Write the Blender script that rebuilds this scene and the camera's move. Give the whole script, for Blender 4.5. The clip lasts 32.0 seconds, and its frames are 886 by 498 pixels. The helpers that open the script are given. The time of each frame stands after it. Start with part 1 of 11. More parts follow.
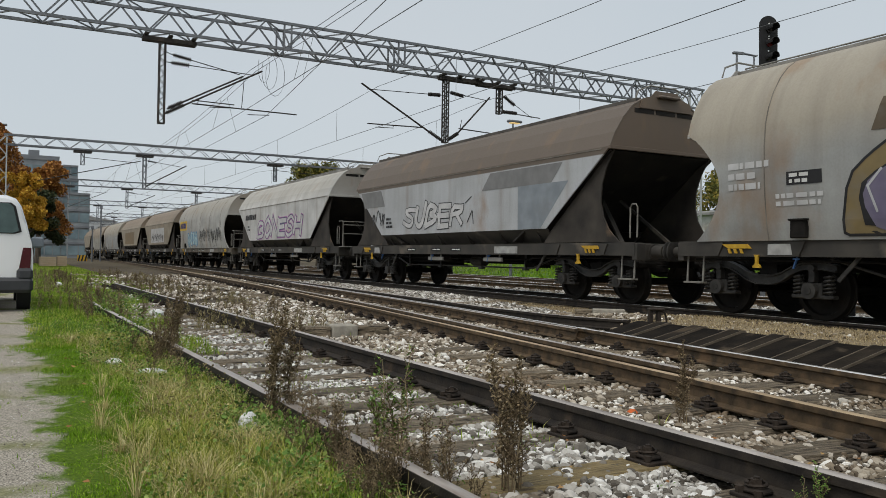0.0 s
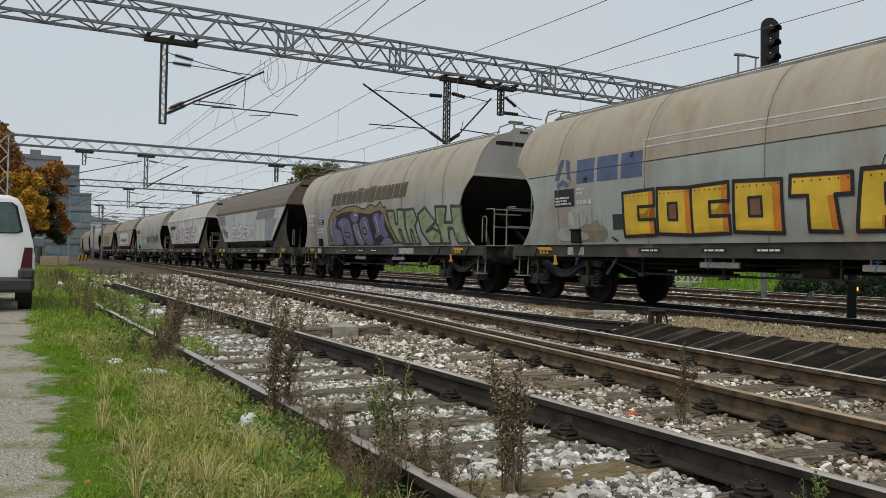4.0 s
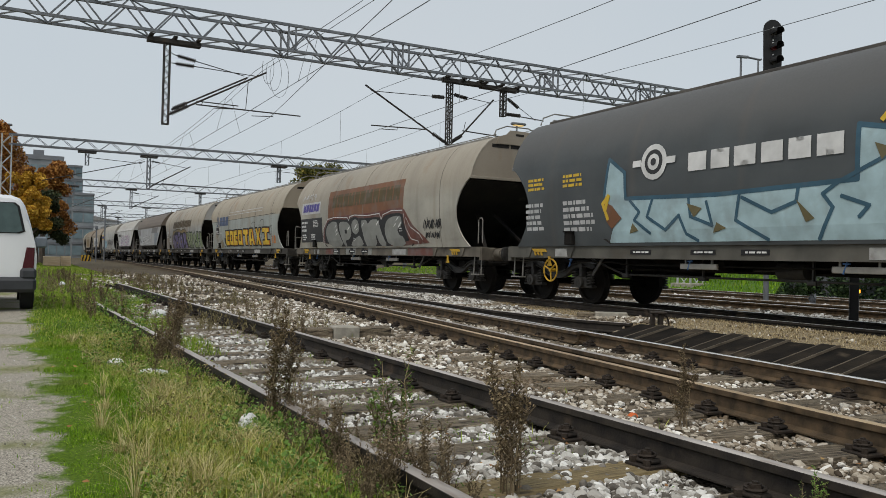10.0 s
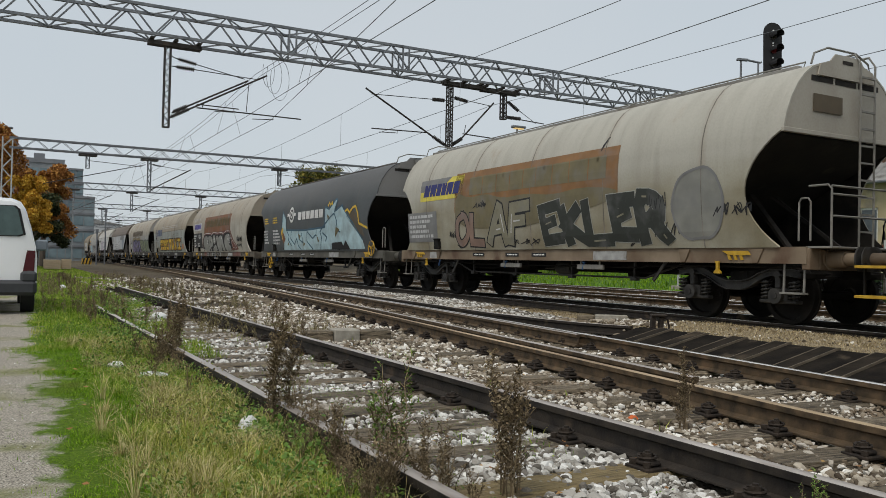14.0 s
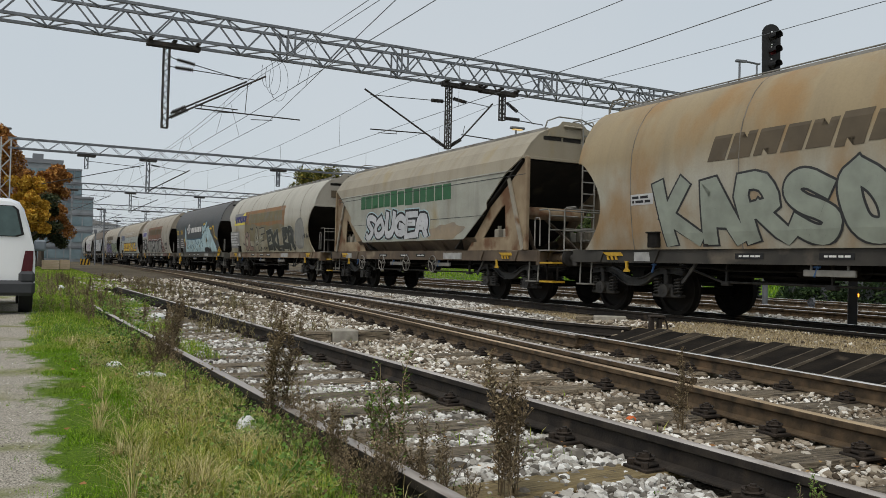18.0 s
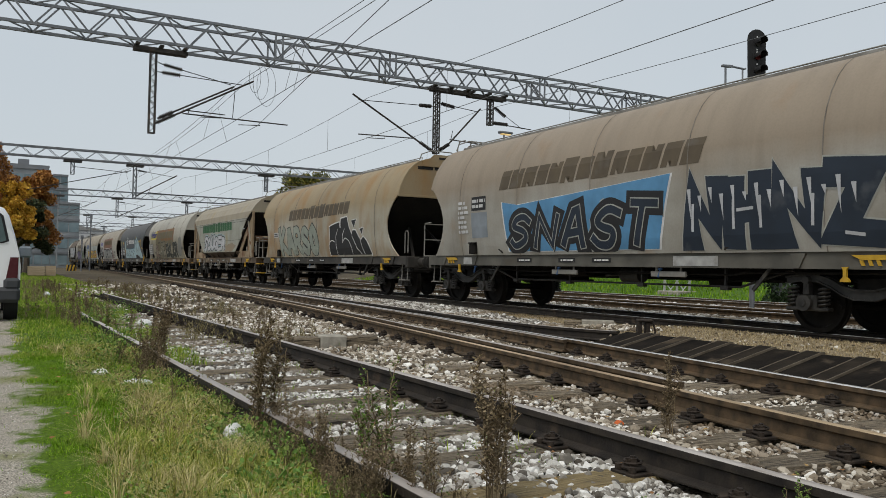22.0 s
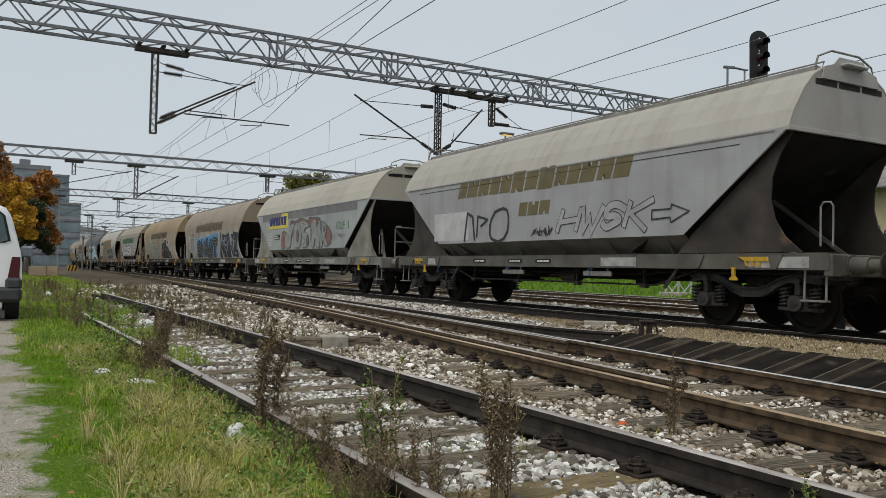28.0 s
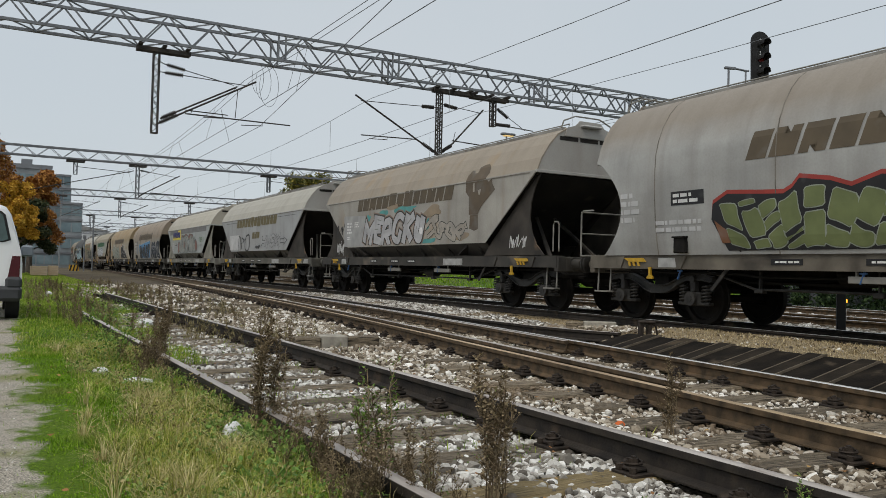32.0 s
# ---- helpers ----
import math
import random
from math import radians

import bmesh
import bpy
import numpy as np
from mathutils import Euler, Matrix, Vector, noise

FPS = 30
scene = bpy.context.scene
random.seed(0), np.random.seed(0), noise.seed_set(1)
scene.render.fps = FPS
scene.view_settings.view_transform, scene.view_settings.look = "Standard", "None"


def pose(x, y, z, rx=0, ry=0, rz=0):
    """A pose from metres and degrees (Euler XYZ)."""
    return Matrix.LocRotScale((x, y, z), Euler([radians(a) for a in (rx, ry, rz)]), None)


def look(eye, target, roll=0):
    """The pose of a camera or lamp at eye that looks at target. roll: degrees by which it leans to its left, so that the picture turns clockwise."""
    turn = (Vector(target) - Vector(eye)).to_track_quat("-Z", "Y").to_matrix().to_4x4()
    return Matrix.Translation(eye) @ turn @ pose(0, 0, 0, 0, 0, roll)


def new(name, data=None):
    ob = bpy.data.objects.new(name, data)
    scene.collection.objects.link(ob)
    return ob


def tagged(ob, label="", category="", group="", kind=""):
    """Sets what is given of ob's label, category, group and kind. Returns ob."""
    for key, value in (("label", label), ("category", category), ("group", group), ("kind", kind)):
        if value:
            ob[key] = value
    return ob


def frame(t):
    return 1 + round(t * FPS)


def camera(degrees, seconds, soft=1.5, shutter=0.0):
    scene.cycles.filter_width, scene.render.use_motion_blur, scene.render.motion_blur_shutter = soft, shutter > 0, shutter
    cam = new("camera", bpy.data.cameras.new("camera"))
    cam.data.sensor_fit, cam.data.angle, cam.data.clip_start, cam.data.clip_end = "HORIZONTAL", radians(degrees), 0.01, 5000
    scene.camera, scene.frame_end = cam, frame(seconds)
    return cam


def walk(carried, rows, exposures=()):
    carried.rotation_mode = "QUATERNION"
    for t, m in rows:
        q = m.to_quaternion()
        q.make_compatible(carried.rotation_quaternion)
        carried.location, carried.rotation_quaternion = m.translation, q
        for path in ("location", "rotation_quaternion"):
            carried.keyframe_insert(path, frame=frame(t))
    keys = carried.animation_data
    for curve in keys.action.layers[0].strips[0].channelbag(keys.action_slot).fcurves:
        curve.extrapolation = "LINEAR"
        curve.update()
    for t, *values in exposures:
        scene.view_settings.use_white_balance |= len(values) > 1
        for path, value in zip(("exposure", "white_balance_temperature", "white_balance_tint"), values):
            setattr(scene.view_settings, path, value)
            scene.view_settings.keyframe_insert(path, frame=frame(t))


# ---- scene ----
EXPOSURE = 0.0
cam = camera(58.50, 32.0, 0.70, 0.0)
# seconds, place and turn of the hand-held camera, which stands beside the line
walk(cam, [
    (0.0, pose(-0.002, -0.000, 0.859, 90.668, -0.982, -28.340)),
    (0.5, pose(-0.006, -0.002, 0.856, 90.685, -0.991, -28.344)),
    (1.0, pose(-0.007, -0.003, 0.856, 90.696, -1.014, -28.344)),
    (1.5, pose(-0.004, -0.003, 0.858, 90.702, -1.034, -28.319)),
    (2.0, pose(-0.000, -0.002, 0.858, 90.712, -1.066, -28.302)),
    (2.5, pose(-0.003, -0.009, 0.861, 90.699, -1.067, -28.293)),
    (3.0, pose(-0.004, -0.007, 0.861, 90.706, -1.081, -28.288)),
    (3.5, pose(-0.004, -0.005, 0.862, 90.713, -1.118, -28.285)),
    (5.5, pose(0.004, -0.014, 0.866, 90.744, -1.205, -28.208)),
    (6.0, pose(0.002, -0.012, 0.865, 90.750, -1.195, -28.197)),
    (6.5, pose(-0.001, -0.013, 0.865, 90.752, -1.212, -28.180)),
    (7.0, pose(0.002, -0.008, 0.864, 90.757, -1.234, -28.169)),
    (7.5, pose(0.002, -0.007, 0.864, 90.755, -1.234, -28.159)),
    (8.0, pose(0.003, -0.011, 0.866, 90.751, -1.249, -28.161)),
    (8.5, pose(0.001, -0.016, 0.868, 90.751, -1.221, -28.143)),
    (9.0, pose(0.002, -0.014, 0.867, 90.766, -1.282, -28.121)),
    (9.5, pose(0.004, -0.012, 0.863, 90.793, -1.297, -28.111)),
    (10.0, pose(0.008, -0.012, 0.862, 90.808, -1.317, -28.102)),
    (10.5, pose(0.010, -0.013, 0.862, 90.829, -1.333, -28.094)),
    (11.0, pose(0.008, -0.012, 0.863, 90.878, -1.355, -28.109)),
    (11.5, pose(0.009, -0.014, 0.863, 90.925, -1.313, -28.092)),
    (12.0, pose(0.008, -0.019, 0.864, 90.964, -1.281, -28.101)),
    (12.5, pose(0.006, -0.021, 0.863, 91.010, -1.296, -28.100)),
    (13.0, pose(0.004, -0.017, 0.861, 91.020, -1.303, -28.093)),
    (13.5, pose(0.004, -0.016, 0.861, 91.019, -1.296, -28.087)),
    (14.0, pose(0.009, -0.016, 0.859, 91.026, -1.291, -28.070)),
    (14.5, pose(0.010, -0.016, 0.860, 91.032, -1.323, -28.063)),
    (16.5, pose(0.003, -0.000, 0.851, 91.069, -1.386, -28.011)),
    (17.0, pose(0.008, 0.001, 0.851, 91.076, -1.393, -28.010)),
    (17.5, pose(0.012, -0.008, 0.855, 91.077, -1.401, -28.043)),
    (18.0, pose(0.012, -0.017, 0.855, 91.100, -1.356, -28.159)),
    (18.5, pose(0.014, -0.020, 0.857, 91.132, -1.366, -28.263)),
    (19.0, pose(0.017, -0.020, 0.857, 91.187, -1.302, -28.450)),
    (19.5, pose(0.019, -0.018, 0.859, 91.249, -1.218, -28.604)),
    (20.0, pose(0.020, -0.017, 0.861, 91.266, -1.197, -28.622)),
    (20.5, pose(0.019, -0.017, 0.861, 91.270, -1.206, -28.631)),
    (21.0, pose(0.019, -0.017, 0.860, 91.304, -1.235, -28.664)),
    (21.5, pose(0.022, -0.019, 0.861, 91.380, -1.144, -28.829)),
    (22.0, pose(0.018, -0.022, 0.862, 91.448, -1.136, -28.969)),
    (22.5, pose(0.013, -0.025, 0.863, 91.455, -1.147, -28.990)),
    (23.0, pose(0.014, -0.025, 0.864, 91.456, -1.147, -28.994)),
    (23.5, pose(0.018, -0.025, 0.866, 91.463, -1.136, -29.014)),
    (24.0, pose(0.012, -0.028, 0.865, 91.481, -1.186, -29.004)),
    (24.5, pose(0.006, -0.017, 0.863, 91.478, -1.152, -28.995)),
    (25.0, pose(0.006, -0.008, 0.859, 91.489, -1.155, -28.964)),
    (25.5, pose(0.009, -0.006, 0.859, 91.488, -1.187, -28.959)),
    (27.5, pose(0.010, 0.004, 0.853, 91.520, -1.262, -28.916)),
    (28.0, pose(0.010, 0.001, 0.854, 91.521, -1.249, -28.913)),
    (28.5, pose(0.009, -0.002, 0.854, 91.513, -1.263, -28.906)),
    (29.0, pose(0.007, 0.002, 0.851, 91.526, -1.290, -28.870)),
    (29.5, pose(0.004, 0.001, 0.851, 91.521, -1.289, -28.870)),
    (30.0, pose(0.008, 0.002, 0.850, 91.528, -1.293, -28.864)),
    (30.5, pose(0.016, -0.005, 0.851, 91.524, -1.297, -28.847)),
    (31.0, pose(0.025, -0.011, 0.851, 91.527, -1.320, -28.833)),
    (31.5, pose(0.028, -0.013, 0.849, 91.541, -1.347, -28.826)),
    (32.0, pose(0.032, -0.013, 0.847, 91.561, -1.373, -28.813)),
], [(0.0, EXPOSURE), (32.0, EXPOSURE)])

# ---- overcast daylight ----
world = bpy.data.worlds.new("world")
scene.world = world
world.use_nodes = True
wn, wl = world.node_tree.nodes, world.node_tree.links
wn.clear()
sky = wn.new("ShaderNodeTexSky")
sky.sky_type = "NISHITA"
sky.sun_disc = False
sky.sun_elevation, sky.sun_rotation = radians(56), radians(239)
sky.air_density, sky.dust_density = 1.0, 3.0
grey = wn.new("ShaderNodeMixRGB")
grey.inputs["Fac"].default_value = 0.86
cloud = wn.new("ShaderNodeTexNoise")
cloud.inputs["Scale"].default_value, cloud.inputs["Detail"].default_value = 2.2, 5.0
veil = wn.new("ShaderNodeValToRGB")
veil.color_ramp.elements[0].position, veil.color_ramp.elements[1].position = 0.3, 0.7
veil.color_ramp.elements[0].color, veil.color_ramp.elements[1].color = (0.535, 0.588, 0.625, 1), (0.572, 0.612, 0.638, 1)
lift = wn.new("ShaderNodeVectorMath")
lift.operation = "SCALE"
lift.inputs["Scale"].default_value = 10.0
back = wn.new("ShaderNodeBackground")
back.inputs["Strength"].default_value = 0.112
world_out = wn.new("ShaderNodeOutputWorld")
wl.new(cloud.outputs["Fac"], veil.inputs[0])
wl.new(veil.outputs[0], lift.inputs[0])
wl.new(lift.outputs[0], grey.inputs["Color2"])
wl.new(sky.outputs[0], grey.inputs["Color1"])
wl.new(grey.outputs[0], back.inputs["Color"])
wl.new(back.outputs[0], world_out.inputs["Surface"])

sun = new("sun", bpy.data.lights.new("sun", "SUN"))
sun.data.energy, sun.data.angle, sun.data.color = 1.5, radians(30), (1.0, 0.94, 0.84)
sun.matrix_world = look((-18, -11, 32), (0, 0, 0))

# ---- building helpers ----
from mathutils.geometry import tessellate_polygon


class Shape:
    """Collects faces and turns them into one mesh."""

    def __init__(self):
        self.v, self.f = [], []

    def add(self, verts, faces):
        n = len(self.v)
        self.v += [tuple(p) for p in verts]
        self.f += [tuple(i + n for i in q) for q in faces]
        return self

    def box(self, x0, x1, y0, y1, z0, z1, c=0.0):
        if c <= 0:
            v = [(x, y, z) for z in (z0, z1) for y in (y0, y1) for x in (x0, x1)]
            return self.add(v, [(0, 2, 3, 1), (4, 5, 7, 6), (0, 1, 5, 4), (2, 6, 7, 3), (0, 4, 6, 2), (1, 3, 7, 5)])
        c = min(c, (x1 - x0) * 0.45, (y1 - y0) * 0.45, (z1 - z0) * 0.45)
        ring = lambda e, z: [(x0 + e, y0 + c, z), (x0 + c, y0 + e, z), (x1 - c, y0 + e, z), (x1 - e, y0 + c, z),
                             (x1 - e, y1 - c, z), (x1 - c, y1 - e, z), (x0 + c, y1 - e, z), (x0 + e, y1 - c, z)]
        inner = lambda z: [(x0 + c, y0 + c, z)] * 2 + [(x1 - c, y0 + c, z)] * 2 + [(x1 - c, y1 - c, z)] * 2 + [(x0 + c, y1 - c, z)] * 2
        rings = [ring(c, z0), ring(0, z0 + c), ring(0, z1 - c), ring(c, z1)]
        return self.loft(rings, True)

    def loft(self, rings, caps=True):
        n, k = len(rings[0]), len(rings)
        v = [p for r in rings for p in r]
        f = [(a * n + i, a * n + (i + 1) % n, (a + 1) * n + (i + 1) % n, (a + 1) * n + i) for a in range(k - 1) for i in range(n)]
        if caps:
            f += [tuple(range(n))[::-1], tuple(range((k - 1) * n, k * n))]
        return self.add(v, f)

    def cyl(self, a, b, r, seg=10, r2=None):
        return self.tube([a, b], r, seg, r2)

    def tube(self, path, r, seg=6, r2=None):
        path = [Vector(p) for p in path]
        rings, n = [], len(path)
        for i, p in enumerate(path):
            d = (path[min(i + 1, n - 1)] - path[max(i - 1, 0)]).normalized()
            up = Vector((0, 0, 1)) if abs(d.z) < 0.9 else Vector((1, 0, 0))
            s = d.cross(up).normalized()
            w = s.cross(d)
            q = r if r2 is None else r + (r2 - r) * i / (n - 1)
            rings.append([p + (s * math.cos(2 * math.pi * k / seg) + w * math.sin(2 * math.pi * k / seg)) * q for k in range(seg)])
        return self.loft(rings)

    def extrude(self, outline, axis, lo, hi):
        """A flat outline of (a, b) pairs pushed from lo to hi along axis: 'x' takes (y, z), 'y' (x, z), 'z' (x, y)."""
        put = {"x": lambda a, b, c: (c, a, b), "y": lambda a, b, c: (a, c, b), "z": lambda a, b, c: (a, b, c)}[axis]
        n = len(outline)
        v = [put(a, b, lo) for a, b in outline] + [put(a, b, hi) for a, b in outline]
        tri = tessellate_polygon([[Vector((a, b, 0)) for a, b in outline]])
        f = [tuple(t) for t in tri] + [tuple(i + n for i in t)[::-1] for t in tri]
        f += [(i, (i + 1) % n, (i + 1) % n + n, i + n) for i in range(n)]
        return self.add(v, f)

    def beam(self, a, b, w, h):
        """A square bar from a to b."""
        a, b = Vector(a), Vector(b)
        d = (b - a).normalized()
        up = Vector((0, 0, 1)) if abs(d.z) < 0.95 else Vector((1, 0, 0))
        s = d.cross(up).normalized() * w / 2
        u = s.cross(d).normalized() * h / 2
        return self.loft([[p - s - u, p + s - u, p + s + u, p - s + u] for p in (a, b)])

    def mesh(self, name, material=None, smooth=False):
        me = bpy.data.meshes.new(name)
        me.from_pydata(self.v, [], self.f)
        bm = bmesh.new()
        bm.from_mesh(me)
        bmesh.ops.recalc_face_normals(bm, faces=bm.faces)
        bm.to_mesh(me)
        bm.free()
        if smooth:
            me.polygons.foreach_set("use_smooth", [True] * len(me.polygons))
            me.set_sharp_from_angle(angle=radians(40))
        if material:
            me.materials.append(material)
        return me


def part(name, mesh, parent, label="", m=None):
    """Links a mesh as one object under a thing or a part."""
    ob = new(name, mesh)
    ob.parent = parent
    if m is not None:
        ob.matrix_basis = m
    if label:
        ob["label"] = label
    return ob


def empty(name, m=None):
    ob = new(name)
    ob.empty_display_size = 0.2
    if m is not None:
        ob.matrix_basis = m
    return ob


MESHES = {}
SIZE = [0.0]


def shared(key, make, material, smooth=False):
    """One mesh for all alike parts."""
    k = (key, material.name, SIZE[0])
    if k not in MESHES:
        s = Shape()
        make(s)
        MESHES[k] = s.mesh(key, material, smooth)
    return MESHES[k]


# ---- materials ----
def material(name, c1, c2, scale=4.0, rough=0.7, metal=0.0, spots=None, spot_scale=1.5, spot_at=0.55, bump=0.2, bump_scale=30.0,
             stretch=(1, 1, 1), rand=0.0, spec=0.4, detail=6.0, world_space=False, soft=0.12):
    m = bpy.data.materials.new(name)
    m.use_nodes = True
    n, l = m.node_tree.nodes, m.node_tree.links
    b = n["Principled BSDF"]
    b.inputs["Metallic"].default_value = metal
    b.inputs["Specular IOR Level"].default_value = spec
    tc = n.new("ShaderNodeTexCoord")
    mp = n.new("ShaderNodeMapping")
    mp.inputs["Scale"].default_value = stretch
    if world_space:
        geo = n.new("ShaderNodeNewGeometry")
        l.new(geo.outputs["Position"], mp.inputs["Vector"])
    else:
        l.new(tc.outputs["Object"], mp.inputs["Vector"])
    n1 = n.new("ShaderNodeTexNoise")
    n1.inputs["Scale"].default_value, n1.inputs["Detail"].default_value = scale, detail
    l.new(mp.outputs[0], n1.inputs["Vector"])
    r1 = n.new("ShaderNodeValToRGB")
    r1.color_ramp.elements[0].position, r1.color_ramp.elements[1].position = 0.32, 0.68
    r1.color_ramp.elements[0].color, r1.color_ramp.elements[1].color = (*c1, 1), (*c2, 1)
    l.new(n1.outputs["Fac"], r1.inputs[0])
    col = r1.outputs[0]
    if spots:
        n2 = n.new("ShaderNodeTexNoise")
        n2.inputs["Scale"].default_value, n2.inputs["Detail"].default_value = spot_scale, 8.0
        l.new(mp.outputs[0], n2.inputs["Vector"])
        r2 = n.new("ShaderNodeValToRGB")
        r2.color_ramp.elements[0].position, r2.color_ramp.elements[1].position = spot_at, spot_at + soft
        l.new(n2.outputs["Fac"], r2.inputs[0])
        mx = n.new("ShaderNodeMixRGB")
        mx.inputs["Color2"].default_value = (*spots, 1)
        l.new(r2.outputs[0], mx.inputs["Fac"])
        l.new(col, mx.inputs["Color1"])
        col = mx.outputs[0]
    if rand:
        oi = n.new("ShaderNodeObjectInfo")
        hs = n.new("ShaderNodeHueSaturation")
        mr = n.new("ShaderNodeMapRange")
        mr.inputs["To Min"].default_value, mr.inputs["To Max"].default_value = 1 - rand, 1 + rand
        l.new(oi.outputs["Random"], mr.inputs["Value"])
        l.new(mr.outputs[0], hs.inputs["Value"])
        l.new(col, hs.inputs["Color"])
        col = hs.outputs[0]
    l.new(col, b.inputs["Base Color"])
    rr = n.new("ShaderNodeMapRange")
    rr.inputs["To Min"].default_value, rr.inputs["To Max"].default_value = max(0.03, rough - 0.12), min(1, rough + 0.12)
    l.new(n1.outputs["Fac"], rr.inputs["Value"])
    l.new(rr.outputs[0], b.inputs["Roughness"])
    if bump:
        n3 = n.new("ShaderNodeTexNoise")
        n3.inputs["Scale"].default_value, n3.inputs["Detail"].default_value = bump_scale, 5.0
        l.new(mp.outputs[0], n3.inputs["Vector"])
        bp = n.new("ShaderNodeBump")
        bp.inputs["Strength"].default_value, bp.inputs["Distance"].default_value = bump, 0.02
        l.new(n3.outputs["Fac"], bp.inputs["Height"])
        l.new(bp.outputs[0], b.inputs["Normal"])
    return m


def island(name, ramp, rough=0.9, spec=0.3, bump=0.0, noise_scale=0.0, ground_tint=None):
    """For loose small pieces: each takes its own colour from the ramp."""
    m = bpy.data.materials.new(name)
    m.use_nodes = True
    n, l = m.node_tree.nodes, m.node_tree.links
    b = n["Principled BSDF"]
    b.inputs["Roughness"].default_value = rough
    b.inputs["Specular IOR Level"].default_value = spec
    g = n.new("ShaderNodeNewGeometry")
    r = n.new("ShaderNodeValToRGB")
    while len(r.color_ramp.elements) < len(ramp):
        r.color_ramp.elements.new(0.5)
    for e, (p, c) in zip(r.color_ramp.elements, ramp):
        e.position, e.color = p, (*c, 1)
    l.new(g.outputs["Random Per Island"], r.inputs[0])
    col = r.outputs[0]
    if ground_tint:
        nz = n.new("ShaderNodeTexNoise")
        nz.inputs["Scale"].default_value, nz.inputs["Detail"].default_value = ground_tint[1], 3.0
        l.new(g.outputs["Position"], nz.inputs["Vector"])
        rr = n.new("ShaderNodeValToRGB")
        rr.color_ramp.elements[0].position, rr.color_ramp.elements[1].position = ground_tint[2], ground_tint[2] + 0.14
        l.new(nz.outputs["Fac"], rr.inputs[0])
        mx = n.new("ShaderNodeMixRGB")
        mx.inputs["Color2"].default_value = (*ground_tint[0], 1)
        l.new(rr.outputs[0], mx.inputs["Fac"])
        l.new(col, mx.inputs["Color1"])
        col = mx.outputs[0]
    l.new(col, b.inputs["Base Color"])
    if noise_scale:
        nz = n.new("ShaderNodeTexNoise")
        nz.inputs["Scale"].default_value = noise_scale
        l.new(g.outputs["Position"], nz.inputs["Vector"])
        bp = n.new("ShaderNodeBump")
        bp.inputs["Strength"].default_value, bp.inputs["Distance"].default_value = 0.5, 0.01
        l.new(nz.outputs["Fac"], bp.inputs["Height"])
        l.new(bp.outputs[0], b.inputs["Normal"])
    return m


def plain(name, c, rough=0.6, metal=0.0):
    k = 0.82
    return material(name, [x * k for x in c], [min(1, x * 1.12) for x in c], 6.0, rough, metal, bump=0.05)


M_RAIL = material("rail_steel", (0.036, 0.025, 0.014), (0.135, 0.09, 0.05), 9.0, 0.75, 0.1, (0.16, 0.10, 0.055), 3.0, 0.62, 0.25, 60)
M_RAIL_DARK = material("dark_rail_steel", (0.012, 0.0095, 0.008), (0.042, 0.033, 0.025), 9.0, 0.75, 0.1, (0.10, 0.070, 0.046), 3.0, 0.6, 0.25, 60)
M_HEAD = material("worn_rail_head", (0.27, 0.235, 0.21), (0.50, 0.455, 0.42), 3.0, 0.38, 0.25, (0.15, 0.10, 0.07), 5.0, 0.6, 0.08, 80, (1, 0.2, 1))
M_HEAD_SHINY = material("polished_rail_head", (0.66, 0.65, 0.63), (0.86, 0.85, 0.84), 3.0, 0.24, 0.5, None, bump=0.04, stretch=(1, 0.2, 1))
M_HEAD_BROWN = material("rusty_rail_head", (0.27, 0.19, 0.11), (0.47, 0.355, 0.22), 3.0, 0.5, 0.12, (0.20, 0.13, 0.07), 6.0, 0.6, 0.08, 80, (1, 0.2, 1))
M_WOOD = material("weathered_sleeper_wood", (0.10, 0.078, 0.052), (0.35, 0.285, 0.20), 5.0, 0.9, 0, (0.03, 0.023, 0.016), 4.0, 0.53, 0.9, 26, (1.2, 14, 8), 0.22)
M_WOOD_NEW = material("pale_sleeper_wood", (0.17, 0.125, 0.055), (0.34, 0.26, 0.13), 5.0, 0.9, 0, (0.10, 0.075, 0.045), 4.0, 0.58, 0.7, 26, (1.2, 14, 8), 0.1)
M_IRON = material("rusty_dark_iron", (0.014, 0.011, 0.009), (0.05, 0.036, 0.026), 14.0, 0.75, 0.2, (0.13, 0.085, 0.05), 6.0, 0.64, 0.3, 60)
# Near black: the shade beneath the wagons is put into this underframe colour.
M_UNDER = material("shaded_sooty_underframe", (0.006, 0.0057, 0.0052), (0.02, 0.018, 0.016), 5.0, 0.85, 0.0, (0.04, 0.034, 0.026), 3.0, 0.68, 0.2, 30, spec=0.15)
M_BOGIE = material("dusty_bogie_steel", (0.013, 0.0125, 0.012), (0.05, 0.047, 0.043), 6.0, 0.6, 0.15, (0.085, 0.075, 0.06), 3.0, 0.62, 0.2, 30)
# Wheels too are near black for the shade they stand in.
M_WHEEL = material("shade_dark_wheel_steel", (0.005, 0.0045, 0.004), (0.014, 0.012, 0.010), 6.0, 0.7, 0.1, None, bump=0.1, spec=0.15)
M_GALV = material("galvanised_steel", (0.13, 0.14, 0.155), (0.23, 0.24, 0.255), 3.0, 0.6, 0.4, (0.10, 0.10, 0.105), 1.4, 0.6, 0.1, 30)
M_DARKSTEEL = material("dark_mast_steel", (0.03, 0.028, 0.027), (0.07, 0.062, 0.055), 6.0, 0.7, 0.2, (0.11, 0.075, 0.05), 2.0, 0.64, 0.2, 30)
M_WIRE = plain("wire_copper", (0.13, 0.135, 0.14), 0.4, 0.4)
M_BLACK = plain("black_rubber", (0.015, 0.015, 0.016), 0.7)
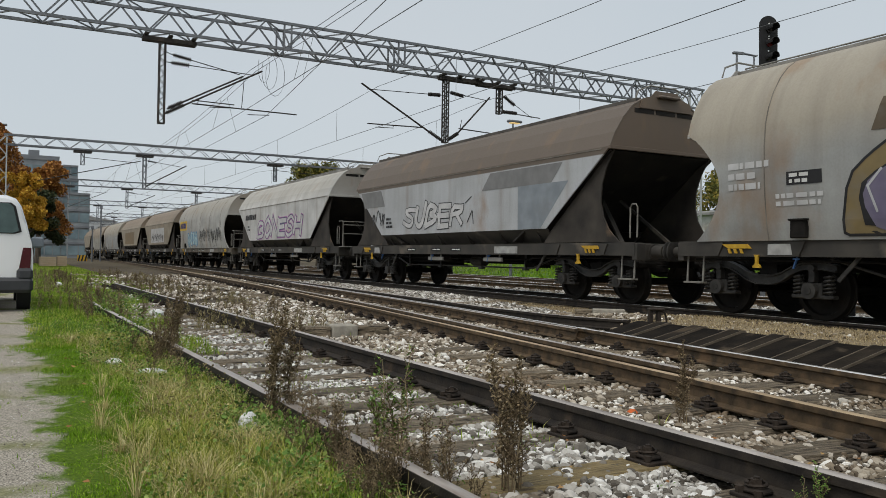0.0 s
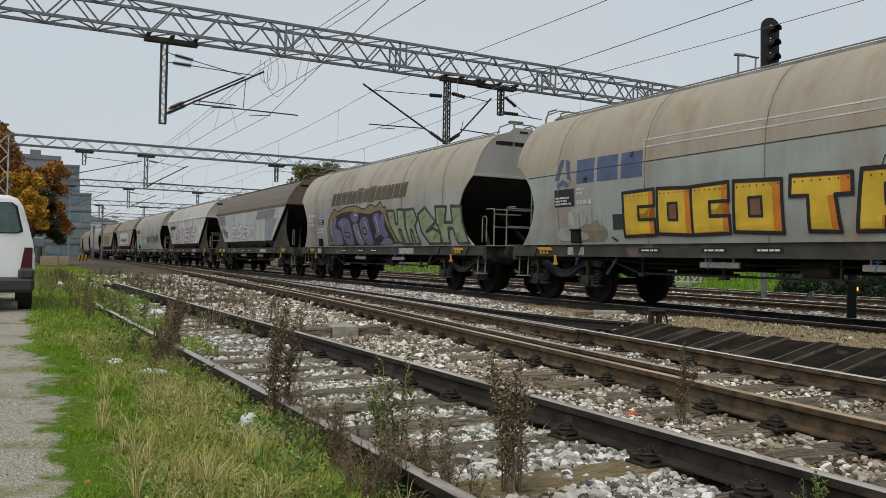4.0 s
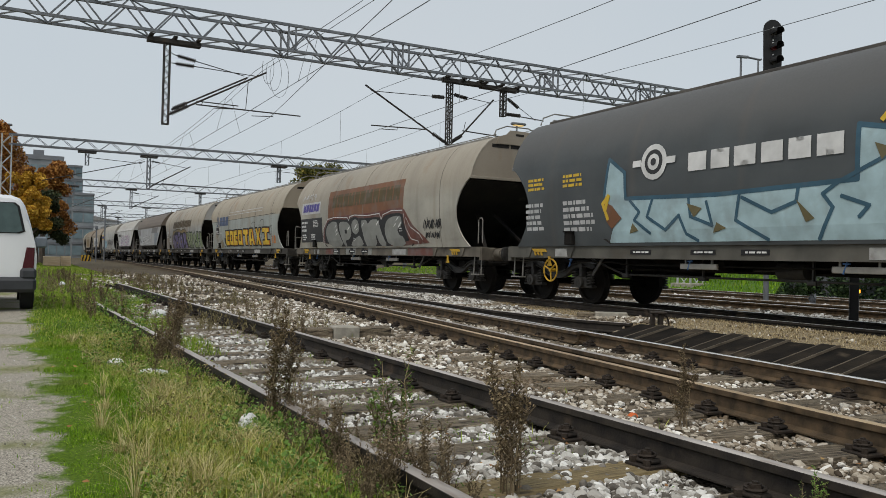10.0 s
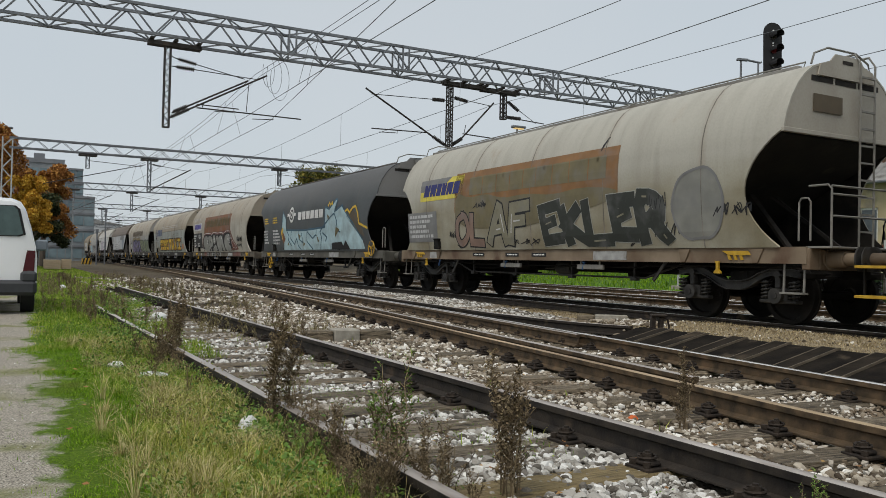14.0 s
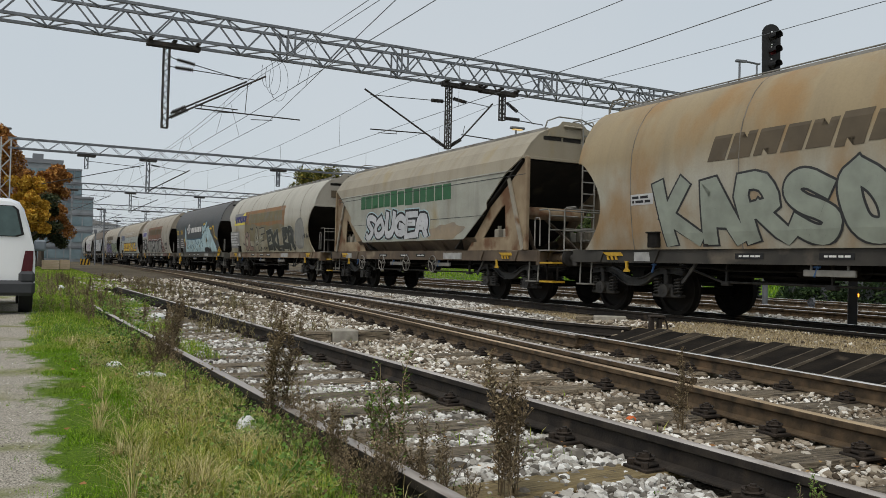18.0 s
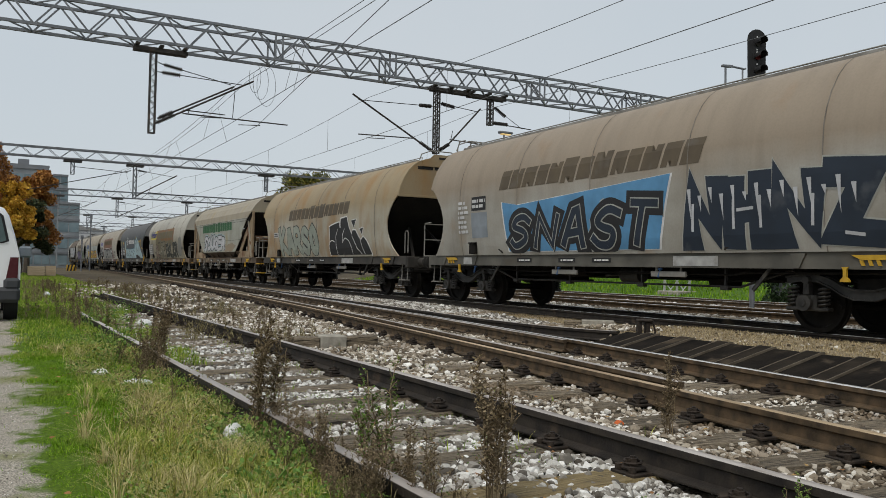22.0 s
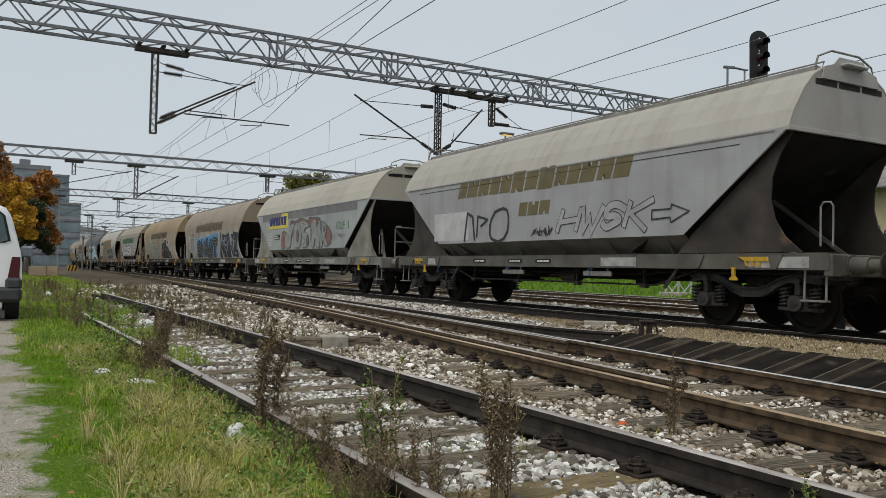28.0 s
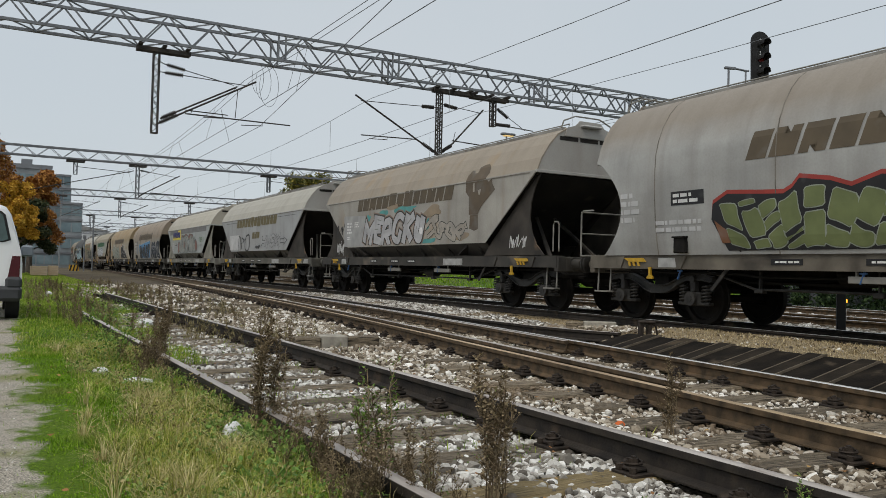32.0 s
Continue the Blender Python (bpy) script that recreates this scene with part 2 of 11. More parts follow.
M_WHITEPAINT = plain("white_paint", (0.72, 0.72, 0.70), 0.5)
M_YELLOW = material("yellow_paint", (0.38, 0.22, 0.015), (0.58, 0.36, 0.03), 6.0, 0.5, 0, (0.3, 0.18, 0.04), 4.0, 0.62)
M_CONC = material("pale_concrete", (0.26, 0.24, 0.20), (0.42, 0.39, 0.33), 7.0, 0.9, 0, (0.16, 0.145, 0.115), 3.0, 0.58, 0.4, 40)

# ---- plan ----
# X: across the line, to the right; Y: along the line, away; Z = 0 at the rail tops.
TRAIN_X = 11.7


def bend(y):
    """The main line drifts gently to the left, then swings to the right far away."""
    u = max(0.0, y - 10)
    return -0.0135 * u * u / (u + 20) + 0.0004 * max(0.0, y - 105) ** 2


def curve_x(pts):
    ys, xs = zip(*pts)
    return lambda y: float(np.interp(y, ys, xs))


RAIL_B = curve_x(((-6, 3.62), (3, 4.30), (5.2, 4.54), (7.3, 4.77), (10.2, 5.08), (12.8, 5.36), (17, 5.73), (23.7, 6.24), (48, 7.75), (105, 10.0), (200, 11)))
RAIL_A = lambda y: 3.04 - 0.0235 * y
RAIL_C = curve_x(((8.9, 7.98), (9.5, 7.68), (10.3, 7.50), (12, 7.42), (15.2, 7.66), (30, 8.5), (60, 9.9), (100, 10.4)))


def level(x, y):
    """Height of the ground."""
    z = float(np.interp(x, (-3, 0.5, 1.3, 1.6, 9.4, 10.2, 14, 24.4, 27, 30.5, 60, 120), (-0.05, -0.06, -0.13, -0.20, -0.20, -0.17, -0.22, -0.22, 0.15, 0.6, 0.5, -0.1)))
    bank = min(1.0, max(0.0, (10.6 - y) / 0.6))
    if bank and 7.3 < x < 10.9:
        z += bank * (float(np.interp(x, (7.3, 7.5, 7.75, 8.0, 10.1, 10.9), (-0.2, -0.3, -0.22, -0.025, -0.05, -0.09))) - z)
    near = max(0.0, 1 - abs(y) / 80) * (0.4 if 7.3 < x < 10.9 else 1)
    return z + 0.035 * near * (noise.noise((x * 0.9, y * 0.9, 0.3)) + 0.5 * noise.noise((x * 2.6, y * 2.6, 5.0)))


def ground_material():
    m = bpy.data.materials.new("mixed_ground")
    m.use_nodes = True
    n, l = m.node_tree.nodes, m.node_tree.links
    b = n["Principled BSDF"]
    b.inputs["Roughness"].default_value = 0.95
    b.inputs["Specular IOR Level"].default_value = 0.15
    g = n.new("ShaderNodeNewGeometry")
    sx = n.new("ShaderNodeSeparateXYZ")
    l.new(g.outputs["Position"], sx.inputs[0])

    def noisy(scale, lo, hi, c1, c2, detail=8.0):
        t = n.new("ShaderNodeTexNoise")
        t.inputs["Scale"].default_value, t.inputs["Detail"].default_value = scale, detail
        l.new(g.outputs["Position"], t.inputs["Vector"])
        r = n.new("ShaderNodeValToRGB")
        r.color_ramp.elements[0].position, r.color_ramp.elements[1].position = lo, hi
        r.color_ramp.elements[0].color, r.color_ramp.elements[1].color = (*c1, 1), (*c2, 1)
        l.new(t.outputs["Fac"], r.inputs[0])
        return t, r

    def mix(fac, a, c):
        x = n.new("ShaderNodeMixRGB")
        l.new(fac, x.inputs["Fac"])
        l.new(a, x.inputs["Color1"])
        l.new(c, x.inputs["Color2"])
        return x.outputs[0]

    wob, _ = noisy(0.8, 0, 1, (0, 0, 0), (1, 1, 1))
    add = n.new("ShaderNodeMath")
    add.operation = "MULTIPLY_ADD"
    add.inputs[1].default_value, add.inputs[2].default_value = 0.9, -0.45
    l.new(wob.outputs["Fac"], add.inputs[0])
    fray, _ = noisy(7.0, 0, 1, (0, 0, 0), (1, 1, 1), 6.0)
    fringe = n.new("ShaderNodeMath")
    fringe.operation = "MULTIPLY_ADD"
    fringe.inputs[1].default_value = 0.7
    l.new(fray.outputs["Fac"], fringe.inputs[0])
    l.new(add.outputs[0], fringe.inputs[2])
    edge = n.new("ShaderNodeMath")
    l.new(sx.outputs["X"], edge.inputs[0])
    l.new(fringe.outputs[0], edge.inputs[1])

    def step(x0, x1):
        r = n.new("ShaderNodeMapRange")
        r.inputs["From Min"].default_value, r.inputs["From Max"].default_value = x0, x1
        l.new(edge.outputs[0], r.inputs["Value"])
        return r.outputs[0]

    _, asphalt = noisy(120.0, 0.36, 0.64, (0.135, 0.122, 0.10), (0.50, 0.455, 0.385), 3.0)
    _, dirt = noisy(40.0, 0.3, 0.7, (0.10, 0.12, 0.035), (0.28, 0.27, 0.14))
    # Under long grass the turf is dark: shadow between blades put into its colour.
    _, turf = noisy(30.0, 0.3, 0.7, (0.025, 0.042, 0.006), (0.085, 0.12, 0.018))
    _, mossy = noisy(60.0, 0.3, 0.7, (0.04, 0.075, 0.005), (0.11, 0.18, 0.012))
    # Dark end of the gravel holds the shade of gaps between stones.
    _, gravel = noisy(45.0, 0.36, 0.7, (0.022, 0.017, 0.013), (0.17, 0.14, 0.105))
    _, straw = noisy(40.0, 0.34, 0.68, (0.13, 0.10, 0.06), (0.40, 0.33, 0.22))
    _, lawn = noisy(3.0, 0.3, 0.7, (0.055, 0.11, 0.016), (0.10, 0.19, 0.03))
    moss, _ = noisy(1.1, 0, 1, (0, 0, 0), (1, 1, 1), 4.0)
    band = n.new("ShaderNodeMapRange")
    band.inputs["From Min"].default_value, band.inputs["From Max"].default_value = 0.53, 0.62
    l.new(moss.outputs["Fac"], band.inputs["Value"])
    path = mix(band.outputs[0], asphalt.outputs[0], dirt.outputs[0])
    col = mix(step(0.46, 0.60), path, mossy.outputs[0])
    col = mix(step(1.1, 1.35), col, turf.outputs[0])
    col = mix(step(1.7, 2.05), col, gravel.outputs[0])
    col = mix(step(8.1, 8.5), col, straw.outputs[0])
    col = mix(step(11.25, 11.65), col, gravel.outputs[0])
    col = mix(step(24.35, 24.75), col, lawn.outputs[0])
    far = n.new("ShaderNodeMapRange")
    far.inputs["From Min"].default_value, far.inputs["From Max"].default_value = 36, 60
    l.new(sx.outputs["Y"], far.inputs["Value"])
    _, land = noisy(0.25, 0.35, 0.65, (0.075, 0.062, 0.042), (0.14, 0.115, 0.08))
    col = mix(far.outputs[0], col, land.outputs[0])
    l.new(col, b.inputs["Base Color"])
    t, _ = noisy(60.0, 0, 1, (0, 0, 0), (1, 1, 1))
    bp = n.new("ShaderNodeBump")
    bp.inputs["Strength"].default_value, bp.inputs["Distance"].default_value = 0.5, 0.02
    l.new(t.outputs["Fac"], bp.inputs["Height"])
    l.new(bp.outputs[0], b.inputs["Normal"])
    return m


def build_ground():
    xs = [-900, -200, -60, -20, -8, -4] + list(np.arange(-2.5, 15, 0.25)) + [16, 18, 20, 22, 24.4, 25.5, 27, 28.5, 30.5, 33, 40, 60, 120, 300, 900]
    ys = [-600, -150, -40, -12, -4] + list(np.arange(0, 26, 0.3)) + [28, 31, 35, 40, 48, 60, 80, 110, 160, 300, 800, 3000]
    s = Shape()
    n = len(xs)
    s.v = [(x, y, level(x, y)) for y in ys for x in xs]
    s.f = [(j * n + i, j * n + i + 1, (j + 1) * n + i + 1, (j + 1) * n + i) for j in range(len(ys) - 1) for i in range(n - 1)]
    g = new("ground", s.mesh("ground", ground_material(), True))
    tagged(g, "trampled verge, gravel, straw and worn asphalt around the tracks", "ground", kind="structure")


build_ground()


# ---- tracks ----
def rail_profile():
    return [(-0.0625, -0.155), (0.0625, -0.155), (0.0625, -0.145), (0.012, -0.125), (0.0085, -0.055), (0.034, -0.04), (0.034, -0.006),
            (0.026, -0.003), (-0.026, -0.003), (-0.034, -0.006), (-0.034, -0.04), (-0.0085, -0.055), (-0.012, -0.125), (-0.0625, -0.145)]


def rail_between(f, y0, y1, step, parent, head, body, label):
    ys = np.arange(y0, y1 + step / 2, step)
    s = Shape().loft([[(f(y) + a, y, b) for a, b in rail_profile()] for y in ys])
    rail = part("rail", s.mesh("rail", body, True), parent, label)
    t = Shape().loft([[(f(y) + a, y, b) for a, b in ((-0.031, -0.0045), (0.031, -0.0045), (0.024, 0.0), (-0.024, 0.0))] for y in ys])
    part("running_surface", t.mesh("running_surface", head, True), rail)
    return rail


def chair_shape(s):
    s.box(-0.19, 0.19, -0.085, 0.085, -0.165, -0.145, 0.004)
    for x in (-0.115, 0.115):
        s.box(x - 0.05, x + 0.045, -0.06, 0.06, -0.145, -0.118, 0.01)
        s.cyl((x, 0, -0.118), (x, 0, -0.072), 0.015, 6)
        s.cyl((x, 0, -0.108), (x, 0, -0.082), 0.028, 6)
        s.tube([(x + 0.045 * math.cos(a), 0.045 * math.sin(a), -0.112 + 0.002 * a) for a in np.linspace(0, 9.4, 14)], 0.008, 5)
    for x in (-0.165, 0.165):
        for y in (-0.05, 0.05):
            s.cyl((x, y, -0.145), (x, y, -0.115), 0.02, 6)


def sleeper_shape(length, seed):
    r = random.Random(seed)

    def make(s):
        k = 6
        rings = []
        for i in range(k + 1):
            x = -length / 2 + length * i / k
            j = lambda a: r.uniform(-a, a)
            rings.append([(x, -0.13 + j(0.006), -0.27), (x, -0.13 + j(0.006), -0.175 + j(0.004)), (x, -0.115 + j(0.008), -0.159 + j(0.004)),
                          (x, 0.115 + j(0.008), -0.159 + j(0.004)), (x, 0.13 + j(0.006), -0.175 + j(0.004)), (x, 0.13 + j(0.006), -0.27)])
        s.loft(rings)
    return make


def lay_sleepers(track, ys, mid, length, rails, turn, wood, chairs=True, drop=0.0):
    for i, y in enumerate(ys):
        fresh = length == 2.5 and i == 17
        mesh = shared("sleeper_%s_%d" % (length, i % 5), sleeper_shape(length, i % 5), M_WOOD_NEW if fresh else wood)
        dz = random.uniform(-0.008, 0.0) - drop
        sl = part("sleeper", mesh, track, m=pose(mid(y), y, dz, random.uniform(-0.5, 0.5), 0, turn(y) + random.uniform(-1.2, 1.2)))
        if chairs:
            for f in rails:
                part("rail_chair", shared("rail_chair", chair_shape, M_IRON), sl, m=sl.matrix_basis.inverted() @ pose(f(y), y, 0, 0, 0, turn(y)))


def build_tracks():
    a = tagged(empty("railway_track", pose(0, 0, 0)), "disused siding with dark rusty rails on weathered sleepers", "track", kind="structure")
    lbl = "dark rusty rail with a dull worn top"
    rail_between(lambda y: RAIL_A(y) - 1.52, -30, 15, 0.5, a, M_HEAD, M_RAIL_DARK, lbl)
    rail_between(RAIL_A, -30, 24, 0.5, a, M_HEAD, M_RAIL_DARK, lbl)
    lay_sleepers(a, np.arange(1.08 - 14 * 0.66, 26, 0.66), lambda y: RAIL_A(y) - 0.76, 2.5, (lambda y: RAIL_A(y) - 1.52, RAIL_A), lambda y: 1.3, M_WOOD)
    b = tagged(empty("railway_track", pose(0, 0, 0)), "turnout with brown rails, check rails and long timbers", "track", kind="structure")
    rail_between(RAIL_B, -30, 160, 0.6, b, M_HEAD_BROWN, M_RAIL, "brown rusty rail")
    rail_between(lambda y: RAIL_B(y) + 1.53, -30, 90, 0.6, b, M_HEAD_SHINY, M_RAIL, "rail with a bright polished top")
    rail_between(lambda y: RAIL_B(y) + 0.30, 4.6, 24, 0.6, b, M_HEAD, M_RAIL, "check rail beside the running rail")
    rail_between(lambda y: RAIL_B(y) + 1.40, 8, 24, 0.6, b, M_HEAD, M_RAIL, "check rail with a dull top")
    rail_between(RAIL_C, 8.95, 90, 0.35, b, M_HEAD, M_RAIL_DARK, "dark rail of the diverging track")
    lay_sleepers(b, np.arange(0.9 - 14 * 0.62, 40, 0.62), lambda y: RAIL_B(y) + 0.95, 3.3, (RAIL_B, lambda y: RAIL_B(y) + 1.53),
                 lambda y: -math.degrees(math.atan((RAIL_B(y + 1) - RAIL_B(y - 1)) / 2)), M_WOOD)
    c = tagged(empty("railway_track", pose(0, 0, 0)), "main running line in grey ballast", "track", kind="structure")
    for e in (-0.75, 0.75):
        rail_between(lambda y: TRAIN_X + e + bend(y), -30, 420, 5.0, c, M_HEAD_SHINY, M_RAIL_DARK, "rail with a bright polished top")
    lay_sleepers(c, np.arange(-10.4, 40, 0.62), lambda y: TRAIN_X + bend(y), 2.6, (), lambda y: 0, M_WOOD, False)
    for mid in (16.5, 21.2):
        d = tagged(empty("railway_track", pose(0, 0, 0)), "station track behind the train in pale ballast", "track", kind="structure")
        for e in (-0.75, 0.75):
            rail_between(lambda y: mid + e, -30, 300, 10.0, d, M_HEAD_SHINY, M_RAIL, "rail with a bright polished top")
        lay_sleepers(d, np.arange(6, 42, 0.62), lambda y: mid, 2.6, (), lambda y: 0, M_WOOD, False)


build_tracks()


# ---- ballast, grass and weeds ----
def loose_mesh(name, verts, faces, mat):
    """One mesh from arrays of vertices and equal-sided faces."""
    verts, faces = np.asarray(verts, np.float32), np.asarray(faces, np.int32)
    me = bpy.data.meshes.new(name)
    me.vertices.add(len(verts))
    me.vertices.foreach_set("co", verts.ravel())
    k = faces.shape[1]
    me.loops.add(faces.size)
    me.loops.foreach_set("vertex_index", faces.ravel())
    me.polygons.add(len(faces))
    me.polygons.foreach_set("loop_start", np.arange(0, faces.size, k, dtype=np.int32))
    me.update(calc_edges=True)
    me.materials.append(mat)
    return me


def stone_kinds(count, rng, fine=False):
    bm = bmesh.new()
    bmesh.ops.create_icosphere(bm, subdivisions=2 if fine else 1, radius=1)
    v = np.array([p.co[:] for p in bm.verts])
    f = np.array([[p.index for p in q.verts] for q in bm.faces])
    bm.free()
    kinds = []
    for _ in range(count):
        w = v * rng.uniform(0.62, 1.25, (len(v), 1))
        if fine:
            # cut by a few planes for broken faces
            w = v.copy()
            for _ in range(11):
                d = rng.normal(size=3)
                d /= np.linalg.norm(d)
                cut = rng.uniform(0.42, 0.8)
                over = np.clip(w @ d - cut, 0, None)
                w -= over[:, None] * d
            w *= 1.25 * rng.uniform(0.95, 1.06, (len(v), 1))
        w = w * rng.uniform(0.65, 1.2, (1, 3))
        kinds.append(w)
    return kinds, f


def scatter_stones(name, spots, sizes, mat, label, seed, fine=False):
    rng = np.random.default_rng(seed)
    kinds, f = stone_kinds(14, rng, fine)
    n = len(spots)
    q = rng.normal(size=(n, 4))
    q /= np.linalg.norm(q, axis=1, keepdims=True)
    w, x, y, z = q.T
    rot = np.stack([1 - 2 * (y * y + z * z), 2 * (x * y - z * w), 2 * (x * z + y * w), 2 * (x * y + z * w), 1 - 2 * (x * x + z * z), 2 * (y * z - x * w),
                    2 * (x * z - y * w), 2 * (y * z + x * w), 1 - 2 * (x * x + y * y)], 1).reshape(n, 3, 3)
    pick = rng.integers(0, len(kinds), n)
    base = np.array(kinds)[pick]
    v = np.einsum("nij,nkj->nki", rot, base) * sizes[:, None, None]
    v[:, :, 2] *= 0.8
    v += np.asarray(spots)[:, None, :]
    faces = (f[None] + (np.arange(n) * len(base[0]))[:, None, None]).reshape(-1, 3)
    me = loose_mesh(name, v.reshape(-1, 3), faces, mat)
    me.polygons.foreach_set("use_smooth", [False] * len(me.polygons))
    ob = new(name, me)
    return tagged(ob, label, "gravel", kind="stuff")


def near_rail(x, y):
    d = np.full(len(x), 9.0)
    b = np.array([RAIL_B(q) for q in y])
    for r in (RAIL_A(y), RAIL_A(y) - 1.52, b, b + 1.53, np.full(len(x), TRAIN_X - 0.75), np.full(len(x), TRAIN_X + 0.75)):
        d = np.minimum(d, np.abs(x - r))
    return d


def patchy(x, y, scale, seed):
    return np.array([noise.noise((a * scale, b * scale, seed)) for a, b in zip(x, y)])


STONE_MAT = island("ballast_stone", ((0.0, (0.07, 0.06, 0.048)), (0.25, (0.22, 0.20, 0.172)), (0.62, (0.46, 0.44, 0.40)), (1.0, (0.84, 0.83, 0.80))), 0.92, 0.25, noise_scale=90,
                   ground_tint=((0.24, 0.19, 0.13), 0.8, 0.52))
DIRTY_STONE_MAT = island("dirty_ballast_stone", ((0.0, (0.07, 0.053, 0.038)), (0.35, (0.25, 0.205, 0.15)), (0.68, (0.50, 0.445, 0.365)), (1.0, (0.88, 0.86, 0.81))), 0.92, 0.25, noise_scale=90,
                         ground_tint=((0.20, 0.15, 0.10), 0.8, 0.55))


def build_ballast():
    rng = np.random.default_rng(3)
    spots, sizes = [], []

    def fill(x0, x1, y0, y1, per, lo, hi, keep=None, rail_gap=0.07, drop=0.0):
        n = int((x1 - x0) * (y1 - y0) * per)
        x, y = rng.uniform(x0, x1, n), rng.uniform(y0, y1, n)
        ok = near_rail(x, y) > rail_gap
        if keep is not None:
            ok &= keep(x, y)
        x, y = x[ok], y[ok]
        s = rng.uniform(lo, hi, len(x)) * rng.choice((1, 1, 1, 1.35), len(x))
        # sleepers stay mostly bare
        ka = np.abs(((y - 1.08 + 0.33) % 0.66) - 0.33) < 0.12
        inside = (x > RAIL_A(y) - 2.0) & (x < RAIL_A(y) + 0.45)
        bare = ka & inside & (rng.random(len(x)) < 0.76)
        kb = np.abs(((y - 0.9 + 0.31) % 0.62) - 0.31) < 0.12
        bx = np.array([RAIL_B(q) for q in y])
        bare |= kb & (x > bx - 0.65) & (x < bx + 2.5) & (rng.random(len(x)) < 0.72)
        x, y, s = x[~bare], y[~bare], s[~bare]
        z = np.array([level(a, b) for a, b in zip(x, y)]) + s * 0.35 - drop + rng.uniform(0, 0.02, len(x))
        spots.append(np.c_[x, y, z])
        sizes.append(s)

    fill(1.52, 3.3, 2.2, 4.6, 2300, 0.008, 0.023, drop=0.004)
    fill(1.52, 3.3, 2.2, 4.6, 200, 0.022, 0.033, lambda x, y: patchy(x, y, 1.3, 6) > -0.05)
    scatter_stones("near_gravel", np.concatenate(spots), np.concatenate(sizes), STONE_MAT, "loose white and grey crushed stone between the nearest sleepers", 4, True)
    spots.clear()
    sizes.clear()
    fill(1.52, 3.2, 4.6, 7.0, 1700, 0.009, 0.026, drop=0.004)
    fill(1.52, 3.2, 7.0, 10.0, 900, 0.014, 0.030)
    fill(1.6, 3.4, 10.0, 17.0, 420, 0.020, 0.036, lambda x, y: patchy(x, y, 0.9, 17) > -0.12)
    fill(1.3, 4.6, -9.0, 2.2, 260, 0.014, 0.034)
    scatter_stones("ballast_gravel", np.concatenate(spots), np.concatenate(sizes), STONE_MAT, "loose white and grey crushed stone between the sleepers", 5)
    spots.clear()
    sizes.clear()
    fill(3.0, 4.7, 2.0, 7.0, 1300, 0.008, 0.024, drop=0.004)
    fill(3.0, 4.9, 2.0, 9.0, 130, 0.020, 0.036, lambda x, y: patchy(x, y, 1.3, 6) > -0.1)
    fill(4.2, 7.4, 3.0, 9.0, 760, 0.009, 0.026, lambda x, y: x < 7.03 + 0.1 * (y > 8.4))
    fill(3.2, 5.2, 7.0, 17.0, 330, 0.016, 0.034)
    fill(4.5, 9.0, 9.0, 18.0, 170, 0.022, 0.04)
    fill(2.0, 9.0, 16.0, 40.0, 34, 0.035, 0.055, lambda x, y: patchy(x, y, 0.6, 18) > -0.1)
    fill(8.0, 10.8, 4.0, 12.0, 26, 0.010, 0.022, lambda x, y: patchy(x, y, 0.8, 41) > 0.0)
    scatter_stones("track_gravel", np.concatenate(spots), np.concatenate(sizes), DIRTY_STONE_MAT, "brownish oily crushed stone around the turnout", 6)
    spots.clear()
    sizes.clear()
    fill(6.5, 10.6, 9.0, 30.0, 190, 0.026, 0.05, lambda x, y: (x > np.array([RAIL_B(q) for q in y]) + 2.4) & (y > 10.6) & (x < np.interp(y, (9, 14, 18, 30), (9.1, 9.7, 10.6, 10.9))))
    fill(11.05, 12.35, 4.0, 24.0, 150, 0.028, 0.05)
    fill(12.55, 15.2, 4.5, 26.0, 170, 0.032, 0.058)
    fill(15.2, 23.0, 7.0, 36.0, 55, 0.04, 0.07)
    scatter_stones("pale_gravel", np.concatenate(spots), np.concatenate(sizes), STONE_MAT, "pale clean crushed stone beside the main line", 7)
    spots.clear()
    sizes.clear()
    fill(-1.2, 0.1, 2.5, 9.0, 240, 0.002, 0.005, lambda x, y: patchy(x, y, 1.4, 51) > -0.1)
    scatter_stones("path_grit", np.concatenate(spots), np.concatenate(sizes), STONE_MAT, "fine grit scattered on the worn path", 8)


build_ballast()


def blades(name, x, y, height, lean, width, mat, label, seed, category="grass", z=None, way=None):
    rng = np.random.default_rng(seed)
    n = len(x)
    if z is None:
        z = np.array([level(a, b) for a, b in zip(x, y)])
    a = rng.uniform(0, 2 * np.pi, n) if way is None else way
    dx, dy = np.cos(a), np.sin(a)
    h = height * rng.uniform(0.5, 1.25, n)
    bend_by = lean * rng.uniform(0.1, 1.0, n) * h
    w = width * rng.uniform(0.7, 1.3, n)
    p = np.c_[x, y, z - 0.01]
    side = np.c_[-dy, dx, np.zeros(n)] * w[:, None]
    out = np.c_[dx, dy, np.zeros(n)]
    up = np.array([0, 0, 1.0])
    m = p + out * (bend_by * 0.3)[:, None] + up * (h * 0.55)[:, None]
    t = p + out * bend_by[:, None] + up * (h * np.sqrt(np.clip(1 - (0.6 * bend_by / h) ** 2, 0.2, 1)))[:, None]
    v = np.stack([p - side, p + side, m + side * 0.75, m - side * 0.75, t], 1).reshape(-1, 3)
    k = np.arange(n)[:, None] * 5
    f = np.concatenate([k + [0, 1, 2], k + [0, 2, 3], k + [3, 2, 4]], 1).reshape(-1, 3)
    ob = new(name, loose_mesh(name, v, f, mat))
    return tagged(ob, label, category, kind="stuff")


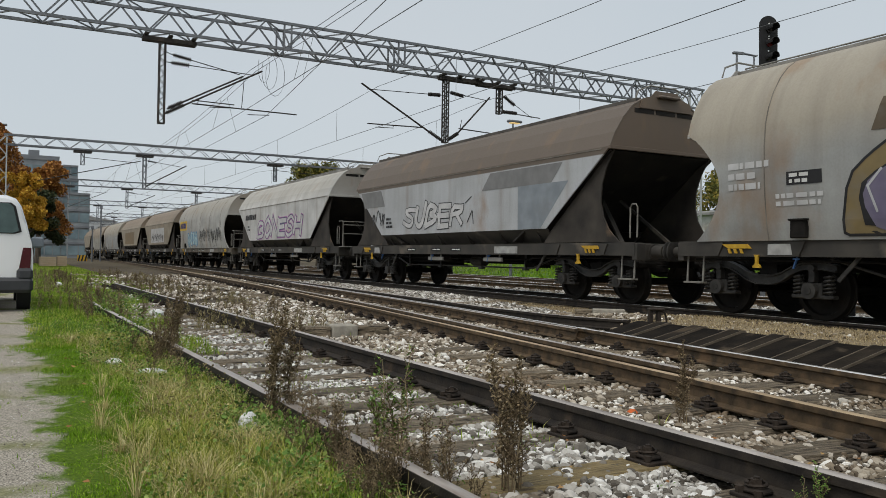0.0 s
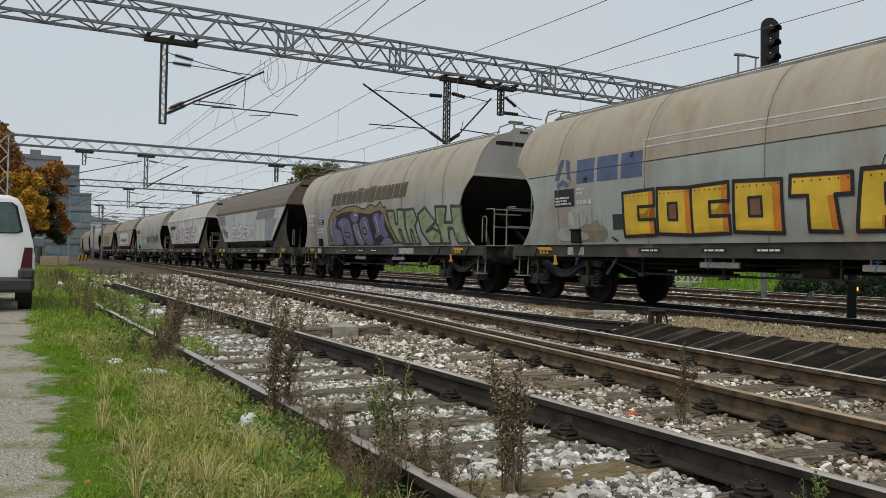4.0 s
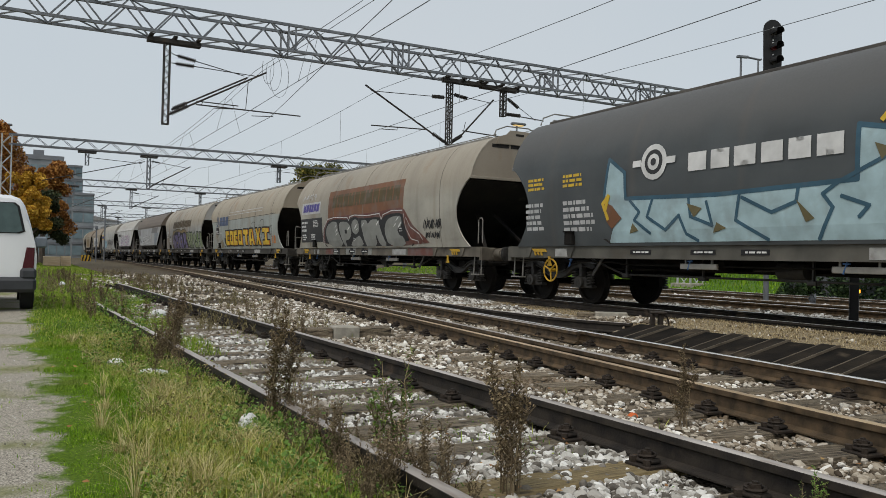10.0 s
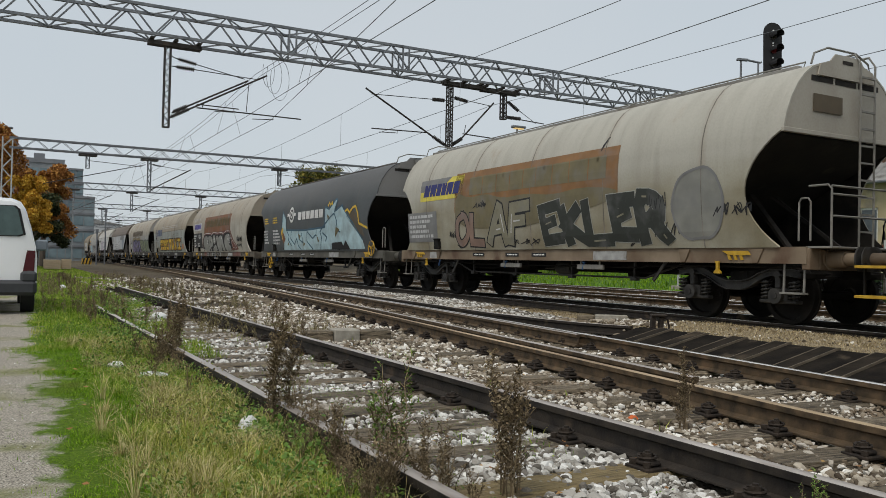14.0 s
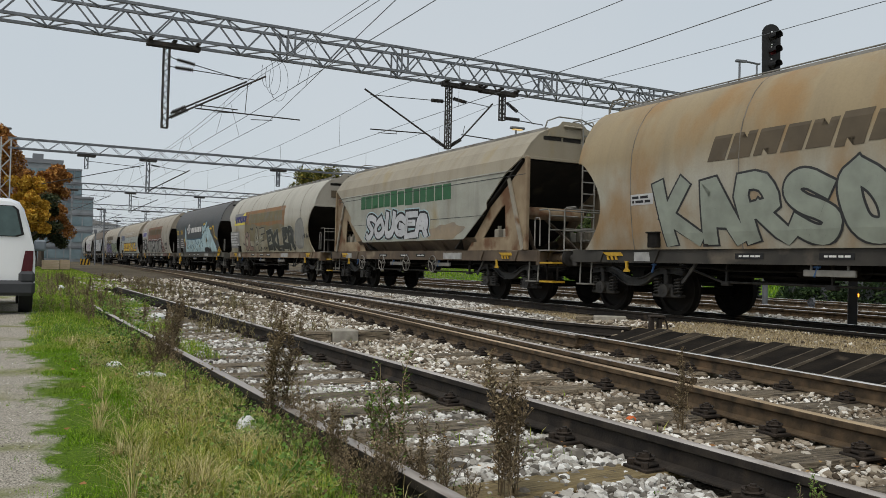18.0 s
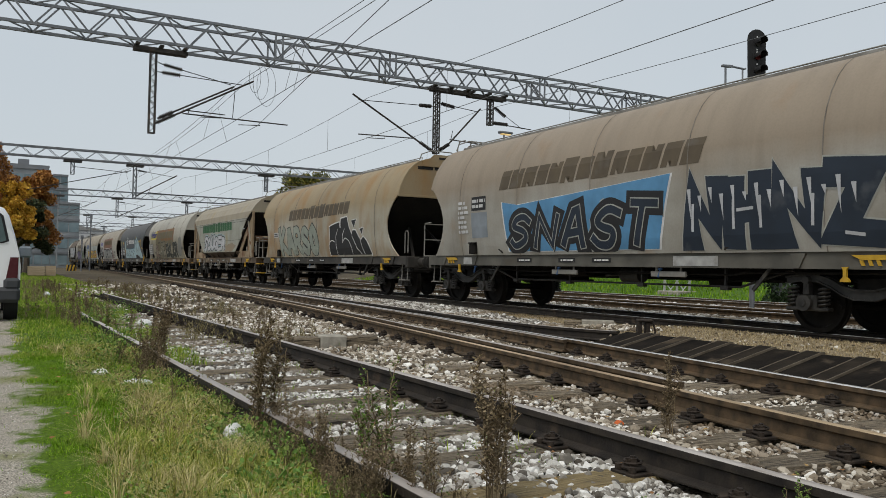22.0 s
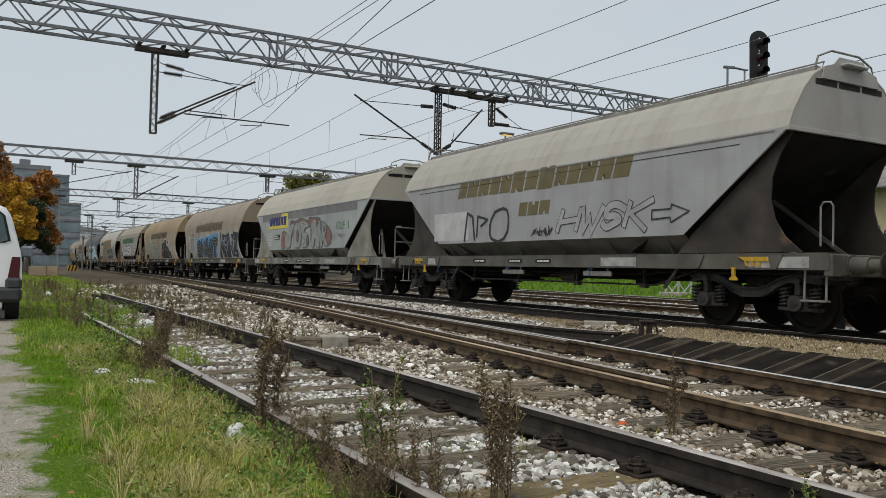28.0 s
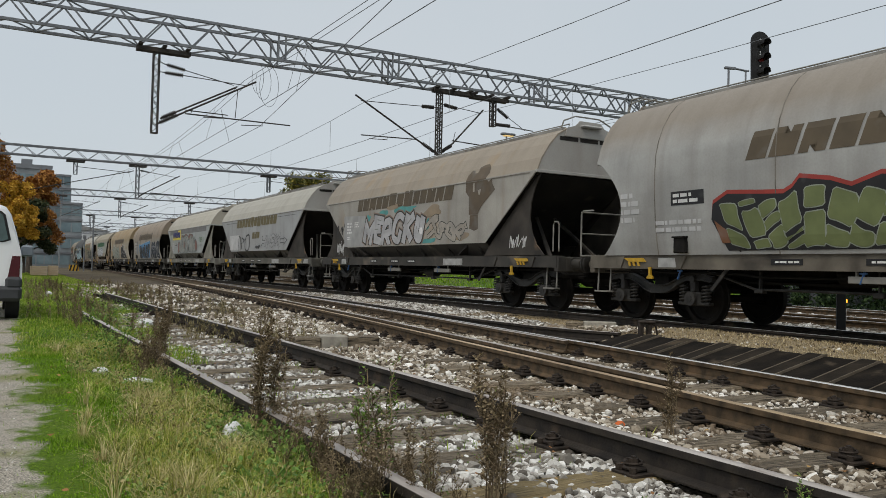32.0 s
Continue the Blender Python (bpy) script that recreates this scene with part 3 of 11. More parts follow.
def arching(name, x, y, height, lean, width, mat, label, seed, way=None):
    """Long thin blades of three bends that arch over."""
    rng = np.random.default_rng(seed)
    n = len(x)
    a = rng.uniform(0, 2 * np.pi, n) if way is None else way
    out = np.c_[np.cos(a), np.sin(a), np.zeros(n)]
    twist = a + rng.normal(0, 0.5, n)
    h = height * rng.uniform(0.45, 1.3, n)
    reach = lean * rng.uniform(0.1, 1.0, n)
    w = width * rng.uniform(0.7, 1.3, n)
    side = np.c_[-np.sin(twist), np.cos(twist), np.zeros(n)] * w[:, None]
    base = np.c_[x, y, np.array([level(p, q) for p, q in zip(x, y)]) - 0.01]
    rows = []
    for f, wide in ((0.0, 1.0), (0.4, 0.9), (0.75, 0.6)):
        p = base + out * (h * reach * f * f)[:, None] + np.c_[np.zeros(n), np.zeros(n), h * (f - 0.38 * reach * f ** 3)]
        rows += [p - side * wide, p + side * wide]
    rows.append(base + out * (h * reach)[:, None] + np.c_[np.zeros(n), np.zeros(n), h * (1 - 0.42 * reach)])
    v = np.stack(rows, 1).reshape(-1, 3)
    k = np.arange(n)[:, None] * 7
    f = np.concatenate([k + q for q in ([0, 1, 3], [0, 3, 2], [2, 3, 5], [2, 5, 4], [4, 5, 6])], 1).reshape(-1, 3)
    return tagged(new(name, loose_mesh(name, v, f, mat)), label, "grass", kind="stuff")


GRASS_MAT = island("green_grass", ((0.0, (0.08, 0.155, 0.010)), (0.4, (0.175, 0.305, 0.020)), (0.75, (0.29, 0.39, 0.04)), (1.0, (0.52, 0.50, 0.15))), 0.8, 0.2, ground_tint=((0.36, 0.34, 0.10), 0.9, 0.58))
OLIVE_GRASS_MAT = island("olive_grass", ((0.0, (0.09, 0.115, 0.010)), (0.35, (0.21, 0.25, 0.028)), (0.7, (0.37, 0.375, 0.07)), (1.0, (0.62, 0.55, 0.22))), 0.8, 0.2)
MOSS_MAT = island("short_green_turf", ((0.0, (0.08, 0.175, 0.006)), (0.6, (0.165, 0.315, 0.012)), (1.0, (0.27, 0.40, 0.03))), 0.85, 0.2, ground_tint=((0.20, 0.24, 0.05), 1.3, 0.56))
STRAW_MAT = island("dry_straw", ((0.0, (0.17, 0.125, 0.06)), (0.5, (0.36, 0.28, 0.155)), (1.0, (0.60, 0.50, 0.31))), 0.85, 0.2)
PALE_STRAW_MAT = island("bleached_grass", ((0.0, (0.24, 0.20, 0.075)), (0.5, (0.42, 0.36, 0.15)), (1.0, (0.64, 0.56, 0.30))), 0.85, 0.2)
HERB_MAT = island("dead_herb", ((0.0, (0.10, 0.075, 0.03)), (0.55, (0.25, 0.20, 0.09)), (1.0, (0.48, 0.42, 0.20))), 0.9, 0.15)
STAND_MAT = island("faded_weed_stand", ((0.0, (0.10, 0.085, 0.04)), (0.55, (0.22, 0.18, 0.095)), (1.0, (0.36, 0.32, 0.17))), 0.9, 0.15)
DRY_MAT = island("dry_weed_stalk", ((0.0, (0.075, 0.055, 0.034)), (0.55, (0.19, 0.142, 0.086)), (1.0, (0.37, 0.295, 0.175))), 0.9, 0.15)
WEEDLEAF_MAT = island("weed_leaf", ((0.0, (0.07, 0.135, 0.022)), (0.6, (0.145, 0.26, 0.045)), (1.0, (0.30, 0.37, 0.09))), 0.7, 0.3)


def build_grass():
    rng = np.random.default_rng(8)

    def area(x0, x1, y0, y1, per, keep=None):
        n = int((x1 - x0) * (y1 - y0) * per)
        x, y = rng.uniform(x0, x1, n), rng.uniform(y0, y1, n)
        if keep is not None:
            ok = keep(x, y)
            x, y = x[ok], y[ok]
        return x, y

    edge = lambda x, y: x + rng.exponential(0.05, len(x)) > 0.22 + 0.24 * patchy(x, y, 0.9, 7) + 0.14 * patchy(x, y, 3.0, 8)
    x, y = area(-0.2, 1.35, 2.6, 10, 11000, lambda x, y: edge(x, y) & (x < 0.95 + 0.35 * patchy(x, y, 1.1, 5)))
    blades("short_turf", x, y, 0.018 + 0.034 * np.clip(patchy(x, y, 2.2, 61) + 0.3, 0, 1), 1.1, 0.0018, MOSS_MAT, "short bright green turf along the path", 2)
    x, y = area(0.4, 1.5, 2.6, 10, 5200, lambda x, y: (x > 0.62 + 0.3 * patchy(x, y, 1.2, 15)) & (patchy(x, y, 1.6, 9) > -0.2))
    arching("long_grass", x, y, 0.05 + 0.07 * np.clip(patchy(x, y, 1.7, 11) + 0.2, 0, 1), 1.0, 0.0013, GRASS_MAT, "fine uneven green grass beside the rail", 3)
    # the verge turns to rank, half-dry grass towards the rail, thickest in a few places
    rank = lambda x, y: np.exp(-((x - 0.78) / 0.36) ** 2 - ((y - 3.6) / 1.0) ** 2) + 0.9 * np.exp(-((x - 1.02) / 0.26) ** 2 - ((y - 5.3) / 0.75) ** 2) + 0.9 * np.exp(-((x - 1.0) / 0.4) ** 2 - ((y - 8.6) / 0.9) ** 2)
    x, y = area(0.25, 1.5, 2.5, 10, 7000, lambda x, y: rank(x, y) + 0.35 * patchy(x, y, 3.1, 12) > rng.uniform(0.25, 1.1, len(x)))
    arching("rank_grass", x, y, 0.09 + 0.09 * np.clip(patchy(x, y, 2.6, 19) + 0.4, 0, 1), 1.25, 0.0014, OLIVE_GRASS_MAT, "rank olive and half-dry grass on the verge", 14)
    # tussocks: blades that arch outwards from a common root
    for name, count, mat, hi, label in (("grass_tussock", 90, GRASS_MAT, 0.13, "arching tussocks of fine green grass"), ("straw_tussock", 110, PALE_STRAW_MAT, 0.19, "arching tussocks of bleached grass")):
        cx, cy = rng.uniform(0.4, 1.42, count * 3), rng.uniform(2.6, 9.5, count * 3)
        want = rank(cx, cy) + 0.12 > rng.uniform(0, 1, len(cx)) if mat is PALE_STRAW_MAT else cx > 0.5
        cx, cy = cx[want][:count], cy[want][:count]
        k = rng.integers(40, 90, len(cx))
        way = rng.uniform(0, 2 * np.pi, k.sum())
        off = rng.gamma(1.6, 0.014, k.sum())
        x, y = np.repeat(cx, k) + np.cos(way) * off, np.repeat(cy, k) + np.sin(way) * off
        arching(name, x, y, np.repeat(rng.uniform(0.5, 1.0, len(cx)), k) * hi, 1.5, 0.0013, mat, label, 12 + count, way=way + rng.normal(0, 0.4, k.sum()))
    x, y = area(0.1, 2.6, 8.2, 24, 1500, lambda x, y: edge(x, y) & (near_rail(x, y) > 0.05) & (x < 1.9 + 0.5 * patchy(x, y, 0.6, 23) + 0.03 * (y - 8)))
    blades("verge_grass", x, y, 0.05 + 0.09 * np.clip((x - 0.5), 0, 1) * np.clip(patchy(x, y, 0.8, 24) + 0.6, 0.2, 1), 0.9, 0.0032, GRASS_MAT, "green verge grass further along the path", 4)
    x, y = area(0.2, 3.6, 24, 75, 200)
    blades("far_grass", x, y, np.full(len(x), 0.09), 0.7, 0.009, GRASS_MAT, "far verge grass", 5)
    x, y = area(0.5, 1.45, 2.6, 9, 380, lambda x, y: patchy(x, y, 1.5, 21) > 0.02)
    arching("dry_grass", x, y, np.full(len(x), 0.13), 1.5, 0.0012, PALE_STRAW_MAT, "bleached dry grass tufts", 6)
    # dense stands of brown weeds on the verge and over the siding further off
    n = 1400
    y = 9.5 + 36 * rng.random(n) ** 1.1
    x = np.where((rng.random(n) < 0.45) & (y > 13), rng.uniform(0.15, 1.5, n) + 0.012 * y, rng.uniform(1.7, 3.6, n) + 0.045 * y)
    ok = patchy(x, y, 0.7, 27) > 0.03
    x, y = x[ok], y[ok]
    k = np.full(len(x), 34)
    h = np.repeat(rng.uniform(0.12, 0.36, len(x)) * np.clip(1.15 - y / 70, 0.5, 1), k)
    sx, sy = rng.normal(0, 0.022, k.sum()), rng.normal(0, 0.022, k.sum())
    f = np.where(np.arange(k.sum()) % 34 < 4, 0.0, rng.uniform(0.25, 1.0, k.sum()))
    px, py = np.repeat(x, k) + sx * (1.2 - f * 0.6), np.repeat(y, k) + sy * (1.2 - f * 0.6)
    z = np.repeat([level(a, b) for a, b in zip(x, y)], k) + f * h
    tall = np.where(f == 0, h, rng.uniform(0.02, 0.055, k.sum()))
    blades("weed_stand", px, py, tall, 0.7, np.where(f == 0, 0.0022, 0.0055), STAND_MAT, "stands of dry brown weeds along the verge", 16, "weeds", z=z)
    # small herbs and dead leaves tangled in the grass
    for name, mat, n, top, label in (("verge_herb", WEEDLEAF_MAT, 15000, 0.13, "small green herbs tangled in the verge grass"), ("dead_herb", HERB_MAT, 8000, 0.16, "small dead brown herbs in the verge grass")):
        x, y = rng.uniform(0.4, 1.55, n), rng.uniform(2.7, 11, n)
        k = patchy(x, y, 1.9, 71 if mat is HERB_MAT else 81)
        ok = (x > 0.6 + 0.35 * patchy(x, y, 1.2, 15)) & (k > (0.05 if mat is HERB_MAT else -0.12))
        x, y, k = x[ok], y[ok], k[ok]
        m = len(x)
        c = np.c_[x, y, np.array([level(a, b) for a, b in zip(x, y)]) + rng.uniform(0.01, top, m) * (0.4 + np.clip(k + 0.3, 0, 1))]
        d = rng.normal(size=(m, 3)) * [1, 1, 0.5]
        d /= np.linalg.norm(d, axis=1, keepdims=True)
        L = rng.uniform(0.008, 0.022, (m, 1))
        side = np.cross(d, rng.normal(size=(m, 3)))
        side = side / np.linalg.norm(side, axis=1, keepdims=True) * L * 0.4
        v = np.stack([c, c + d * L * 0.5 + side, c + d * L, c + d * L * 0.5 - side], 1).reshape(-1, 3)
        tagged(new(name, loose_mesh(name, v, np.arange(m)[:, None] * 4 + [0, 1, 2, 3], mat)), label, "plants", kind="stuff")
    n = 2600
    x, y = rng.uniform(1.5, 2.6, n), rng.uniform(2.5, 6.0, n)
    ok = (near_rail(x, y) > 0.06) & (patchy(x, y, 2.1, 91) > 0.1)
    x, y = x[ok], y[ok]
    c = np.c_[x, y, np.array([level(a, b) for a, b in zip(x, y)]) + rng.uniform(0.02, 0.11, len(x))]
    d = rng.normal(size=(len(x), 3))
    d /= np.linalg.norm(d, axis=1, keepdims=True)
    L = rng.uniform(0.006, 0.016, (len(x), 1))
    side = np.cross(d, rng.normal(size=d.shape))
    side = side / np.linalg.norm(side, axis=1, keepdims=True) * L * 0.35
    v = np.stack([c, c + d * L * 0.5 + side, c + d * L, c + d * L * 0.5 - side], 1).reshape(-1, 3)
    tagged(new("track_herb", loose_mesh("track_herb", v, np.arange(len(x))[:, None] * 4 + [0, 1, 2, 3], WEEDLEAF_MAT)), "tiny green herbs between the sleepers", "plants", kind="stuff")
    x, y = area(1.5, 4.0, 3, 12, 110, lambda x, y: (near_rail(x, y) > 0.05) & (patchy(x, y, 1.7, 31) > 0.12))
    blades("track_grass", x, y, np.full(len(x), 0.09), 0.8, 0.0035, GRASS_MAT, "sparse grass between the sleepers", 7)
    x, y = area(7.7, 10.85, 4, 34, 620, lambda x, y: (x > np.interp(y, (5, 10, 10.6, 14, 18, 30), (7.93, 7.93, 9.2, 9.8, 10.6, 10.7)) + 0.12 * patchy(x, y, 1, 33)))
    blades("straw_strip", x, y, 0.04 + 0.05 * np.clip(patchy(x, y, 1.4, 47), 0, 1), 1.7, 0.0042, STRAW_MAT, "flattened dry straw along the main line", 8)
    x, y = area(24, 34, 14, 60, 45)
    blades("far_lawn", x, y, np.full(len(x), 0.16), 0.7, 0.02, MOSS_MAT, "bright green lawn beyond the tracks", 9)


build_grass()


def weed_meshes(seed, height, spread, stems, density, leafy):
    """A dry upright weed: a few stalks with short twigs and small seed clumps."""
    r = random.Random(seed)
    s, leaf = Shape(), ([], [])
    for k in range(stems):
        a = r.uniform(0, 6.28)
        b = spread * r.uniform(0.2, 1.0)
        h = height * r.uniform(0.55, 1.0)
        pts = [Vector((0.02 * math.cos(a), 0.02 * math.sin(a), -0.03))]
        for i in range(1, 6):
            f = i / 5
            pts.append(Vector((b * f * math.cos(a) + r.uniform(-0.012, 0.012), b * f * math.sin(a) + r.uniform(-0.012, 0.012), h * f)))
        s.tube(pts, 0.0034, 4, 0.0013)
        for i in range(int(density * h * (85 if spread < 0.08 else 70))):
            f = r.uniform(0.12, 1.0) ** 0.8
            j = min(4, int(f * 5))
            p = pts[j].lerp(pts[j + 1], f * 5 - j)
            t = r.uniform(0, 6.28)
            L = r.uniform(0.015, 0.062) * (1.3 - f * 0.75)
            e = p + Vector((math.cos(t) * L, math.sin(t) * L, L * r.uniform(0.4, 1.2)))
            s.tube([p, e], 0.0015, 3)
            for q in range(3):
                c = p.lerp(e, r.uniform(0.3, 1.05)) + Vector((r.uniform(-1, 1), r.uniform(-1, 1), r.uniform(-1, 1))) * 0.008
                d = Vector((r.uniform(-1, 1), r.uniform(-1, 1), r.uniform(-0.6, 1))).normalized() * r.uniform(0.008, 0.019)
                g = d.cross(Vector((0.3, 0.5, 0.8))).normalized() * 0.0065
                n = len(leaf[0])
                leaf[0].extend([c - g, c + g, c + d])
                leaf[1].append((n, n + 1, n + 2))
    stalk = s.mesh("stalk", DRY_MAT)
    me = loose_mesh("seed_head", [tuple(v) for v in leaf[0]], leaf[1], WEEDLEAF_MAT if leafy else DRY_MAT)
    return stalk, me


def build_weeds():
    kinds = []
    for i, (h, sp, st, de, lf) in enumerate(((0.62, 0.08, 4, 1.0, False), (0.55, 0.12, 5, 1.0, False), (0.5, 0.08, 4, 1.0, True), (0.4, 0.16, 6, 0.7, False), (0.68, 0.075, 4, 1.3, False))):
        kinds.append(weed_meshes(100 + i, h, sp, st, de, lf))

    def plant(k, x, y, size=1.0, turn=0.0, label="tall dry brown weed standing in the ballast"):
        e = tagged(empty("dry_weed", pose(x, y, level(x, y), 0, 0, turn)), label, "weed", "dry weeds along the siding")
        e.scale = (size, size, size)
        part("stalk", kinds[k][0], e)
        tagged(part("seed_head", kinds[k][1], e), kind="stuff")

    spots = ((4, 1.30, 4.5, 1.2, 10), (4, 1.33, 4.47, 1.0, 100), (4, 1.42, 4.55, 1.05, 60), (2, 1.55, 3.27, 1.3, 0), (2, 1.5, 3.3, 1.2, 80), (1, 1.62, 3.15, 0.7, 80), (3, 1.7, 3.05, 0.8, 80), (1, 1.55, 3.0, 0.7, 10), (4, 1.93, 2.95, 1.12, 140), (4, 1.90, 2.88, 1.05, 40), (1, 2.0, 2.95, 0.9, 30), (3, 1.35, 3.55, 0.75, 90), (1, 1.3, 3.45, 0.6, 90),
             (3, 1.38, 2.95, 0.9, 200), (1, 1.5, 2.75, 0.75, 45), (3, 1.2, 3.75, 0.6, 10), (4, 3.74, 3.68, 0.9, 75), (1, 3.78, 3.75, 0.75, 15), (2, 2.95, 2.15, 0.55, 160), (2, 2.72, 2.05, 0.5, 20), (4, 1.36, 7.95, 1.1, 30), (4, 1.3, 7.8, 1.0, 50), (1, 1.28, 7.9, 1.0, 200), (3, 1.18, 7.6, 1.1, 100), (3, 1.1, 7.3, 1.0, 10),
             (1, 1.22, 7.3, 0.6, 200), (0, 3.35, 10.2, 0.7, 0), (3, 3.2, 9.7, 0.6, 70), (0, 1.05, 5.6, 0.4, 130), (3, 0.95, 6.5, 0.6, 10))
    for s in spots:
        plant(*s)
    # brown thicket over the nearest stretch of rail
    r = random.Random(78)
    for i in range(46):
        y = r.uniform(2.75, 3.75) if i < 34 else r.uniform(3.9, 4.5)
        x = r.uniform(1.14, 1.66) if i < 34 else r.uniform(1.36, 1.5)
        plant(r.choice((0, 1, 3, 3)), x, y, r.uniform(0.35, 0.62), r.uniform(0, 360), "low dry brown weed beside the rail")
    for i in range(7):
        plant(r.choice((0, 1, 3)), r.uniform(0.95, 1.42), r.uniform(7.0, 8.2), r.uniform(0.4, 0.75), r.uniform(0, 360), "low dry brown weed beside the rail")
    r = random.Random(77)
    for i in range(120):
        y = r.uniform(10.5, 34) if i % 2 else r.uniform(11.5, 40)
        x = r.uniform(0.75, 1.9) if i % 2 else r.uniform(2.6, 4.6)
        plant(r.choice((0, 1, 3, 4)), x, y, r.uniform(0.45, 0.8), r.uniform(0, 360), "dry brown weed among the grass")
    # leafy clumps
    for x, y, w, h, n in ((0.93, 7.9, 0.3, 0.42, 420), (1.5, 14.5, 0.55, 0.28, 420), (1.22, 4.12, 0.24, 0.14, 420), (1.34, 3.98, 0.16, 0.12, 220), (1.12, 4.5, 0.16, 0.12, 160), (1.0, 3.25, 0.2, 0.12, 200), (2.0, 17.5, 0.8, 0.26, 900), (1.75, 19.5, 0.6, 0.22, 500), (1.15, 12.8, 0.3, 0.25, 260), (1.35, 5.3, 0.2, 0.14, 150), (1.25, 3.6, 0.18, 0.16, 160)):
        rng = np.random.default_rng(int(x * 100 + y * 10))
        c = rng.normal(size=(n, 3)) * [w * 0.42, w * 0.42, h * 0.28] + [0, 0, h * 0.5]
        c[:, 2] = np.clip(c[:, 2], 0.01, h * 1.2)
        d = rng.normal(size=(n, 3)) * [1, 1, 0.5]
        d /= np.linalg.norm(d, axis=1, keepdims=True)
        L = rng.uniform(0.014, 0.034, (n, 1)) if y < 6 else rng.uniform(0.018, 0.038, (n, 1))
        side = np.cross(d, rng.normal(size=(n, 3)))
        side = side / np.linalg.norm(side, axis=1, keepdims=True) * L * 0.4
        v = np.stack([c, c + d * L * 0.5 + side, c + d * L, c + d * L * 0.5 - side], 1).reshape(-1, 3)
        f = (np.arange(n)[:, None] * 4 + [0, 1, 2, 3])
        e = tagged(empty("leafy_weed", pose(x, y, level(x, y))), "low bushy green weed in the grass", "weed", "green weeds in the verge")
        part("foliage", loose_mesh("foliage", v, f, WEEDLEAF_MAT), e)
        s = Shape()
        for k in range(7):
            a = k * 0.9
            s.tube([(0, 0, -0.02), (0.3 * w * math.cos(a), 0.3 * w * math.sin(a), h * 0.5), (0.5 * w * math.cos(a), 0.5 * w * math.sin(a), h * 0.9)], 0.004, 4, 0.002)
        tagged(part("stalk", s.mesh("stalk", WEEDLEAF_MAT), e), kind="stuff")


build_weeds()

# ---- grain hopper wagons ----
LEN = 15.45
HALF = LEN / 2
ROUND = ((1.22, 1.37), (1.5, 1.43), (1.9, 1.475), (2.3, 1.50), (2.7, 1.505), (3.05, 1.48), (3.3, 1.415), (3.55, 1.31), (3.8, 1.15), (3.98, 0.98), (4.1, 0.80), (4.16, 0.62))
ANGLED = ((1.55, 1.45), (2.1, 1.46), (2.7, 1.465), (3.13, 1.47), (3.42, 1.345), (3.76, 1.12), (4.0, 0.90), (4.16, 0.62))


STEPPED = ((1.52, 1.45), (2.26, 1.46), (2.42, 1.46), (3.06, 1.47), (3.42, 1.42), (3.76, 1.20), (4.0, 0.95), (4.16, 0.62))
PROFILES = {"round": ROUND, "angled": ANGLED, "stepped": STEPPED}


def half_width(kind, z):
    zs, xs = zip(*PROFILES[kind])
    return float(np.interp(z, zs, xs))


def end_at(kind, z):
    """How far the side sheet stops short of the buffers, at a height."""
    if kind == "round":
        if z >= 3.05:
            return 0.98
        return 0.98 + 0.72 * math.sin(math.pi * min(1, (3.05 - z) / 1.9)) ** 0.8
    if kind == "stepped":
        return float(np.interp(z, (1.5, 2.26, 2.42, 3.06, 3.4), (3.86, 2.71, 2.71, 1.87, 1.2)))
    if z >= 3.13:
        return 1.25
    return 1.25 + (3.13 - z) / 1.58 * 2.1


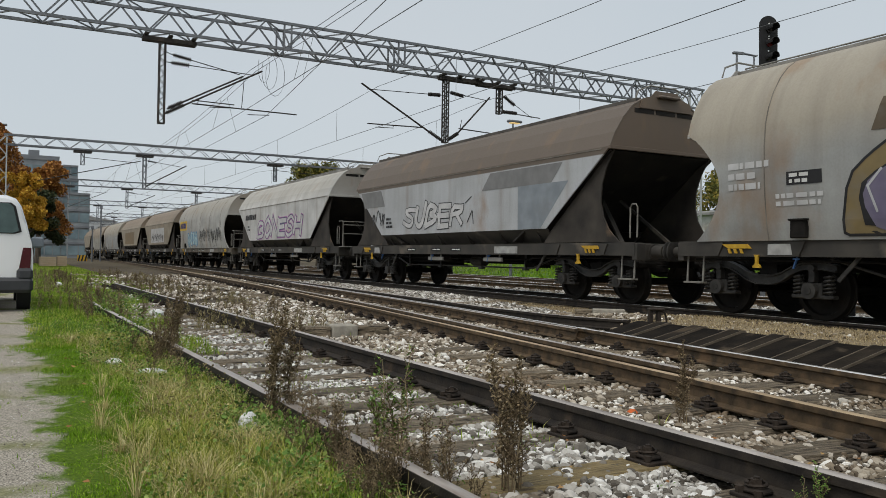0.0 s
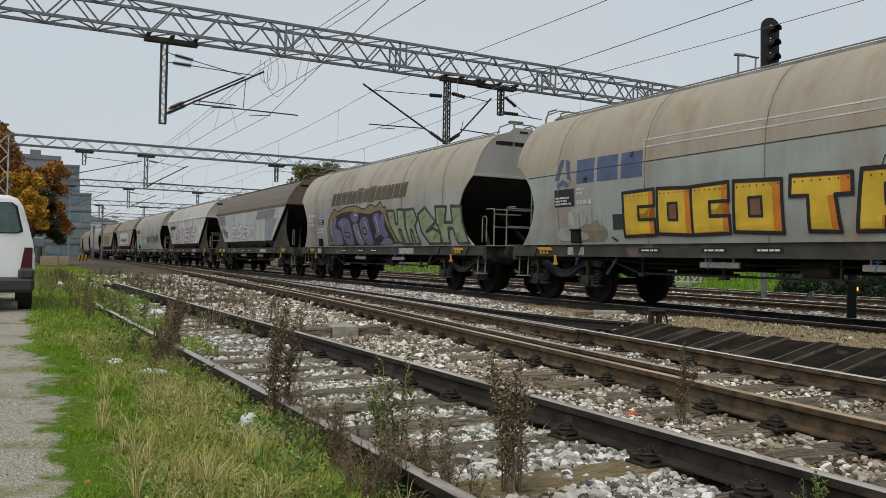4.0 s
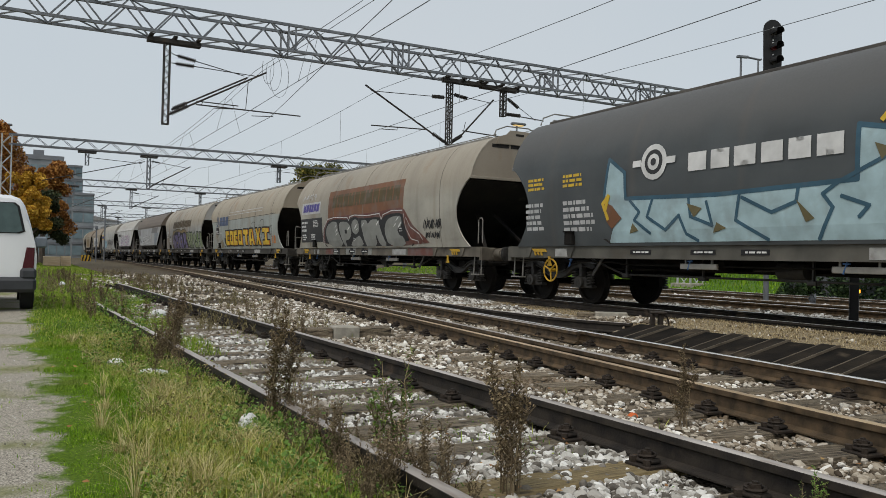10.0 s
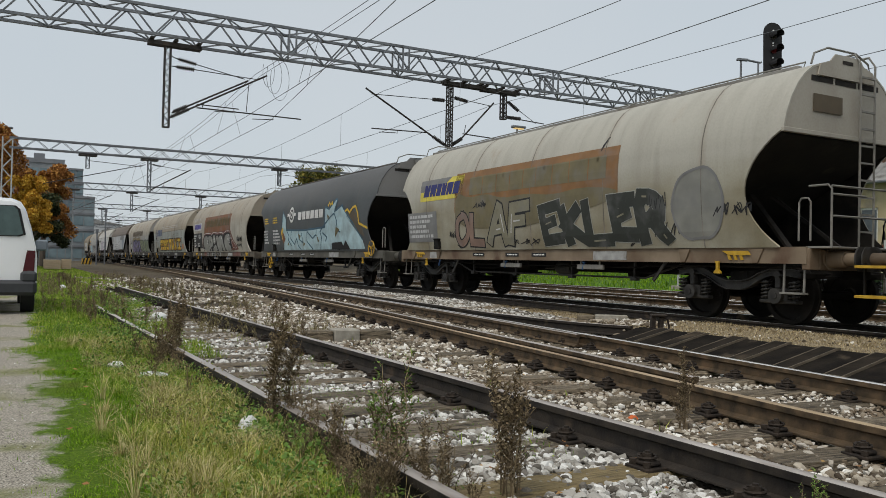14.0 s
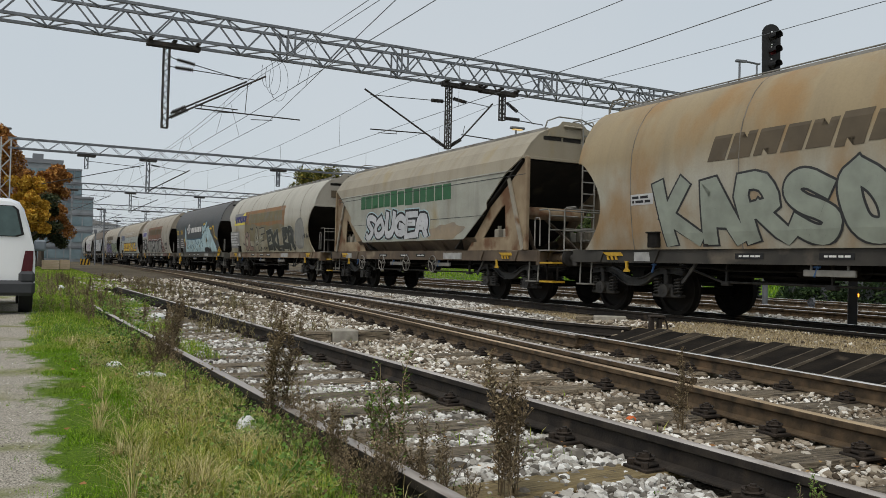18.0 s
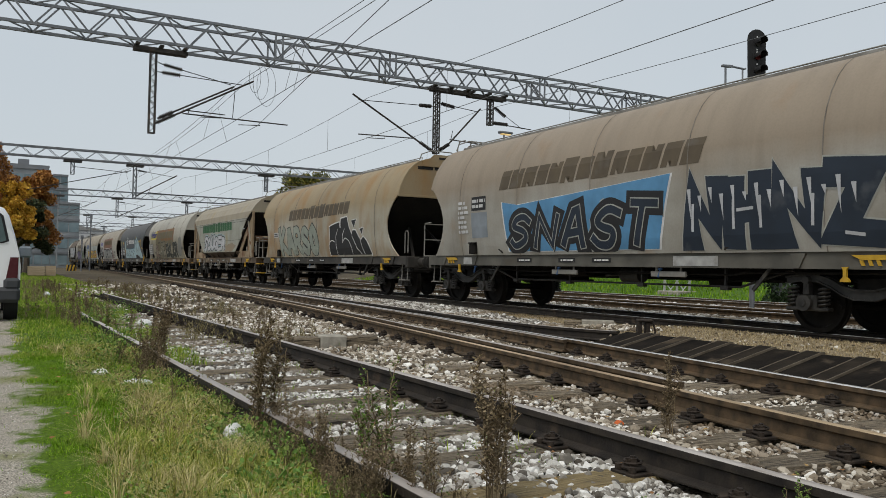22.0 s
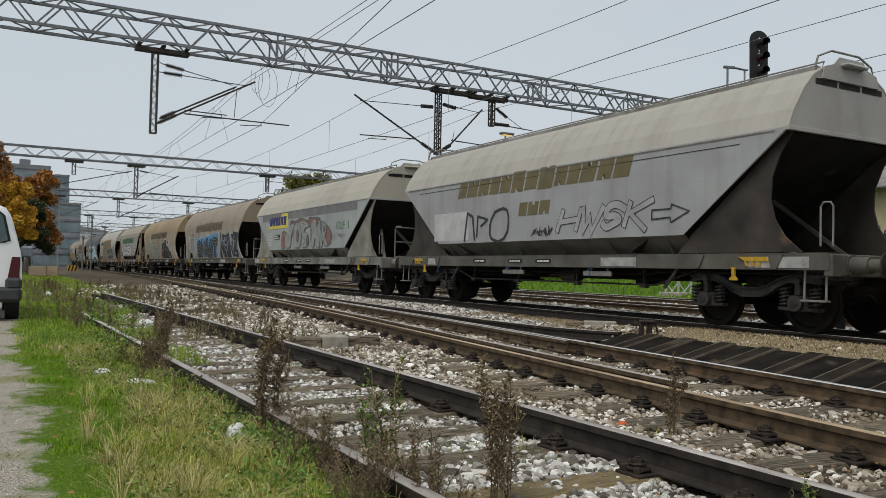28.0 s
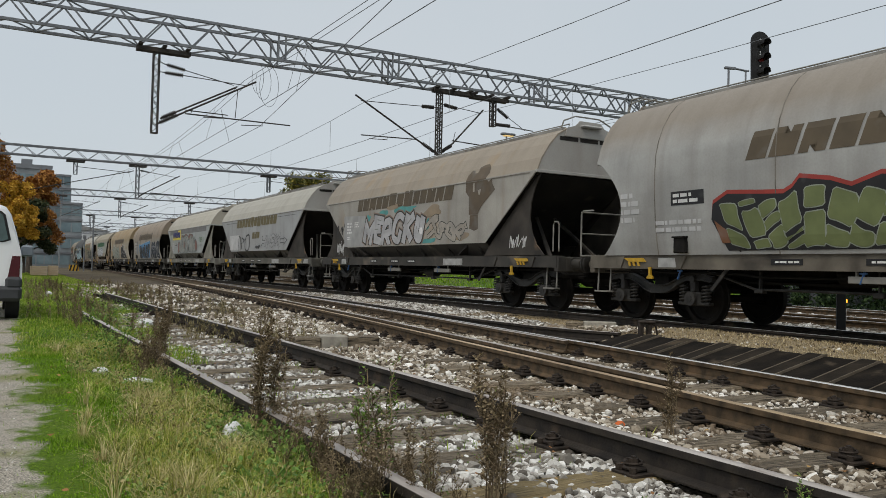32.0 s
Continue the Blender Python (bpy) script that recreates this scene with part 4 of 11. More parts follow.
def paint(name, low, high, split=3.1, rust=(0.27, 0.16, 0.08), rust_at=0.62, streak=0.27, grime=(0.13, 0.11, 0.085), low2=None, crisp=False):
    """Weathered wagon paint: two tones that meet along the side, run-down streaks, rust and dust."""
    tone = 1.2
    low, high = [min(0.8, x * tone * 1.03) for x in low], [min(0.8, x * tone * 0.9) for x in high]
    low2 = [x * tone for x in low2] if low2 else None
    m = bpy.data.materials.new(name)
    m.use_nodes = True
    n, l = m.node_tree.nodes, m.node_tree.links
    b = n["Principled BSDF"]
    b.inputs["Specular IOR Level"].default_value = 0.35
    tc = n.new("ShaderNodeTexCoord")
    sx = n.new("ShaderNodeSeparateXYZ")
    l.new(tc.outputs["Object"], sx.inputs[0])

    def tex(scale, stretch, lo, hi, detail=6.0):
        mp = n.new("ShaderNodeMapping")
        mp.inputs["Scale"].default_value = stretch
        l.new(tc.outputs["Object"], mp.inputs["Vector"])
        t = n.new("ShaderNodeTexNoise")
        t.inputs["Scale"].default_value, t.inputs["Detail"].default_value = scale, detail
        l.new(mp.outputs[0], t.inputs["Vector"])
        r = n.new("ShaderNodeMapRange")
        r.inputs["From Min"].default_value, r.inputs["From Max"].default_value = lo, hi
        l.new(t.outputs["Fac"], r.inputs["Value"])
        return t, r.outputs[0]

    def mix(fac, a, c, blend="MIX"):
        x = n.new("ShaderNodeMixRGB")
        x.blend_type = blend
        for s, i in ((fac, "Fac"), (a, "Color1"), (c, "Color2")):
            if isinstance(s, (int, float)):
                x.inputs[i].default_value = s
            elif isinstance(s, (tuple, list)):
                x.inputs[i].default_value = (*s, 1)
            else:
                l.new(s, x.inputs[i])
        return x.outputs[0]

    wobble, _ = tex(1.2, (1, 1, 1), 0, 1)
    ad = n.new("ShaderNodeMath")
    ad.operation = "MULTIPLY_ADD"
    ad.inputs[1].default_value = 0.01 if crisp else 0.5
    l.new(wobble.outputs["Fac"], ad.inputs[0])
    l.new(sx.outputs["Z"], ad.inputs[2])
    st = n.new("ShaderNodeMapRange")
    st.inputs["From Min"].default_value, st.inputs["From Max"].default_value = (split, split + 0.02) if crisp else (split + 0.1, split + 0.65)
    l.new(ad.outputs[0], st.inputs["Value"])
    _, patch = tex(0.7, (1, 1, 1.4), 0.38, 0.62)
    base = mix(patch, low, low2 or [x * 0.74 for x in low])
    col = mix(st.outputs[0], base, high)
    _, runs = tex(1.2, (1, 2.0, 0.25), 0.46, 0.8)
    f1 = n.new("ShaderNodeMath")
    f1.operation = "MULTIPLY"
    f1.inputs[1].default_value = streak
    l.new(runs, f1.inputs[0])
    col = mix(f1.outputs[0], col, grime)
    # narrow runs of dirt washed down from the roof, and rusty water marks along the welded rings
    _, thin = tex(1.0, (1, 5.0, 0.3), 0.5, 0.8, 5.0)
    f4 = n.new("ShaderNodeMath")
    f4.operation = "MULTIPLY"
    f4.inputs[1].default_value = streak * 0.8
    l.new(thin, f4.inputs[0])
    col = mix(f4.outputs[0], col, grime)
    wave = n.new("ShaderNodeMath")
    wave.operation = "PINGPONG"
    wave.inputs[1].default_value = 1.28125
    l.new(sx.outputs["Y"], wave.inputs[0])
    fringe, _ = tex(2.4, (1, 1, 0.5), 0, 1, 4.0)
    near = n.new("ShaderNodeMath")
    near.operation = "MULTIPLY_ADD"
    near.inputs[1].default_value = 0.22
    l.new(fringe.outputs["Fac"], near.inputs[0])
    l.new(wave.outputs[0], near.inputs[2])
    ring = n.new("ShaderNodeMapRange")
    ring.inputs["From Min"].default_value, ring.inputs["From Max"].default_value = 0.10, 0.24
    ring.inputs["To Min"].default_value, ring.inputs["To Max"].default_value = 0.26 if rust_at < 0.7 else 0.1, 0.0
    l.new(near.outputs[0], ring.inputs["Value"])
    col = mix(ring.outputs[0], col, [0.5 * (x + y) for x, y in zip(rust, grime)])
    _, blot = tex(1.1, (1, 1, 0.55), rust_at - 0.02, rust_at + 0.16, 9.0)
    f2 = n.new("ShaderNodeMath")
    f2.operation = "MULTIPLY"
    f2.inputs[1].default_value = 0.75
    l.new(blot, f2.inputs[0])
    col = mix(f2.outputs[0], col, rust)
    fine, dust = tex(28.0, (1, 1, 1), 0.4, 0.75)
    f3 = n.new("ShaderNodeMath")
    f3.operation = "MULTIPLY"
    f3.inputs[1].default_value = 0.12
    l.new(dust, f3.inputs[0])
    col = mix(f3.outputs[0], col, grime)
    l.new(col, b.inputs["Base Color"])
    rr = n.new("ShaderNodeMapRange")
    rr.inputs["To Min"].default_value, rr.inputs["To Max"].default_value = 0.42, 0.75
    l.new(fine.outputs["Fac"], rr.inputs["Value"])
    l.new(rr.outputs[0], b.inputs["Roughness"])
    big, _ = tex(1.3, (1, 1, 1), 0, 1, 2.0)
    bp = n.new("ShaderNodeBump")
    bp.inputs["Strength"].default_value, bp.inputs["Distance"].default_value = 0.35, 0.03
    l.new(big.outputs["Fac"], bp.inputs["Height"])
    l.new(bp.outputs[0], b.inputs["Normal"])
    return m


def skin_shape(kind):
    """Outer sheet over both sides and the roof, stopping at its shaped ends, with real thickness."""
    prof = PROFILES[kind]
    fine = []
    for (z0, x0), (z1, x1) in zip(prof, prof[1:]):
        k = 3 if z0 < 3 else 1
        fine += [(z0 + (z1 - z0) * i / k, x0 + (x1 - x0) * i / k) for i in range(k)]
    fine.append(prof[-1])
    pts = [(-x, z) for z, x in fine] + [(-0.3, 4.20), (0.3, 4.20)] + [(x, z) for z, x in fine[::-1]]
    cols = 22

    def make(s):
        grid = []
        for layer in (0, 1):
            for a, z in pts:
                e = end_at(kind, z)
                k = 1 - 0.03 * layer / max(0.5, math.hypot(a, z - 2.4))
                for i in range(cols + 1):
                    grid.append((a * k, HALF - e - (LEN - 2 * e) * i / cols, 2.4 + (z - 2.4) * k))
        n, r = cols + 1, len(pts)
        f = []
        for layer in (0, 1):
            o = layer * n * r
            for j in range(r - 1):
                for i in range(cols):
                    f.append((o + j * n + i, o + j * n + i + 1, o + (j + 1) * n + i + 1, o + (j + 1) * n + i))
        o = n * r
        for j in range(r - 1):
            for i in (0, cols):
                f.append((j * n + i, (j + 1) * n + i, o + (j + 1) * n + i, o + j * n + i))
        for i in range(cols):
            for j in (0, r - 1):
                f.append((j * n + i, j * n + i + 1, o + j * n + i + 1, o + j * n + i))
        s.add(grid, f)
    return make


def hood_shape(kind):
    """The upright end plate under the roof."""
    zs = [z for z, _ in PROFILES[kind] if z >= (3.4 if kind == "stepped" else 3.0)]
    z0 = zs[0]

    def make(s):
        out = [(-half_width(kind, z) + 0.012, z) for z in zs] + [(half_width(kind, z) - 0.012, z) for z in zs[::-1]]
        s.extrude(out, "y", 0, 0.03)
        s.box(-half_width(kind, z0), half_width(kind, z0), -0.012, 0.05, z0 - 0.05, z0 + 0.02, 0.006)
    return make


def crown_shape(s):
    s.extrude([(-0.72, 3.98), (-0.66, 4.17), (-0.42, 4.24), (-0.3, 4.36), (0.3, 4.36), (0.42, 4.24), (0.66, 4.17), (0.72, 3.98)], "y", 0.0, 0.025)


def slot_shape(s):
    s.box(-0.26, 0.26, 0.03, 0.036, 3.86, 3.95)


def eye_shape(s):
    s.box(-0.13, 0.13, 0.026, 0.032, 4.22, 4.28)


def slope_shape(kind):
    z0 = {"round": 3.02, "angled": 3.1, "stepped": 3.38}[kind]
    lo = 1.30

    def make(s):
        run = 3.1 if kind == "stepped" else 3.4
        s.extrude([(0.02, z0), (run, lo), (run, lo - 0.04), (0.0, z0 - 0.05)], "x", -1.40, 1.40)
    return make


def ring_shape(kind):
    pts = [(-half_width(kind, z) - 0.006, z) for z, _ in PROFILES[kind]]

    def make(s):
        s.loft([[(a + d, y, z) for y, d in ((-0.010, 0.005), (-0.007, -0.001), (0.007, -0.001), (0.010, 0.005))] for a, z in pts])
    return make


def sill_shape(s):
    s.extrude([(-0.06, 0.97), (0.06, 0.97), (0.06, 0.985), (-0.045, 0.985), (-0.045, 1.205), (0.14, 1.205), (0.14, 1.228), (-0.06, 1.228)], "y", -HALF + 0.66, HALF - 0.66)


def headstock_shape(s):
    s.box(-1.32, 1.32, -0.07, 0.07, 0.88, 1.21, 0.015)
    s.box(-1.1, -0.65, 0.07, 0.085, 0.90, 1.19, 0.004)
    s.box(0.65, 1.1, 0.07, 0.085, 0.90, 1.19, 0.004)


def buffer_shape(s):
    s.cyl((0, 0, 0), (0, 0.30, 0), 0.125, 16)
    s.cyl((0, 0.0, 0), (0, 0.03, 0), 0.16, 16)
    s.cyl((0, 0.30, 0), (0, 0.555, 0), 0.095, 16)


def plate_shape(s):
    rings = []
    for y, r in ((0.55, 0.19), (0.565, 0.225), (0.585, 0.225), (0.598, 0.19)):
        rings.append([(max(-0.235, min(0.235, 1.08 * r * math.cos(2 * math.pi * k / 20))), y, max(-0.18, min(0.18, r * math.sin(2 * math.pi * k / 20)))) for k in range(20)])
    s.loft(rings)


def hook_shape(s):
    s.box(-0.05, 0.05, 0.06, 0.3, 0.98, 1.06, 0.01)
    s.tube([(0, 0.3, 1.02), (0, 0.38, 1.06), (0, 0.42, 1.13), (0, 0.36, 1.17)], 0.035, 6)
    s.tube([(0.05, 0.33, 1.02), (0.06, 0.4, 0.8), (0.05, 0.5, 0.74), (-0.05, 0.5, 0.74), (-0.06, 0.4, 0.8), (-0.05, 0.33, 1.02)], 0.02, 5)


def side_frame_shape(s):
    line = [(-1.28, 0.80), (-1.05, 0.835), (-0.72, 0.83), (-0.52, 0.76), (-0.34, 0.66), (-0.15, 0.605), (0.15, 0.605), (0.34, 0.66), (0.52, 0.76), (0.72, 0.83), (1.05, 0.835), (1.28, 0.80)]
    deep = lambda y: 0.045 + 0.03 * max(0.0, 1 - abs(y) / 0.8)
    s.loft([[(-0.035, y, z - deep(y)), (0.05, y, z - deep(y)), (0.05, y, z + deep(y)), (-0.035, y, z + deep(y))] for y, z in line])
    for e in (-1, 1):
        s.loft([[(-0.08, y, z + e * deep(y) - 0.01), (0.05, y, z + e * deep(y) - 0.01), (0.05, y, z + e * deep(y) + 0.01), (-0.08, y, z + e * deep(y) + 0.01)] for y, z in line])


def axle_box_shape(s):
    s.box(-0.10, 0.07, -0.17, 0.17, 0.35, 0.58, 0.03)
    s.cyl((-0.17, 0, 0.46), (-0.08, 0, 0.46), 0.125, 14)
    s.cyl((-0.185, 0, 0.46), (-0.17, 0, 0.46), 0.05, 8)
    s.box(-0.09, 0.06, -0.36, 0.36, 0.34, 0.40, 0.015)
    s.box(-0.11, 0.02, -0.05, 0.05, 0.58, 0.76, 0.015)
    s.cyl((-0.12, 0, 0.80), (-0.02, 0, 0.80), 0.06, 8)


def spring_shape(s):
    turns, pts = 5, []
    for i in range(turns * 8 + 1):
        a = i * math.pi / 4
        pts.append((0.075 * math.cos(a), 0.075 * math.sin(a), 0.41 + 0.29 * i / (turns * 8)))
    s.tube(pts, 0.018, 5)
    s.cyl((0, 0, 0.40), (0, 0, 0.70), 0.03, 6)


def wheelset_shape(s):
    seg = 28
    for side in (-1, 1):
        prof = [(0.665, 0.02), (0.665, 0.12), (0.70, 0.14), (0.70, 0.36), (0.68, 0.38), (0.68, 0.487), (0.712, 0.487), (0.722, 0.462), (0.815, 0.457), (0.815, 0.385), (0.76, 0.365), (0.745, 0.30), (0.77, 0.14), (0.80, 0.12), (0.80, 0.02)]
        s.loft([[(side * a, r * math.cos(2 * math.pi * k / seg), r * math.sin(2 * math.pi * k / seg)) for k in range(seg)] for a, r in prof])
    s.cyl((-0.98, 0, 0), (0.98, 0, 0), 0.075, 10)
    for side in (-1, 1):
        for k in range(3):
            a = 2 * math.pi * k / 3
            s.box(side * 0.772 - 0.004, side * 0.772 + 0.004, 0.2 * math.cos(a) - 0.025, 0.2 * math.cos(a) + 0.025, 0.2 * math.sin(a) - 0.025, 0.2 * math.sin(a) + 0.025)


def bolster_shape(s):
    s.loft([[(x, y, z) for x, y in ((-0.95, -w), (0.95, -w), (0.95, w), (-0.95, w))] for z, w in ((0.62, 0.14), (0.65, 0.17), (0.84, 0.17))])


def pivot_shape(s):
    s.cyl((0, 0, 0.84), (0, 0, 0.97), 0.22, 14)


def end_beam_shape(s):
    s.box(-0.95, 0.95, -0.05, 0.05, 0.74, 0.84, 0.015)


def beam_shape(s):
    s.tube([(-0.85, 0, 0.42), (0, -0.04, 0.40), (0.85, 0, 0.42)], 0.035, 6)
    for x in (-0.75, 0.75):
        s.box(x - 0.05, x + 0.05, 0.02, 0.10, 0.3, 0.52, 0.01)
        s.beam((x, -0.05, 0.45), (x, -0.15, 0.72), 0.03, 0.03)


def chute_shape(s):
    s.loft([[(-0.7, -0.75, 1.25), (0.7, -0.75, 1.25), (0.7, 0.75, 1.25), (-0.7, 0.75, 1.25)], [(-0.34, -0.46, 0.86), (0.34, -0.46, 0.86), (0.34, 0.46, 0.86), (-0.34, 0.46, 0.86)],
            [(-0.3, -0.42, 0.68), (0.3, -0.42, 0.68), (0.3, 0.42, 0.68), (-0.3, 0.42, 0.68)]])


def mid_chute_shape(s):
    s.loft([[(-0.6, -0.3, 1.25), (0.6, -0.3, 1.25), (0.6, 0.3, 1.25), (-0.6, 0.3, 1.25)], [(-0.25, -0.2, 0.9), (0.25, -0.2, 0.9), (0.25, 0.2, 0.9), (-0.25, 0.2, 0.9)],
            [(-0.25, -0.16, 0.66), (0.25, -0.16, 0.66), (0.25, 0.16, 0.66), (-0.25, 0.16, 0.66)]])


def centre_sill_shape(s):
    s.extrude([(-0.5, 0.74), (0.5, 0.74), (0.5, 0.78), (0.35, 0.8), (0.35, 1.18), (-0.35, 1.18), (-0.35, 0.8), (-0.5, 0.78)], "y", -HALF + 0.75, HALF - 0.75)


def walkway_shape(s):
    s.box(-0.70, -0.58, -HALF + 1.35, HALF - 1.35, 4.10, 4.19, 0.01)


def truss_shape(s):
    s.tube([(-1.02, -4.3, 0.95), (-1.02, -3.3, 0.66), (-1.02, 3.3, 0.66), (-1.02, 4.3, 0.95)], 0.022, 6)


def hanger_shape(s):
    s.beam((-1.02, 0, 0.97), (-1.02, 0, 0.64), 0.03, 0.05)
    s.box(-1.08, -0.96, -0.08, 0.08, 0.60, 0.67, 0.008)


def cylinder_shape(s):
    s.cyl((-0.75, -0.32, 0.70), (-0.75, 0.2, 0.70), 0.15, 14)
    s.cyl((-0.75, 0.2, 0.70), (-0.75, 0.75, 0.68), 0.025, 6)


def hose_shape(s):
    s.tube([(-0.32, 0.06, 0.98), (-0.33, 0.22, 0.86), (-0.33, 0.34, 0.66), (-0.3, 0.5, 0.58), (-0.25, 0.6, 0.66)], 0.03, 6)


def strut_shape(s):
    s.beam((-1.2, 0, 1.0), (-1.2, 0.35, 0.62), 0.03, 0.06)


def slide_shape(s):
    s.box(-0.4, 0.4, -0.5, 0.5, 0.63, 0.69, 0.01)


def brace_shape(s):
    s.beam((-0.7, -0.1, 1.2), (-0.2, -1.5, 2.4), 0.09, 0.06)
    s.beam((0.7, -0.1, 1.2), (0.2, -1.5, 2.4), 0.09, 0.06)


def rail_bar_shape(s):
    s.tube([(-0.5, HALF - 1.4, 4.16), (-0.5, HALF - 1.35, 4.27), (-0.5, -HALF + 1.35, 4.27), (-0.5, -HALF + 1.4, 4.16)], 0.014, 6)
    for k in range(12):
        y = -HALF + 1.9 + k * (LEN - 3.8) / 11
        s.cyl((-0.5, y, 4.16), (-0.5, y, 4.27), 0.011, 5)


def hatch_shape(s):
    for k in range(4):
        y = -HALF + 2.4 + k * (LEN - 4.8) / 3
        s.box(-0.28, 0.28, y - 1.3, y + 1.3, 4.19, 4.245, 0.02)


def hoop_shape(s):
    s.tube([(-0.75, 0, 4.15), (-0.68, 0.0, 4.33), (-0.35, 0, 4.46), (0.35, 0, 4.46), (0.68, 0, 4.33), (0.75, 0, 4.15)], 0.018, 6)


def platform_shape(s):
    s.box(-1.3, 1.3, -0.42, 0.02, 1.205, 1.235, 0.006)
    for x in (-1.29, 1.29):
        s.tube([(x, -0.4, 1.23), (x, -0.4, 2.08), (x, -0.34, 2.14), (x, -0.02, 2.14)], 0.018, 6)
    s.tube([(-1.29, -0.4, 2.0), (-0.5, -0.4, 2.0)], 0.018, 6)
    s.tube([(1.29, -0.4, 2.12), (-1.29, -0.4, 2.12)], 0.018, 6)
    s.tube([(1.29, -0.4, 1.68), (-1.29, -0.4, 1.68)], 0.018, 6)


def ladder_shape(s):
    for x in (0.25, 0.62):
        s.tube([(x, -0.06, 1.24), (x, -0.06, 3.1), (x, -0.06, 4.25), (x, 0.05, 4.42), (x, 0.35, 4.42)], 0.02, 6)
    for k in range(10):
        s.box(0.25, 0.62, -0.075, -0.045, 1.5 + k * 0.28, 1.53 + k * 0.28)


def grab_shape(s):
    s.tube([(0, -0.16, 1.2), (0, -0.16, 1.78), (0, -0.12, 1.84), (0, 0.0, 1.84), (0, 0.04, 1.78), (0, 0.04, 1.2)], 0.016, 6)


def step_shape(s):
    s.box(-0.04, 0.12, -0.2, 0.2, 0.50, 0.53, 0.004)
    for y in (-0.18, 0.18):
        s.beam((0.04, y, 0.52), (0.06, y, 1.0), 0.03, 0.02)


def gusset_shape(s):
    s.extrude([(-0.13, 1.2), (0.13, 1.2), (0.08, 0.98), (-0.02, 0.98)], "x", -0.015, 0.015)


def jack_shape(s):
    s.extrude([(-0.05, 1.0), (0.05, 1.0), (0.025, 0.96), (0.025, 0.86), (0.07, 0.82), (0.07, 0.79), (-0.07, 0.79), (-0.07, 0.82), (-0.025, 0.86), (-0.025, 0.96)], "x", -0.02, 0.02)


def stripe_shape(s):
    s.extrude([(-0.30, 1.10), (0.16, 1.10), (0.30, 1.17), (-0.22, 1.17)], "x", -0.010, 0.010)


def dash_shape(s):
    s.extrude([(-0.04, 1.02), (0.01, 1.02), (0.04, 1.095), (-0.01, 1.095)], "x", -0.010, 0.010)


def tank_shape(s):
    s.cyl((-0.75, -0.55, 0.92), (-0.75, 0.55, 0.92), 0.15, 14)
    for y in (-0.4, 0.4):
        s.beam((-0.75, y, 1.05), (-0.75, y, 1.2), 0.05, 0.05)


def small_tank_shape(s):
    s.cyl((0.5, -0.3, 0.88), (0.5, 0.3, 0.88), 0.13, 12)


def patch_shape(w):
    def make(s):
        s.box(-0.003, 0.003, -w / 2, w / 2, 1.0, 1.17)
    return make


def data_plate_shape(s):
    s.box(-0.003, 0.003, -0.28, 0.28, 1.055, 1.145)


def plate_text_shape(s):
    for y0, y1 in ((-0.22, -0.13), (-0.11, -0.03), (0.0, 0.12), (0.14, 0.2)):
        s.box(-0.005, -0.003, y0, y1, 1.085, 1.115)


def tap_shape(s):
    s.beam((0, -0.02, 0.96), (-0.02, 0.03, 0.79), 0.02, 0.035)
    s.box(-0.02, 0.015, -0.06, 0.05, 0.925, 0.955, 0.005)


def seam_shape(s):
    s.box(-0.006, 0.004, -HALF + 1.5, HALF - 1.5, 3.085, 3.105)


def box_shape(s):
    s.box(-0.05, 0.05, -0.13, 0.13, 1.25, 1.52, 0.012)
    s.box(-0.075, 0.06, -0.15, 0.15, 1.51, 1.54, 0.006)


def lever_shape(s):
    s.box(-0.03, 0.03, -0.42, 0.42, 0.80, 0.90, 0.008)
    s.beam((0, -0.3, 0.9), (0, -0.3, 1.0), 0.03, 0.03)
    s.beam((0, 0.3, 0.9), (0, 0.3, 1.0), 0.03, 0.03)


def pipe_shape(s):
    s.tube([(-1.15, -HALF + 0.9, 0.92), (-1.15, -3.5, 0.90), (-1.05, -3.2, 0.86), (-1.05, 3.2, 0.86), (-1.15, 3.5, 0.9), (-1.15, HALF - 0.9, 0.92)], 0.02, 6)


def wheel_shape(s):
    n = 20
    s.tube([(0, 0.24 * math.cos(2 * math.pi * k / n), 0.24 * math.sin(2 * math.pi * k / n)) for k in range(n + 1)], 0.018, 6)
    for k in range(3):
        a = 2 * math.pi * k / 3 + 0.4
        s.beam((0, 0, 0), (0, 0.24 * math.cos(a), 0.24 * math.sin(a)), 0.03, 0.02)
    s.cyl((-0.03, 0, 0), (0.12, 0, 0), 0.035, 8)


def small_wheel_shape(s):
    n = 18
    s.tube([(0, 0.23 * math.cos(2 * math.pi * k / n), 0.23 * math.sin(2 * math.pi * k / n)) for k in range(n + 1)], 0.014, 5)
    for k in range(3):
        a = 2 * math.pi * k / 3 + 0.4
        s.beam((0, 0, 0), (0, 0.23 * math.cos(a), 0.23 * math.sin(a)), 0.024, 0.016)
    s.cyl((-0.03, 0, 0), (0.14, 0, 0), 0.03, 8)


def saddle_shape(s):
    """Curved plate that carries the angled body near its end: (distance from mid, height)."""
    arc = [(6.45, 3.08), (6.22, 2.75), (6.08, 2.4), (6.06, 2.05), (6.14, 1.75), (6.32, 1.48), (6.62, 1.24)]
    s.extrude([(4.15, 1.24), (4.45, 1.55)] + [(6.35, 3.08)] + arc, "x", -1.33, -1.30)


def rib_shape(s):
    s.extrude([(-1.42, 1.56), (-1.10, 1.56), (-1.10, 1.22), (-1.22, 1.22)], "y", -0.012, 0.012)


